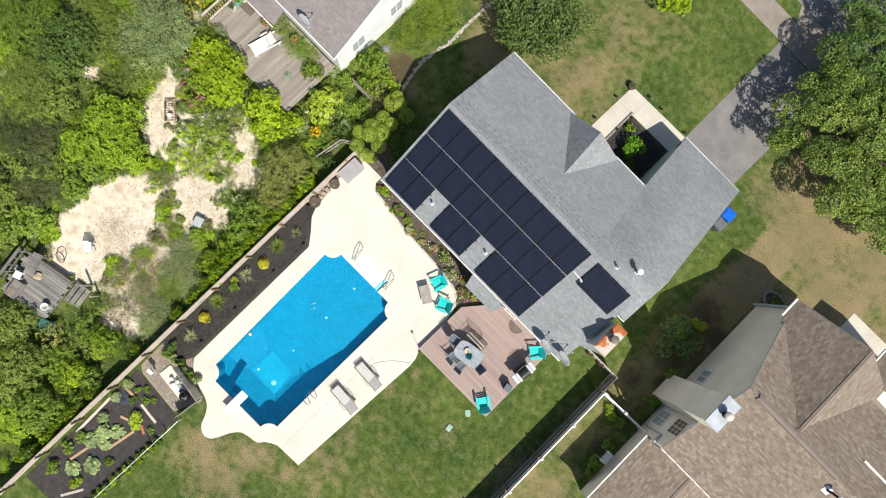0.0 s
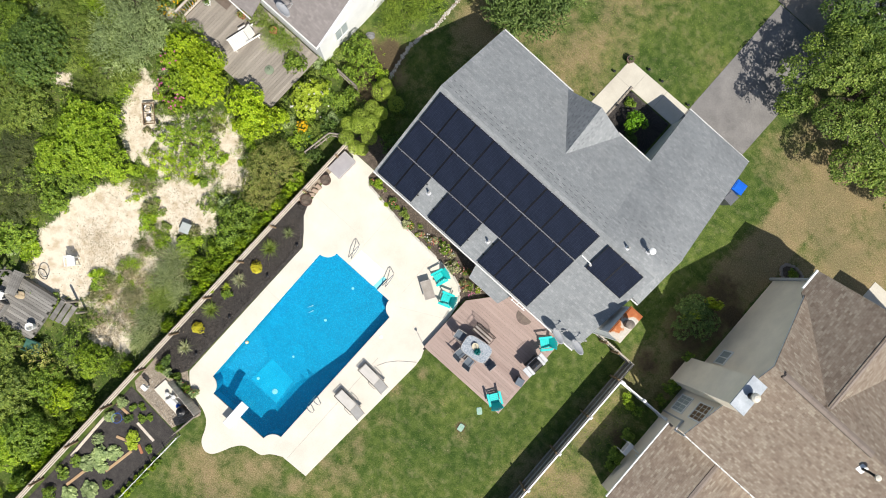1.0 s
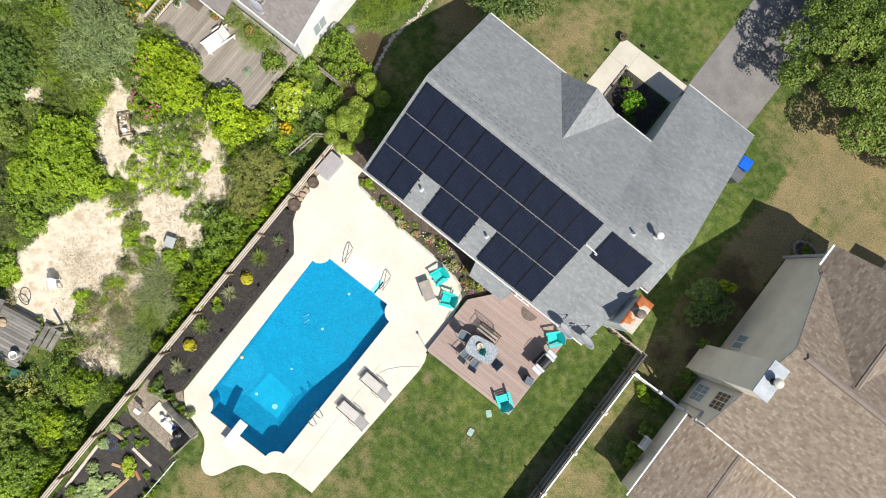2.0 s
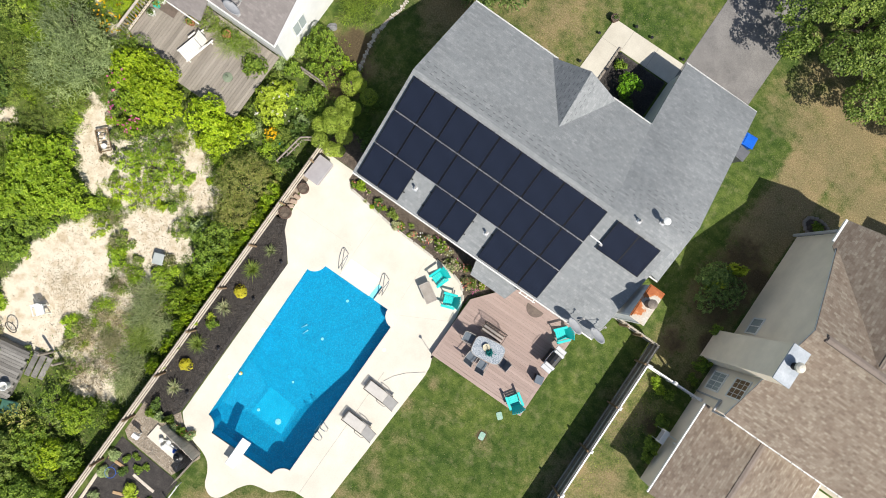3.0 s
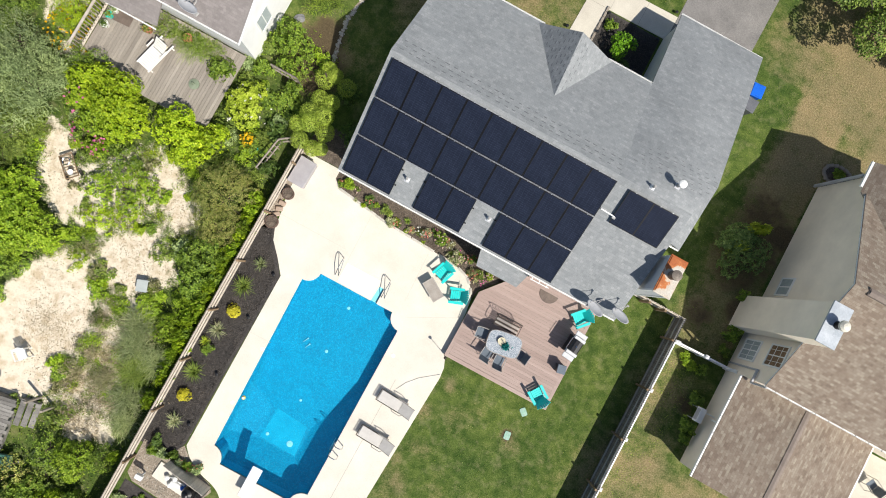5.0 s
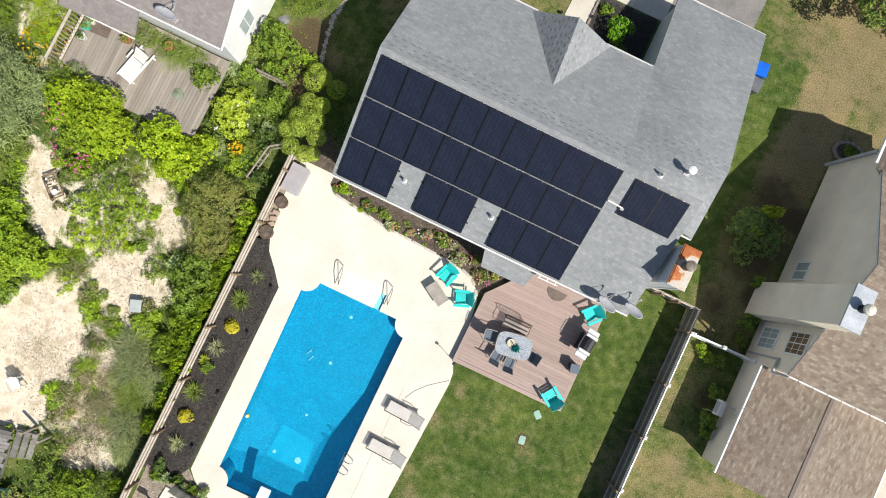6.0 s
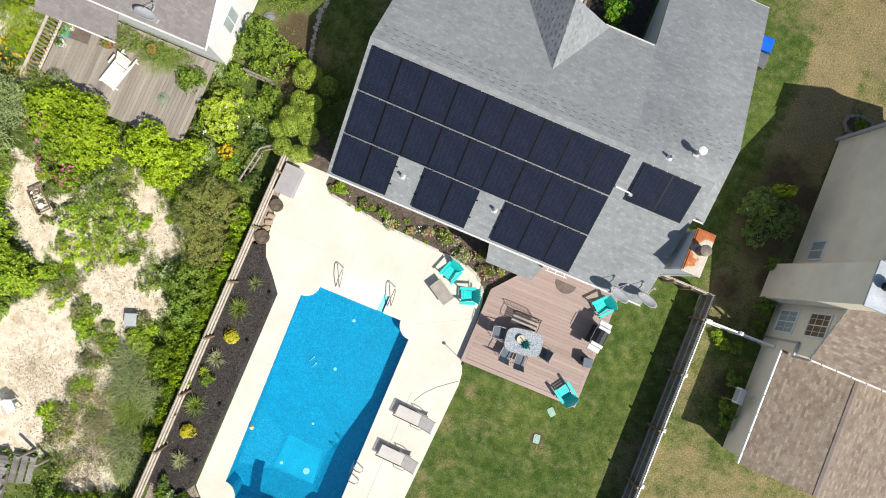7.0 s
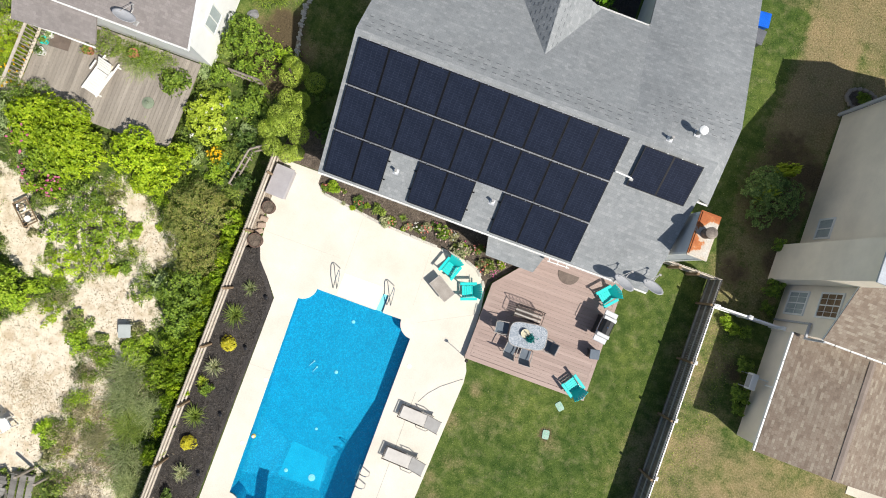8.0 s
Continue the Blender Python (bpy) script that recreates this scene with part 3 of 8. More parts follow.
def cell_mat():
    """Dark monocrystalline cells under glass, with thin bus lines."""
    m, n, l, p = nodes_of("solar_glass")
    co = n.new("ShaderNodeTexCoord").outputs["Object"]
    b = n.new("ShaderNodeTexBrick")
    b.offset = 0.0
    b.inputs["Scale"].default_value = 1.0
    b.inputs["Brick Width"].default_value, b.inputs["Row Height"].default_value = 0.168, 0.084
    b.inputs["Mortar Size"].default_value = 0.0024
    b.inputs["Color1"].default_value, b.inputs["Color2"].default_value = (0.0095, 0.0125, 0.023, 1), (0.012, 0.0155, 0.028, 1)
    b.inputs["Mortar"].default_value = (0.036, 0.043, 0.064, 1)
    l.new(co, b.inputs["Vector"])
    nz = noise_node(n, l, co, 1.5)
    col = mix_node(n, l, 1.0, b.outputs["Color"], ramp_node(n, l, nz.outputs[0], [(0.3, (0.8,) * 3), (0.7, (1.25,) * 3)]).outputs[0], 'MULTIPLY')
    l.new(col, p.inputs["Base Color"])
    p.inputs["Roughness"].default_value = 0.12
    p.inputs["Specular IOR Level"].default_value = 0.45
    return m


CELLS = cell_mat()
RAIL_ALU = mat("dull_aluminium", (0.32, 0.34, 0.385), (0.42, 0.44, 0.485), 2, 40, 0.5, 0.05, metal=0.2, grain=0.1)
BLACK_ALU = mat("black_anodised", (0.012, 0.012, 0.014), (0.02, 0.02, 0.022), 2, 40, 0.4, 0.0, metal=0.6)
ALU = mat("aluminium", (0.55, 0.56, 0.57), (0.66, 0.67, 0.68), 2, 40, 0.35, 0.05, metal=0.9, grain=0.1)


def roof_pose(x, y, lift=0.0):
    """A pose on the south slope: local x along the eave, local y up the slope."""
    return Matrix.Translation((x, y, south(y))) @ Matrix.Rotation(SLOPE, 4, 'X') @ Matrix.Translation((0, 0, lift))


def solar_panel(w, h):
    ob = thing("solar_panel", "dark blue-black solar panel in a black frame", "solar panel", "solar panels on the roof")
    f = 0.028
    part("panel_glass", box(f, w - f, f, h - f, 0.004, 0.034), CELLS, ob)
    for b in ((0, w, 0, f), (0, w, h - f, h), (0, f, f, h - f), (w - f, w, f, h - f)):
        part("frame", box(*b, 0.0, 0.04), BLACK_ALU, ob)
    for x in (w * 0.25, w * 0.75):
        part("clip", box(x - 0.018, x + 0.018, h - 0.01, h + 0.022, 0.025, 0.05, bevel=0.004), ALU, ob, "silver clamp")
    return ob


PITCH, ROWY = 1.056, 1.462
PH = ROWY / CO - 0.055
first = solar_panel(PITCH - 0.018, PH)
slots = [(r, c) for r in range(3) for c in range(9) if not (r == 2 and c in (2, 5))]
for i, (r, c) in enumerate(slots):
    m = roof_pose(0.0 + c * PITCH, -ROWY * (r + 1) + 0.05, 0.09)
    if i == 0:
        first.matrix_world = m
    else:
        copy_thing(first, m)
for k in range(2):
    copy_thing(first, roof_pose(10.08 + k * 1.04, -1.36, 0.09) @ Matrix.Diagonal((1, 0.93, 1, 1)))


for x in (2 * PITCH, 3 * PITCH, 5 * PITCH, 6 * PITCH):
    for k in (0.36, 0.9):
        q = thing("panel_clamp", "small black clamp foot beside a solar panel", "clamp", "panel clamps")
        q.matrix_world = roof_pose(x - 0.011 + (-0.035 if x in (3 * PITCH, 6 * PITCH) else 0.035), -ROWY * 3 + 0.05 + k * ROWY * 0.8, 0.0)
        part("foot", box(-0.035, 0.035, -0.02, 0.02, 0.008, 0.07, bevel=0.004), BLACK_ALU, q)


def mounting_rail(x0, x1, y):
    ob = thing("mounting_rail", "silver mounting rail between rows of solar panels", "rail", "panel mounting rails")
    ob.matrix_world = roof_pose(x0, y, 0.03)
    L = x1 - x0
    for a in (-0.017, 0.005):
        part("rail", box(0, L, a, a + 0.010, 0.02, 0.055), RAIL_ALU, ob)
    k = 0.3
    while k < L:
        part("foot", box(k - 0.025, k + 0.025, -0.03, 0.02, -0.03, 0.03), RAIL_ALU, ob)
        k += 1.2


for y in (-0.0 + 0.0, -ROWY + 0.02, -2 * ROWY + 0.02):
    mounting_rail(0.02, 9 * PITCH - 0.03, y)


def shingle_gaps(rows, x0, x1, height, slope):
    """Dark cut-outs between the tabs of the courses below a ridge."""
    bm = bmesh.new()
    for r, y in enumerate(rows):
        x = x0 + 0.13 * (r % 2)
        while x < x1:
            w = random.uniform(0.1, 0.2)
            z = height(y) + 0.003
            vs = [bm.verts.new((x + a, y + b, z + slope * b)) for a, b in ((0, 0), (w, 0), (w, 0.035), (0, 0.035))]
            bm.faces.new(vs)
            x += random.uniform(0.3, 0.42)
    r = bmesh.ops.extrude_face_region(bm, geom=bm.faces[:])
    bmesh.ops.translate(bm, vec=(0, 0, 0.004), verts=[v for v in r["geom"] if isinstance(v, bmesh.types.BMVert)])
    bmesh.ops.recalc_face_normals(bm, faces=bm.faces)
    return tagged(part("shingle_joint", bm, GAP, house), kind="stuff")


GAP = mat("dark_shingle_gap", (0.125, 0.133, 0.14), (0.165, 0.173, 0.18), 4, 40, 0.9, 0.0)
shingle_gaps((0.42, 0.62, 0.84), 0.0, 9.3, lambda y: ZR - SL * (y - RY), -SL)


def roof_dashes(spots, height, along_y=False):
    """Dark cut-outs between shingle tabs, laid on a roof of the given height."""
    bm = bmesh.new()
    for x, y in spots:
        L, w = random.uniform(0.1, 0.17), 0.022
        if along_y:
            L, w = w, L
        z = [height(x + a, y + b) for a, b in ((0, 0), (L, 0), (L, w), (0, w))]
        if None in z:
            continue
        lo = [bm.verts.new((x + a, y + b, q + 0.004)) for (a, b), q in zip(((0, 0), (L, 0), (L, w), (0, w)), z)]
        hi = [bm.verts.new(v.co + Vector((0, 0, 0.004))) for v in lo]
        bm.faces.new(hi)
        for k in range(4):
            bm.faces.new((lo[k], lo[(k + 1) % 4], hi[(k + 1) % 4], hi[k]))
    bmesh.ops.recalc_face_normals(bm, faces=bm.faces)
    return tagged(part("shingle_joint", bm, GAP, house), kind="stuff")


roof_dashes([(x + 0.16 * (r % 2) + random.uniform(-0.03, 0.03), 1.1 + 0.19 * r) for r in range(6) for x in np.arange(9.75 + 0.1 * r, 12.9, 0.34)], wing_z)


def gable_z(x, y):
    """Height of the small gable over a point of the plan."""
    best = None
    for tri in GABLE:
        a, b, c = (Vector(q) for q in tri)
        n = (b - a).cross(c - a)
        u = ((b.x - x) * (c.y - y) - (c.x - x) * (b.y - y)) / n.z
        v = ((c.x - x) * (a.y - y) - (a.x - x) * (c.y - y)) / n.z
        if u >= 0 and v >= 0 and u + v <= 1:
            z = a.z - (n.x * (x - a.x) + n.y * (y - a.y)) / n.z
            if best is None or z > best:
                best = z
    return best


def gable_side(side, rows):
    spots = []
    for r in range(rows):
        y = 2.0 + 0.13 * (r % 2)
        while y < 4.6:
            spots.append((5.98 + side * (0.12 + 0.14 * r), y))
            y += random.uniform(0.3, 0.38)
    return spots


roof_dashes(gable_side(-1, 11), gable_z, True)
roof_dashes(gable_side(1, 2), gable_z, True)

# ---- chimney, bay, vents and dishes on the house ----
RUST, rn, rl, rp = nodes_of("rusty_metal")
rco = rn.new("ShaderNodeTexCoord").outputs["Object"]
rnz = noise_node(rn, rl, rco, 1.5, 6.0, 0.55)
rfine = noise_node(rn, rl, rco, 25.0, 3.0)
rxyz = rn.new("ShaderNodeSeparateXYZ")
rl.new(rco, rxyz.inputs[0])
rust_in = rnz.outputs[0]
for axis, a0, a1, b0, b1 in ((1, -1.95, -1.45, 0.09, -0.17), (0, 12.72, 13.1, -0.10, 0.05)):
    rmap = rn.new("ShaderNodeMapRange")
    for q, value in enumerate((a0, a1, b0, b1)):
        rmap.inputs[q + 1].default_value = value
    rl.new(rxyz.outputs[axis], rmap.inputs[0])
    radd = rn.new("ShaderNodeMath")
    rl.new(rust_in, radd.inputs[0])
    rl.new(rmap.outputs[0], radd.inputs[1])
    rust_in = radd.outputs[0]
rcol = ramp_node(rn, rl, rust_in, [(0.42, (0.36, 0.095, 0.018)), (0.49, (0.48, 0.16, 0.04)), (0.52, (0.52, 0.43, 0.33)), (0.68, (0.55, 0.52, 0.46))]).outputs[0]
rl.new(mix_node(rn, rl, 1.0, rcol, ramp_node(rn, rl, rfine.outputs[0], [(0.3, (0.78,) * 3), (0.7, (1.1,) * 3)]).outputs[0], 'MULTIPLY'), rp.inputs["Base Color"])
rp.inputs["Roughness"].default_value = 0.7
FLASH = mat("grey_flashing", (0.42, 0.43, 0.45), (0.52, 0.53, 0.55), 2, 30, 0.5, 0.05, metal=0.3)
DARK_METAL = mat("dark_metal", (0.025, 0.023, 0.022), (0.05, 0.046, 0.042), 3, 40, 0.5, 0.1, metal=0.5)
LEAD = mat("weathered_pipe", (0.30, 0.29, 0.28), (0.55, 0.54, 0.52), 4, 40, 0.6, 0.1, metal=0.3)
BOARD_GREY = mat("grey_board", (0.36, 0.37, 0.39), (0.44, 0.45, 0.47), 1.4, 30, 0.6, 0.08, grain=0.12)

chimney = thing("chimney", "boarded grey chimney stack with a rusted metal cap", "chimney")
part("chimney_body", boxes([(12.74, 13.36, -2.9, -1.42, 0, 5.0)]), mat("pale_grey_board", (0.56, 0.57, 0.59), (0.64, 0.65, 0.67), 1.4, 30, 0.6, 0.08, grain=0.1), chimney)
for x in (12.72, 13.3):
    for y in (-2.92, -1.48):
        part("corner_trim", box(x, x + 0.08, y, y + 0.08, 0, 5.004), WHITE, chimney)
part("cap", boxes([(12.69, 13.41, -2.96, -1.36, 5.01, 5.07), (12.74, 13.36, -2.91, -1.41, 5.07, 5.1)], bevel=0.008), RUST, chimney, "rusted metal cap")
flue = part("flue", lathe([(0.17, 5.1), (0.17, 5.38), (0.14, 5.38), (0.14, 5.45), (0.2, 5.47), (0.2, 5.57), (0.05, 5.61)]), mat("sooty_brown_metal", (0.13, 0.11, 0.092), (0.24, 0.20, 0.165), 5, 40, 0.6, 0.2, metal=0.3), chimney, "dark round flue")
flue.location = (13.05, -2.1, 0)

bay = thing("bay_window", "small shingled bay roof below the eave", "bay window")
part("bay_roof", roof_plane([(6.35, -4.2, 2.75), (6.6, -5.15, 2.35), (8.5, -5.15, 2.35), (8.75, -4.2, 2.75)][::-1], 0.06, uvdir=(1, 0, 0)), SHINGLE_GREY, bay)
part("bay_wall", box(6.75, 8.35, -5.0, -4.12, 0.35, 2.4), SIDING_HOUSE, bay)


def vent_pipe(x, y, r, h, hood=False):
    z = south(y) if y < RY else ZR - SL * (y - RY) * 0.4
    ob = thing("vent_pipe", "small grey plumbing vent with a white flashing boot" if not hood else "round white roof vent on a flashing plate", "vent", at=(x, y, z))
    tilt = Matrix.Rotation(SLOPE if y < RY else 0.0, 4, 'X')
    part("flashing", box(-0.11, 0.11, -0.13, 0.1, -0.01, 0.012, m=tilt, bevel=0.004), FLASH, ob)
    part("pipe", rod((0, 0, 0), (0, 0, h), r, r * 0.95, 12), LEAD, ob)
    if hood:
        part("hood", lathe([(0.08, h - 0.04), (0.155, h), (0.15, h + 0.06), (0.07, h + 0.1)], 20), WHITE, ob, "round white hood")
    else:
        part("collar", lathe([(r * 1.9, 0.0), (r * 1.5, 0.07), (r * 1.05, 0.12)], 12), WHITE, ob)


vent_pipe(2.46, -3.52, 0.05, 0.32)
vent_pipe(6.04, -3.36, 0.05, 0.32)
vent_pipe(10.76, 0.4, 0.05, 0.32)
vent_pipe(11.62, 0.95, 0.075, 0.42, True)

conduit = thing("conduit", "white electrical conduit crossing the roof", "conduit")
part("pipe", tube([(9.55, -1.12, south(-1.12) + 0.12), (10.12, -1.14, south(-1.14) + 0.12)], 0.03), WHITE, conduit)
part("junction_box", box(10.06, 10.2, -1.24, -1.1, south(-1.15) + 0.03, south(-1.15) + 0.14, bevel=0.01), LEAD, conduit)


def dish_bowl(rx, ry, depth, rings=6, seg=28):
    bm = bmesh.new()
    for side in (0.0, -0.012):
        loops = []
        for i in range(1, rings + 1):
            t = i / rings
            loops.append([bm.verts.new((rx * t * math.cos(a), ry * t * math.sin(a), depth * t * t + side)) for a in np.linspace(0, 2 * math.pi, seg, endpoint=False)])
        c = bm.verts.new((0, 0, side))
        for k in range(seg):
            bm.faces.new((c, loops[0][k], loops[0][(k + 1) % seg]))
        for a, b in zip(loops, loops[1:]):
            for k in range(seg):
                bm.faces.new((a[k], b[k], b[(k + 1) % seg], a[(k + 1) % seg]))
        if side == 0.0:
            outer = loops[-1]
        else:
            for k in range(seg):
                bm.faces.new((outer[k], outer[(k + 1) % seg], loops[-1][(k + 1) % seg], loops[-1][k]))
    bmesh.ops.recalc_face_normals(bm, faces=bm.faces)
    for f in bm.faces:
        f.smooth = True
    return bm


DISH = mat("dish_grey", (0.37, 0.38, 0.395), (0.44, 0.45, 0.465), 2, 30, 0.45, 0.05, grain=0.1)


def satellite_dish(x, y, z, facing, label, group="satellite dishes"):
    """A dish on a bent mast; facing: the way the bowl looks, degrees in plan from +x."""
    ob = thing("satellite_dish", label, "satellite dish", group, at=(x, y, z), rz=facing)
    part("foot", box(-0.1, 0.1, -0.08, 0.08, 0.0, 0.02, bevel=0.004), LEAD, ob)
    part("mast", tube([(0, 0, 0), (0.0, 0, 0.4), (-0.1, 0, 0.68)], 0.025), LEAD, ob)
    bowl = part("bowl", dish_bowl(0.31, 0.42, 0.09), DISH, ob, "shallow grey bowl")
    bowl.matrix_basis = Matrix.Translation((-0.12, 0, 0.75)) @ Matrix.Rotation(radians(46), 4, 'Y')
    part("arm", tube([(-0.1, 0, 0.5), (0.3, 0, 0.6), (0.42, 0, 0.78)], 0.016), LEAD, ob)
    part("strut", tube([(-0.1, 0.3, 0.72), (0.42, 0.02, 0.78)], 0.01), LEAD, ob)
    part("receiver", boxes([(0.39, 0.46, -0.05, 0.05, 0.76, 0.81), (0.4, 0.45, -0.025, 0.025, 0.72, 0.77)], bevel=0.008), LEAD, ob)
    return ob


satellite_dish(11.37, -4.42, ZE + 0.06, 72, "grey satellite dish on the eave above the deck")
satellite_dish(12.38, -4.2, ZE + 0.06, 78, "grey satellite dish at the corner of the eave")

# ---- pool ----


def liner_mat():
    m, n, l, p = nodes_of("blue_liner_with_ripple_light")
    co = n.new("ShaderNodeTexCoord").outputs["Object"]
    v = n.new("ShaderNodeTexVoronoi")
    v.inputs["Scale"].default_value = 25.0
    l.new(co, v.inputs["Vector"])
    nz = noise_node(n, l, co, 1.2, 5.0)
    # Mosaic cells of the liner; their strong contrast also paints the water's ripple light.
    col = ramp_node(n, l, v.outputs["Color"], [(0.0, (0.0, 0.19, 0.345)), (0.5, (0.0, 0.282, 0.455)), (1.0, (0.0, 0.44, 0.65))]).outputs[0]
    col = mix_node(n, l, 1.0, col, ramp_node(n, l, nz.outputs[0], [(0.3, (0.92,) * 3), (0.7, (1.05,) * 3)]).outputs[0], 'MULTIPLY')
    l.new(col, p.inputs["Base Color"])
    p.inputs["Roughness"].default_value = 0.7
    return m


def water_mat():
    m, n, l, p = nodes_of("pool_water")
    co = n.new("ShaderNodeTexCoord").outputs["Object"]
    a, b = noise_node(n, l, co, 3.0, 3.0), noise_node(n, l, co, 11.0, 3.0)
    add = n.new("ShaderNodeMath")
    l.new(a.outputs[0], add.inputs[0])
    l.new(b.outputs[0], add.inputs[1])
    bn = bump_node(n, l, add.outputs[0], 0.35, 0.03)
    t, g, mx, fr = n.new("ShaderNodeBsdfTransparent"), n.new("ShaderNodeBsdfGlossy"), n.new("ShaderNodeMixShader"), n.new("ShaderNodeFresnel")
    t.inputs[0].default_value = (0.76, 0.975, 1.0, 1)
    g.inputs["Roughness"].default_value = 0.03
    fr.inputs["IOR"].default_value = 1.33
    l.new(bn, g.inputs["Normal"])
    l.new(bn, fr.inputs["Normal"])
    l.new(fr.outputs[0], mx.inputs[0])
    d, body = n.new("ShaderNodeBsdfDiffuse"), n.new("ShaderNodeMixShader")
    d.inputs[0].default_value = (0.0, 0.45, 0.95, 1)
    body.inputs[0].default_value = 0.025
    l.new(t.outputs[0], body.inputs[1])
    l.new(d.outputs[0], body.inputs[2])
    l.new(body.outputs[0], mx.inputs[1])
    l.new(g.outputs[0], mx.inputs[2])
    l.new(mx.outputs[0], n["Material Output"].inputs[0])
    return m


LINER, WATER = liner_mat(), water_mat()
pool = thing("swimming_pool", "rectangular in-ground pool with blue liner and scalloped corners", "pool")
def pool_depth(x, y):
    """A level shallow end, then slopes on all sides down to the flat bottom of the deep end."""
    wall = -0.62 - 0.26 * min(1.0, max(0.0, (-12.3 - y) / 3.1))
    cx0, cx1, cy0, cy1 = 1.6, 3.7, -17.0, -15.4
    dx = max((cx0 - x) / 6.0, 0, (x - cx1) / 1.36)
    dy = max((cy0 - y) / 1.25, 0, (y - cy1) / 3.1)
    return wall - 0.62 * max(0.0, 1 - max(dx, dy))


def pool_shell():
    bm = bmesh.new()
    top = [bm.verts.new((x, y, 0.0)) for x, y in POOL]
    low = [bm.verts.new((x, y, pool_depth(x, y))) for x, y in POOL]
    k = len(POOL)
    for i in range(k):
        j = (i + 1) % k
        bm.faces.new((top[i], low[i], low[j], top[j]))
    return bm


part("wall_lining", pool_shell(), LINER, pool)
bm = bmesh.new()
gx, gy = np.linspace(POOL_X0 - 0.3, POOL_X1 + 0.1, 53), np.linspace(POOL_Y0 - 0.05, POOL_Y1 + 0.05, 97)
vv = [[bm.verts.new((x, y, pool_depth(x, y))) for y in gy] for x in gx]
for i in range(52):
    for j in range(96):
        bm.faces.new((vv[i][j], vv[i + 1][j], vv[i + 1][j + 1], vv[i][j + 1]))
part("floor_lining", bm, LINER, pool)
water = part("water", slab([(x, y) for x, y in POOL], -0.075, -0.07), WATER, pool, "clear calm water")
k = len(POOL)
edge = [(POOL[i], POOL[(i + 1) % k]) for i in range(k)]
bm = bmesh.new()
for (ax_, ay_), (bx_, by_) in edge:
    add_rod(bm, (ax_, ay_, 0.016), (bx_, by_, 0.016), 0.017, 0.017, 6)
part("coping", bm, CONCRETE, pool, "pale rounded coping")
# A thin paler slab paints the bright patch of light on the deep floor.
part("bright_floor_patch", slab([(1.75, -16.9), (3.62, -16.95), (3.5, -15.5), (1.85, -15.35)], pool_depth(2.5, -16.2) + 0.004, pool_depth(2.5, -16.2) + 0.008), mat("bright_patch_blue", (0.0, 0.37, 0.57), (0.01, 0.47, 0.67), 1.2, 22, 0.7, 0.0, grain=0.2), pool, "paler blue slab painting the bright patch of light on the deep floor")
DRAIN = mat("white_fitting", (0.7, 0.72, 0.72), (0.8, 0.82, 0.82), 3, 30, 0.4, 0.0, grain=0.05)
# The widest disc, in the deep end, is a bright glint painted white.
for x, y, w in ((2.57, -9.55, 0.075), (2.63, -11.77, 0.075), (2.63, -14.45, 0.06), (2.0, -16.62, 0.08), (3.15, -16.55, 0.15)):
    d = part("fitting", lathe([(w, 0.0), (w, 0.02), (0.03, 0.03)], 14), DRAIN, pool, "round white pool fitting, the widest one a painted bright spot")
    d.location = (x, y, pool_depth(x, y) + 0.01)
for y in (-12.9, -10.4, -15.6):
    d = part("skimmer", lathe([(0.09, 0.0), (0.09, 0.012), (0.05, 0.014)], 16), DRAIN, pool)
    d.location = (POOL_X0 - 0.2 if y != -10.4 else POOL_X1 + 0.35, y, 0.031)
# Two small rods made up to show the pale streaks on the floor.
for k, (x, y) in enumerate(((1.55, -11.75), (1.75, -11.95))):
    q = thing("dive_stick", "short pale rod with a round end on the pool floor", "pool toy", "dive sticks", at=(x, y, -0.61), rz=62 + 6 * k)
    part("stick", rod((-0.16, 0, 0.03), (0.12, 0, 0.03), 0.008, 0.022, 8), DRAIN, q)
    part("rod_end", lathe([(0.03, 0.0), (0.042, 0.03), (0.025, 0.06)], 10), DRAIN, q).location = (0.12, 0, 0.0)
STEPW = mat("white_step", (0.74, 0.76, 0.75), (0.80, 0.82, 0.81), 2, 30, 0.4, 0.02, grain=0.05)
part("step", box(3.3, 3.62, -8.7, -7.95, -0.6, -0.08), STEPW, pool, "white moulded entry step under shallow water")
part("step", box(1.58, 3.28, -8.66, -7.72, -0.05, 0.036, bevel=0.004), STEPW, pool, "white moulded top step flush with the patio")

STEEL = mat("stainless_steel", (0.55, 0.56, 0.57), (0.65, 0.66, 0.67), 3, 40, 0.2, 0.0, metal=1.0, grain=0.05)


def pool_rail(x, y, turn=0):
    ob = thing("pool_rail", "bent stainless steel pool handrail", "handrail", "pool handrails", at=(x, y, 0.03), rz=turn)
    arc = [(0, 0.55, 0), (0.02, 0.55, 0.5)] + [(0.03, 0.5, 0.6), (0.03, 0.38, 0.62)] + [(0.0, 0.05, 0.4), (0, -0.3, 0.04), (0, -0.33, -0.3)]
    part("tube", tube(arc, 0.018), STEEL, ob)
    part("brace", tube([(0.14, -0.28, 0.0), (0.12, 0.1, 0.3), (0.08, 0.45, 0.52), (0.03, 0.5, 0.6)], 0.016), STEEL, ob)
    return ob


pool_rail(1.36, -8.15)
pool_rail(3.68, -8.05)
ladder = thing("pool_ladder", "stainless steel pool ladder with white treads", "ladder", at=(5.06, -15.25, 0.03))
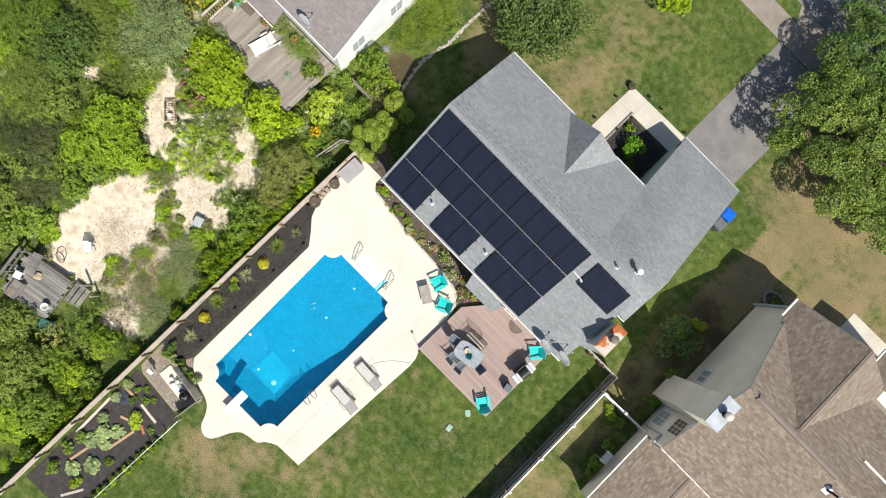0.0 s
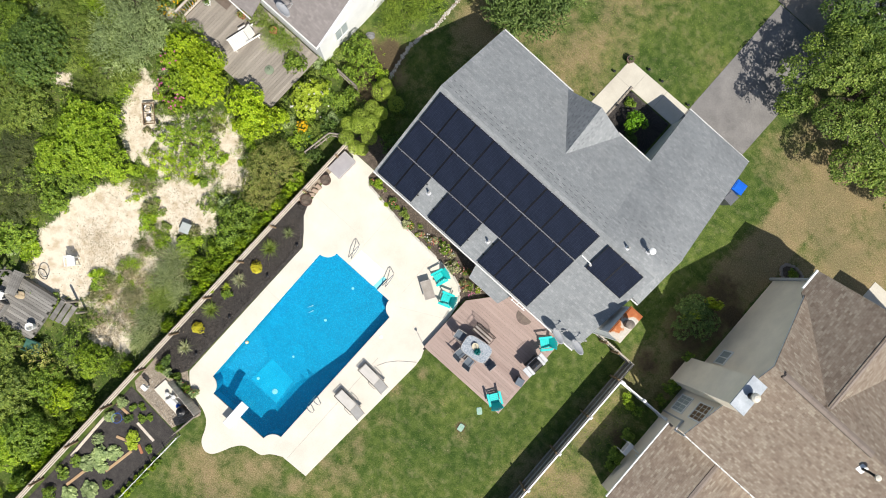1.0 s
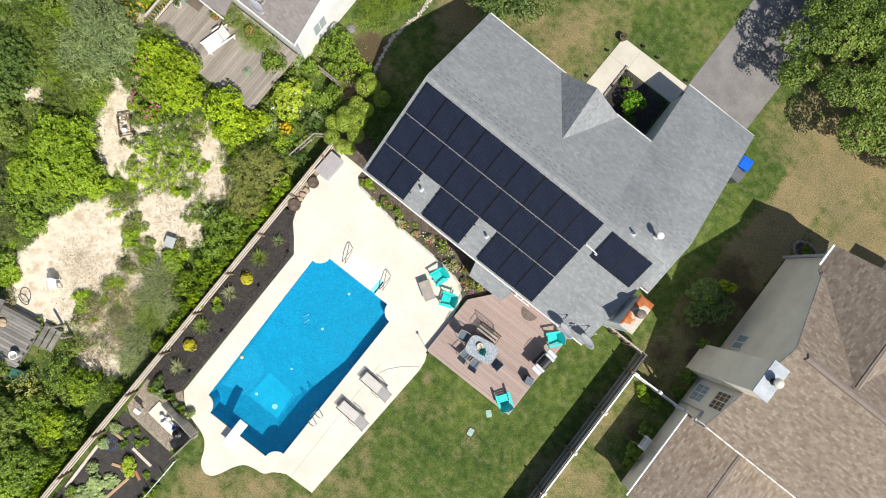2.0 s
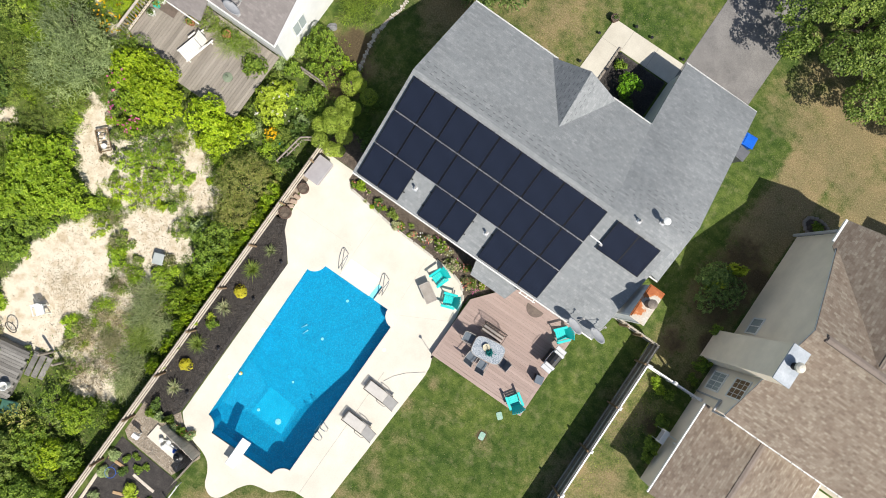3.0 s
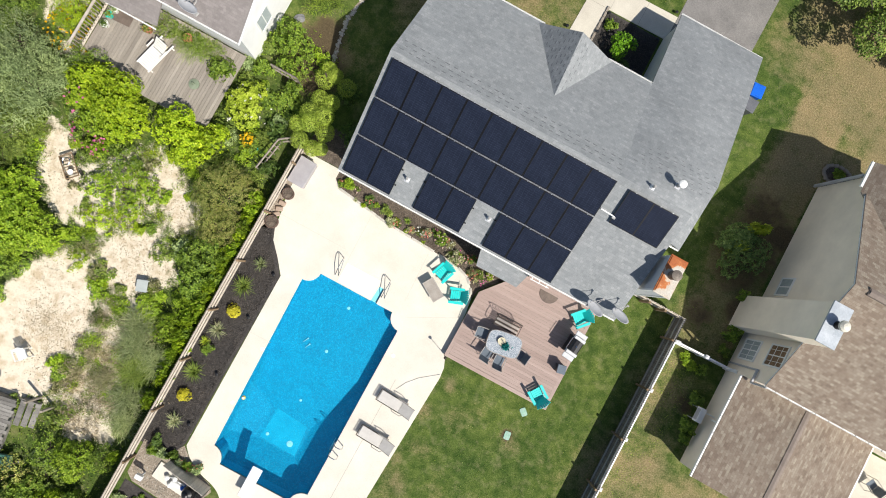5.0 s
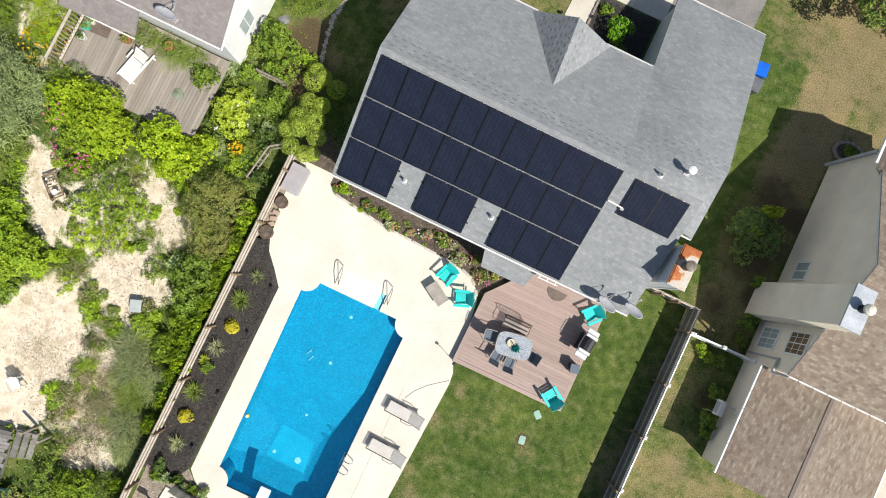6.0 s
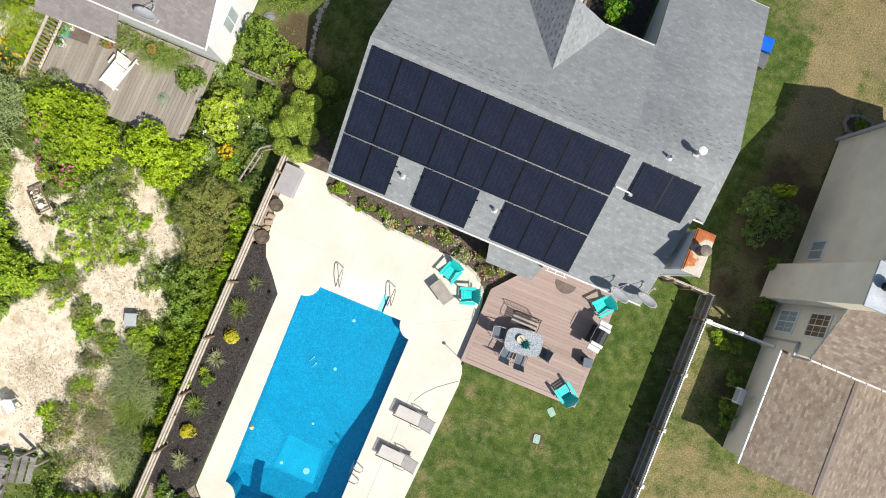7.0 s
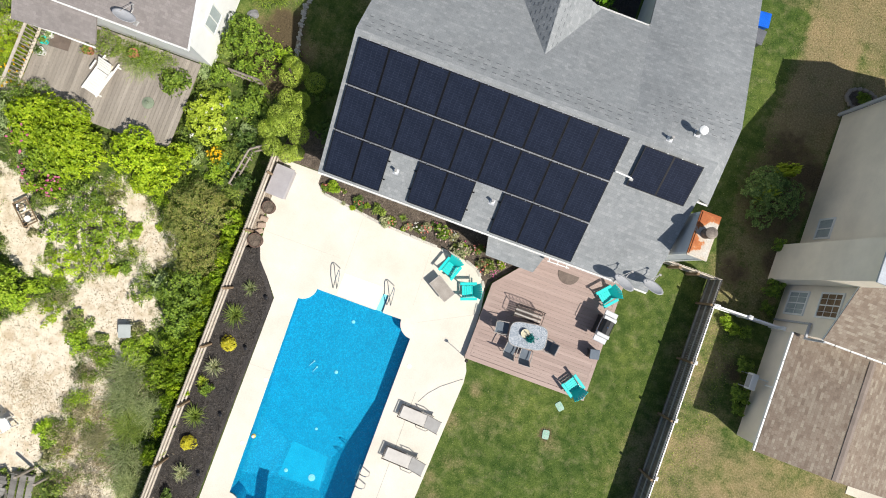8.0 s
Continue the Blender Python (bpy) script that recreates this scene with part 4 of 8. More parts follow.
for y in (-0.25, 0.25):
    part("rail", tube([(0.32, y, 0.0), (0.32, y, 0.4), (0.22, y, 0.6), (0.05, y, 0.62), (-0.08, y, 0.5), (-0.1, y, 0.0), (-0.1, y, -0.7)], 0.022), STEEL, ladder)
for z in (-0.2, -0.42, -0.64):
    part("tread", box(-0.16, -0.05, -0.24, 0.24, z, z + 0.03, bevel=0.006), DRAIN, ladder)

fl_ = thing("pool_float", "small yellow dispenser float with a white cap against the pool wall", "pool float", at=(0.42, -15.2, -0.07))
part("body", lathe([(0.02, 0.0), (0.085, 0.02), (0.09, 0.08), (0.06, 0.11)], 18), mat("yellow_plastic", (0.72, 0.45, 0.04), (0.80, 0.55, 0.07), 3, 30, 0.45, 0.0), fl_)
part("cap", lathe([(0.055, 0.11), (0.05, 0.14), (0.02, 0.15)], 14), DRAIN, fl_)
board = thing("diving_board", "white fibreglass diving board on a low stand", "diving board", at=(2.55, -17.6, 0.03), rz=0)
part("board", box(-0.24, 0.24, -1.25, 0.18, 0.42, 0.47, bevel=0.02), WHITE, board)
part("stand", boxes([(-0.14, 0.14, -1.2, -0.75, 0.0, 0.42), (-0.1, 0.1, -0.75, -0.72, 0.0, 0.36)], bevel=0.02), DRAIN, board)

# ---- beds, drive, walks ----
tagged(link("mulch_bed", slab([(-2.62, -8.1), (-2.36, -7.6), (-2.0, -7.6), (-1.8, -8.35), (-0.8, -9.68), (-0.82, -18.15), (-1.2, -19.0), (-2.62, -18.95)], -0.05, 0.02), MULCH), "dark mulch bed beside the pool fence", "flower bed", kind="structure")
tagged(link("mulch_bed", slab([(-0.75, -4.6), (-0.75, -4.0), (8.6, -4.0), (8.5, -4.7), (7.4, -6.0)] + BED_EDGE[::-1], -0.05, 0.024), MULCH_BROWN), "brown mulch bed along the house wall", "flower bed", kind="structure")
tagged(link("mulch_bed", slab([(6.45, 5.0), (6.6, 8.5), (9.35, 8.5), (9.4, 5.0)], -0.05, 0.024), MULCH), "dark mulch bed in the front court", "flower bed", kind="structure")
EDGE = mat("pale_edging_stone", (0.46, 0.43, 0.375), (0.60, 0.565, 0.50), 3, 25, 0.9, 0.2, grain=0.2, rnd=0.12)
house_edging = thing("bed_edging", "pale grey stone edging between patio and bed", "edging")
for (ax_, ay_), (bx_, by_) in zip(BED_EDGE, BED_EDGE[1:]):
    run = math.hypot(bx_ - ax_, by_ - ay_)
    for k in range(int(run / 0.3)):
        q = part("stone", box(0.004, 0.296, -0.06, 0.06, 0.0, 0.05, bevel=0.008), EDGE, house_edging)
        q.matrix_basis = Matrix.Translation((ax_ + (bx_ - ax_) * k * 0.3 / run, ay_ + (by_ - ay_) * k * 0.3 / run, 0.02)) @ Matrix.Rotation(math.atan2(by_ - ay_, bx_ - ax_), 4, 'Z')
tagged(link("gravel_patch", slab([(-2.5, -18.8), (-1.2, -18.85), (-0.82, -18.25), (-0.3, -18.7), (0.4, -19.05), (0.95, -19.2), (1.2, -19.5), (0.55, -20.9), (-2.1, -20.65), (-2.45, -20.4)], -0.05, 0.028), GRAVEL), "tan gravel patch round the pool pump", "gravel", kind="structure")
tagged(link("garden_bed", slab([(-2.4, -20.7), (0.55, -20.95), (0.98, -21.0), (0.9, -22.3), (0.75, -28.5), (-2.4, -28.6)], -0.05, 0.016), MULCH), "black vegetable garden bed under weed cloth", "garden bed", kind="structure")
tagged(link("driveway", slab([(9.62, 8.4), (13.45, 8.4), (13.55, 17.9), (9.6, 17.9)], -0.05, 0.016), ASPHALT), "worn dark asphalt driveway", "driveway", kind="structure")
tagged(link("sidewalk", slab([(-40, 18.0), (50, 17.92), (50, 19.4), (-40, 19.5)], -0.05, 0.03), KERB), "weathered concrete sidewalk", "sidewalk", kind="structure")
tagged(link("apron", slab([(9.5, 19.46), (14.6, 19.44), (15.2, 20.4), (9.0, 20.42)], -0.05, 0.02), KERB), "concrete driveway apron", "apron", kind="structure")
tagged(link("road", slab([(-60, 20.48), (70, 20.44), (70, 30), (-60, 30)], -0.06, 0.012), ASPHALT), "grey asphalt road", "road", kind="structure")
walk_out = [(5.35, 5.2), (5.45, 9.75), (9.6, 9.85), (9.6, 8.6), (6.55, 8.55), (6.42, 5.2)]
walkway = tagged(link("walkway", slab(walk_out, -0.05, 0.032), WALK), "pale concrete front walkway", "walkway", kind="structure")
tagged(link("neighbour_walk", slab([(23.55, 8.1), (23.57, 9.75), (27.8, 9.85), (27.8, 6.0), (24.4, 6.0), (24.4, 8.0)], -0.05, 0.02), WALK), "concrete front walk of the neighbouring house", "walkway", kind="structure")

tagged(link("mulch_bed", slab([(-2.6, -4.12), (-0.78, -4.12), (-0.78, -2.6), (-2.6, -2.6)], -0.05, 0.02), MULCH_BROWN), "brown mulch under the clipped evergreen", "flower bed", kind="structure")
tagged(link("gravel_strip", slab([(-2.66, -8.1), (-2.37, -8.1), (-2.37, -4.14), (-2.66, -4.14)], -0.05, 0.02), GRAVEL), "tan grit strip along the picket fence", "gravel", kind="structure")
tagged(link("neighbour_patio", slab([(24.45, -9.2), (24.45, -3.9), (29.5, -3.9), (29.5, -9.2)], -0.05, 0.03), WALK), "pale concrete patio behind the neighbouring wing", "patio", kind="structure")

# stone-ringed bed at the corner of the neighbouring house
BX, BY = 19.8, 6.85
tagged(link("mulch_bed", slab([(BX + 0.65 * math.cos(a), BY + 0.4 * math.sin(a)) for a in np.linspace(0, 2 * math.pi, 24, endpoint=False)], -0.05, 0.03), MULCH_BROWN), "small dark bed ringed with stones", "flower bed", kind="structure")
ring_bed = thing("bed_edging", "ring of rough grey stones round a small bed", "edging")
for k in range(16):
    a = 2 * math.pi * k / 16
    q = part("stone", box(-0.12, 0.12, -0.08, 0.08, 0.0, 0.12, bevel=0.03), KERB, ring_bed)
    q.matrix_basis = Matrix.Translation((BX + 0.7 * math.cos(a), BY + 0.45 * math.sin(a), 0.0)) @ Matrix.Rotation(a + 1.57 + 0.2 * math.sin(k * 3), 4, 'Z')

# pale stone strip along the neighbouring shrub bed
STRIP = [(-3.58, 7.4), (-3.6, 6.4), (-3.63, 5.4), (-3.6, 4.6), (-3.55, 3.8), (-3.75, 2.9), (-3.85, 2.2), (-3.75, 1.4), (-3.55, 0.4), (-3.3, -0.3)]
tagged(link("gravel_strip", slab([(x - 0.07 - 0.03 * math.sin(3 * y), y) for x, y in STRIP] + [(x + 0.07 + 0.03 * math.sin(4 * y), y) for x, y in STRIP[::-1]], -0.04, 0.018), GRAVEL), "uneven strip of pale stones edging the shrub bed", "gravel", kind="structure")
stones = []
for k in range(260):
    i = random.randrange(len(STRIP) - 1)
    f = random.random()
    x, y = (STRIP[i][q] * (1 - f) + STRIP[i + 1][q] * f for q in (0, 1))
    stones.append((x + random.gauss(0, 0.055), y, random.uniform(0.03, 0.075)))
bm = bmesh.new()
for x, y, r in stones:
    bmesh.ops.create_icosphere(bm, subdivisions=1, radius=r, matrix=Matrix.Translation((x, y, 0.02)) @ Matrix.Diagonal((1, random.uniform(0.6, 1), 0.6, 1)))
tagged(link("edging_stones", bm, EDGE), "small pale edging stones", "stones", kind="stuff")

# expansion joints in the patio
PALE_JOINT = mat("worn_joint_filler", (0.50, 0.46, 0.385), (0.58, 0.53, 0.45), 3, 25, 0.9, 0.1)
JOINT = mat("joint_filler", (0.27, 0.25, 0.21), (0.38, 0.35, 0.30), 3, 25, 0.9, 0.1)
for a, b in (((6.02, -11.3), (5.98, -18.2)), ((1.5, -5.3), (1.53, -7.6)), ((5.1, -8.6), (7.4, -7.4)), ((4.6, -5.6), (4.7, -8.0)), ((-2.2, -7.2), (1.2, -7.2)), ((-0.75, -12.5), (0.28, -12.5))):
    d = Vector((b[0] - a[0], b[1] - a[1], 0))
    j = link("patio_joint", box(0, d.length, -0.007, 0.007, 0.02, 0.0325), JOINT if a[0] > 6 else PALE_JOINT, patio)
    j.matrix_basis = Matrix.Translation((*a, 0)) @ Matrix.Rotation(math.atan2(d.y, d.x), 4, 'Z')

for a, b in (((5.42, 8.56), (6.55, 8.56)), ((6.6, 8.6), (6.6, 9.78)), ((8.1, 8.62), (8.1, 9.8))):
    d = Vector((b[0] - a[0], b[1] - a[1], 0))
    j = link("walk_joint", box(0, d.length, -0.008, 0.008, 0.02, 0.0345), JOINT, walkway)
    j.matrix_basis = Matrix.Translation((*a, 0)) @ Matrix.Rotation(math.atan2(d.y, d.x), 4, 'Z')

# ---- timber deck ----
COMPOSITE = mat("brown_composite", (0.315, 0.232, 0.20), (0.385, 0.292, 0.255), 1.2, 30, 0.7, 0.2, grain=0.16, rnd=0.09, stretch=(0.25, 4, 1))
deck = thing("deck", "reddish brown composite board deck beside the house", "deck")
part("frame", boxes([(7.6, 12.5, -9.1, -9.02, 0.0, 0.26), (12.38, 12.46, -9.1, -4.2, 0, 0.26), (7.6, 7.68, -9.1, -6.0, 0, 0.26), (9.9, 10.0, -9.1, -4.2, 0, 0.255)]), COMPOSITE, deck)
def deck_x0(y):
    return 7.578 if y < -6.05 else 7.578 + (y + 6.05) * 0.86
yb = -9.085
while yb < -4.12:
    part("board", box(deck_x0(yb + 0.07), 12.462, yb, yb + 0.139, 0.27, 0.3), COMPOSITE, deck)
    yb += 0.144
for pts in ([(7.4, -9.27), (12.62, -9.27), (12.46, -9.1), (7.57, -9.1)], [(12.62, -9.27), (12.62, -4.2), (12.465, -4.2), (12.465, -9.1)], [(7.4, -9.27), (7.57, -9.1), (7.6, -6.1), (7.44, -6.02)], [(7.44, -6.02), (7.6, -6.1), (8.83, -4.62), (8.72, -4.5)]):
    part("border_board", slab(pts, 0.14, 0.303), COMPOSITE, deck)

# ---- fences ----
CEDAR = mat("weathered_cedar", (0.22, 0.19, 0.155), (0.36, 0.31, 0.26), 1.5, 25, 0.9, 0.5, grain=0.3, rnd=0.2, stretch=(3, 3, 0.6))
# This darker copy of the cedar puts the pickets' shade into their colour.
CEDAR_SHADED = mat("shaded_weathered_cedar", (0.13, 0.115, 0.10), (0.22, 0.195, 0.17), 1.5, 25, 0.9, 0.5, grain=0.3, rnd=0.2, stretch=(3, 3, 0.6))
GREY_RAIL = mat("silvered_rail_wood", (0.34, 0.32, 0.30), (0.46, 0.44, 0.41), 1.5, 25, 0.9, 0.4, grain=0.25, rnd=0.1, stretch=(3, 0.6, 3))
PALE_WOOD = mat("pale_weathered_wood", (0.48, 0.42, 0.35), (0.64, 0.57, 0.48), 1.5, 25, 0.9, 0.4, grain=0.25, rnd=0.15, stretch=(3, 3, 0.6))
BROWN_WOOD = mat("brown_post_wood", (0.20, 0.135, 0.075), (0.30, 0.21, 0.13), 1.5, 25, 0.9, 0.4, grain=0.3, rnd=0.15)


def mesh_of(name, bm, material):
    me = bpy.data.meshes.new(name)
    bm.normal_update()
    bm.to_mesh(me)
    bm.free()
    me.materials.append(material)
    return me


def picket_fence(x, y0, y1, h, inward, label, pick_m, rail_m, step=0.1, posts=2.44):
    """Pickets on the outer side of three rails along the y axis; inward: +1 or -1, the side with rails and posts."""
    ob = thing("picket_fence", label, "fence", "", "", at=(x, y0, 0))
    L = y1 - y0
    bm = bmesh.new()
    vs = [bm.verts.new(p) for p in ((-0.009, 0, 0.04), (-0.009, 0.09, 0.04), (-0.009, 0.09, h - 0.06), (-0.009, 0.045, h), (-0.009, 0, h - 0.06))]
    f = bm.faces.new(vs)
    r = bmesh.ops.extrude_face_region(bm, geom=[f])
    bmesh.ops.translate(bm, vec=(0.018, 0, 0), verts=[v for v in r["geom"] if isinstance(v, bmesh.types.BMVert)])
    bmesh.ops.recalc_face_normals(bm, faces=bm.faces)
    me = mesh_of("picket", bm, pick_m)
    k = 0.0
    while k < L:
        o = new("picket", me)
        o.parent = ob
        o.location = (random.uniform(-0.004, 0.004), k, random.uniform(-0.012, 0.006))
        k += step
    for z in (0.22, h * 0.55, h - 0.16):
        part("rail", box(0.011 * inward, 0.05 * inward, 0, L, z, z + 0.085) if inward > 0 else box(-0.05, -0.011, 0, L, z, z + 0.085), rail_m, ob)
    k = 0.6
    while k < L:
        part("post", box(*sorted((0.053 * inward, 0.15 * inward)), k, k + 0.09, 0, h - 0.02, bevel=0.006), BROWN_WOOD, ob)
        k += posts
    return ob


picket_fence(-2.62, -30.0, -4.1, 1.15, 1, "pale weathered wooden picket fence beside the mulch bed", CEDAR, PALE_WOOD)
picket_fence(15.97, -24.0, -2.75, 1.34, -1, "grey weathered wooden picket fence along the lawn", CEDAR_SHADED, GREY_RAIL, step=0.0945)
gate = thing("fence_panel", "pale wooden fence panel from the chimney to the picket fence", "fence", at=(13.5, -2.72, 0))
for k in np.arange(0, 2.45, 0.135):
    part("picket", box(k, k + 0.09, 0.0, 0.018, 0.04, 1.18), PALE_WOOD, gate)
for z in (0.25, 0.95):
    part("rail", box(0, 2.5, -0.045, -0.002, z, z + 0.08), PALE_WOOD, gate)
for k in (0.7, 1.5):
    part("post", box(k, k + 0.1, -0.15, -0.05, 0, 1.15), BROWN_WOOD, gate)


def vinyl_fence(p0, p1, n, h, label):
    ob = thing("vinyl_fence", label, "fence", "white vinyl fence runs")
    a, b = Vector((*p0, 0)), Vector((*p1, 0))
    d = (b - a) / n
    turn = math.degrees(math.atan2(d.y, d.x))
    for i in range(n):
        m = Matrix.Translation(a + d * i) @ Matrix.Rotation(radians(turn), 4, 'Z')
        q = part("panel", boxes([(0.07, d.length - 0.07, -0.02, 0.02, 0.1, h - 0.12), (0.07, d.length - 0.07, -0.035, 0.035, h - 0.12, h - 0.03), (0.07, d.length - 0.07, -0.035, 0.035, 0.05, 0.14)]), VINYL, ob)
        q.matrix_basis = m
    for i in range(n + 1):
        q = part("post", box(-0.065, 0.065, -0.065, 0.065, 0, h + 0.02), VINYL, ob)
        q.location = a + d * i
        c = part("post_cap", lathe([(0.115, h + 0.02), (0.115, h + 0.05), (0.03, h + 0.1)], 4), VINYL, ob)
        c.matrix_basis = Matrix.Translation(a + d * i) @ Matrix.Rotation(radians(45), 4, 'Z')


vinyl_fence((16.17, -3.78), (16.17, -23.3), 8, 0.96, "white vinyl privacy fence along the boundary")
vinyl_fence((16.3, -3.76), (19.15, -3.68), 2, 0.96, "white vinyl privacy fence up to the neighbouring wall")

# ---- windows ----
PANE = glass_mat("dark_pane", (0.10, 0.125, 0.13), 0.08)
CURTAIN = mat("drawn_blind", (0.30, 0.345, 0.35), (0.40, 0.445, 0.445), 2, 20, 0.8, 0.0, grain=0.08)
WARM = mat("warm_interior", (0.16, 0.10, 0.055), (0.24, 0.15, 0.08), 2, 10, 0.7, 0.0)


def window_on_wall(parent, origin, u, w, h, n, cols=2, rows=1, back=None):
    """A framed window: u along the wall, n out of it."""
    u, n = Vector(u), Vector(n)
    m = Matrix((( *[u[0], 0, n[0]], 0), (*[u[1], 0, n[1]], 0), (0, 1, 0, 0), (0, 0, 0, 1)))
    m = Matrix.Translation(origin) @ m
    win = part("window", boxes([(0, w, 0, 0.07, 0.0, 0.05), (0, w, h - 0.07, h, 0.0, 0.05), (0, 0.07, 0.07, h - 0.07, 0.0, 0.05), (w - 0.07, w, 0.07, h - 0.07, 0.0, 0.05)], m), WHITE, parent, "white-framed window")
    part("pane", box(0.07, w - 0.07, 0.07, h - 0.07, 0.004, 0.016, m), back or PANE, win)
    for k in range(1, cols):
        x = w * k / cols
        t = 0.022 if 2 * k == cols else 0.007
        part("muntin", box(x - t, x + t, 0.07, h - 0.07, 0.016, 0.04, m), WHITE, win)
    for k in range(1, rows + 1):
        y = h * k / (rows + 1)
        part("muntin", box(0.07, w - 0.07, y - 0.008, y + 0.008, 0.017, 0.034, m), WHITE, win)
    return win


# ---- neighbouring house with the brown roof ----
nh = thing("neighbour_house", "beige-sided neighbouring house with a brown shingle roof", "house")
NX, NR, NZ = 19.1, 0.8, 5.72
NS = 0.45
ns_z = NZ - NS * 4.7
E1 = 36.0
NW = NX + 0.14
# main slopes, cut along the valley with the front gable
FG, FZ = 22.15, 5.6
part("roof", roof_plane([(NX - 0.06, -3.9, ns_z), (E1, -3.9, ns_z), (E1, NR, NZ), (NX - 0.06, NR, NZ)]), SHINGLE_BROWN, nh)
part("roof", roof_plane([(NX - 0.06, NR, NZ), (FG + 0.1, NR, NZ), (NX - 0.06, 5.35, NZ - NS * 4.55)], uvdir=(1, 0, 0)), SHINGLE_BROWN, nh)
part("roof", roof_plane([(FG - 0.4, NR, NZ), (E1, NR, NZ), (E1, 5.4, NZ - NS * 4.6), (24.9, 5.4, NZ - NS * 4.6)], uvdir=(1, 0, 0)), SHINGLE_BROWN, nh)
part("front_roof", roof_plane([(18.86, 6.3, 3.75), (18.86, 4.95, 3.75), (FG, NR - 0.05, FZ), (FG, 6.35, FZ)], uvdir=(0, 1, 0)), SHINGLE_BROWN, nh)
part("front_roof", roof_plane([(FG, 6.35, FZ), (FG, NR - 0.05, FZ), (25.4, 5.2, 3.46), (25.4, 6.35, 3.46)], uvdir=(0, 1, 0)), SHINGLE_BROWN, nh)
CAP = mat("tan_ridge_shingle", (0.205, 0.165, 0.138), (0.255, 0.21, 0.178), 4, 60, 0.9, 0.2, grain=0.25, rnd=0.08)


def ridge_caps(parent, a, b, w, drop):
    """Lapped cap shingles along a ridge, folded over it."""
    a, b = Vector(a), Vector(b)
    n = int((b - a).length / 0.3)
    d = (b - a) / n
    for k in range(n):
        bm = bmesh.new()
        L = d.length
        vs = [[bm.verts.new((x, y, z)) for y, z in ((-w, -drop), (0, 0), (w, -drop), (w, -drop - 0.03), (0, -0.03), (-w, -drop - 0.03))] for x in (0.0, L - 0.003)]
        for q in range(6):
            p = (q + 1) % 6
            bm.faces.new((vs[0][q], vs[0][p], vs[1][p], vs[1][q]))
        bm.faces.new(vs[0][::-1]), bm.faces.new(vs[1])
        bmesh.ops.recalc_face_normals(bm, faces=bm.faces)
        o = part("cap_shingle", bm, CAP, parent)
        o.matrix_basis = Matrix.Translation(a + d * k + Vector((0, 0, 0.003 * (k % 2)))) @ d.to_track_quat('X', 'Z').to_matrix().to_4x4()


ridge_caps(nh, (FG + 0.1, NR + 0.2, FZ + 0.0), (FG + 0.1, 6.3, FZ + 0.0), 0.13, 0.06)
part("ridge_joint", boxes([(FG - 0.05, FG - 0.033, NR + 0.1, 5.9, FZ - 0.06, FZ - 0.012)]), DARK_METAL, nh, "thin dark joint along the ridge")
part("porch_roof", roof_plane([(21.2, 6.55, 4.35), (21.5, 6.35, 4.35), (23.4, 6.4, 3.5), (23.1, 7.1, 3.5)], 0.06), SHINGLE_BROWN, nh)
part("ridge_vent", box(NX + 0.5, 24.95, NR - 0.16, NR + 0.16, NZ - 0.1, NZ + 0.025, bevel=0.02), mat("brown_ridge_vent", (0.15, 0.122, 0.102), (0.19, 0.155, 0.132), 4, 60, 0.9, 0.2), nh, "brown raised ridge vent")
ridge_caps(nh, (NX + 0.55, NR, NZ + 0.075), (24.9, NR, NZ + 0.075), 0.135, 0.05)
wall_slab([(NW, -3.6, 0), (NW, 5.75, 0), (NW, 5.75, 3.3), (NW, 5.2, 3.66), (NW, NR, NZ - 0.12), (NW, -3.6, ns_z + 0.0)], -0.2, SIDING_GREY, "wall", nh, "beige lap siding")
wall_slab([(NW, 5.95, 0), (35, 5.95, 0), (35, 5.95, 3.0), (25.3, 5.95, 3.4), (FG, 5.95, FZ - 0.2), (NW, 5.95, 3.4)], -0.2, SIDING_GREY, "wall", nh)
wall_slab([(NW, -3.8, 0), (35, -3.8, 0), (35, -3.8, ns_z - 0.08), (NW, -3.8, ns_z - 0.08)], 0.2, SIDING_GREY, "wall", nh)
part("rake_trim", tube([(NX - 0.05, 5.3, 3.62), (NX - 0.05, NR, NZ - 0.06), (NX - 0.05, -3.9, ns_z - 0.06)], 0.03, 6), WHITE, nh)
gutter(NX + 0.02, E1, -3.904, ns_z - 0.01, nh, -1)
for k in np.arange(0.4, 9, 0.62):
    part("gutter_clip", box(NX + k, NX + k + 0.02, -3.985, -3.9, ns_z - 0.01, ns_z + 0.006), DARK_METAL, nh)
q = part("gutter", box(-0.1, 0.0, 0, 1.15, -0.1, 0.0), WHITE, nh, "white metal gutter")
q.location = (18.86, 5.15, 3.74)
part("downspout", boxes([(18.96, 19.06, 5.82, 5.94, 0.1, 3.2)]), BOARD_GREY, nh)
part("downspout", boxes([(19.1, 19.18, -3.98, -3.9, 2.5, ns_z - 0.05), (19.1, 19.18, -3.98, -3.3, 2.42, 2.5), (19.15, 19.22, -3.37, -3.3, 0.1, 2.45)]), BOARD_GREY, nh)
window_on_wall(nh, (NW, -3.05, 0.5), (0, 1, 0), 1.02, 1.25, (-1, 0, 0), 4, 1, CURTAIN)
window_on_wall(nh, (NW, -3.05, 2.45), (0, 1, 0), 1.02, 1.25, (-1, 0, 0), 4, 2, WARM)
window_on_wall(nh, (NW, 0.2, 0.85), (0, 1, 0), 0.9, 0.95, (-1, 0, 0), 2, 0, CURTAIN)
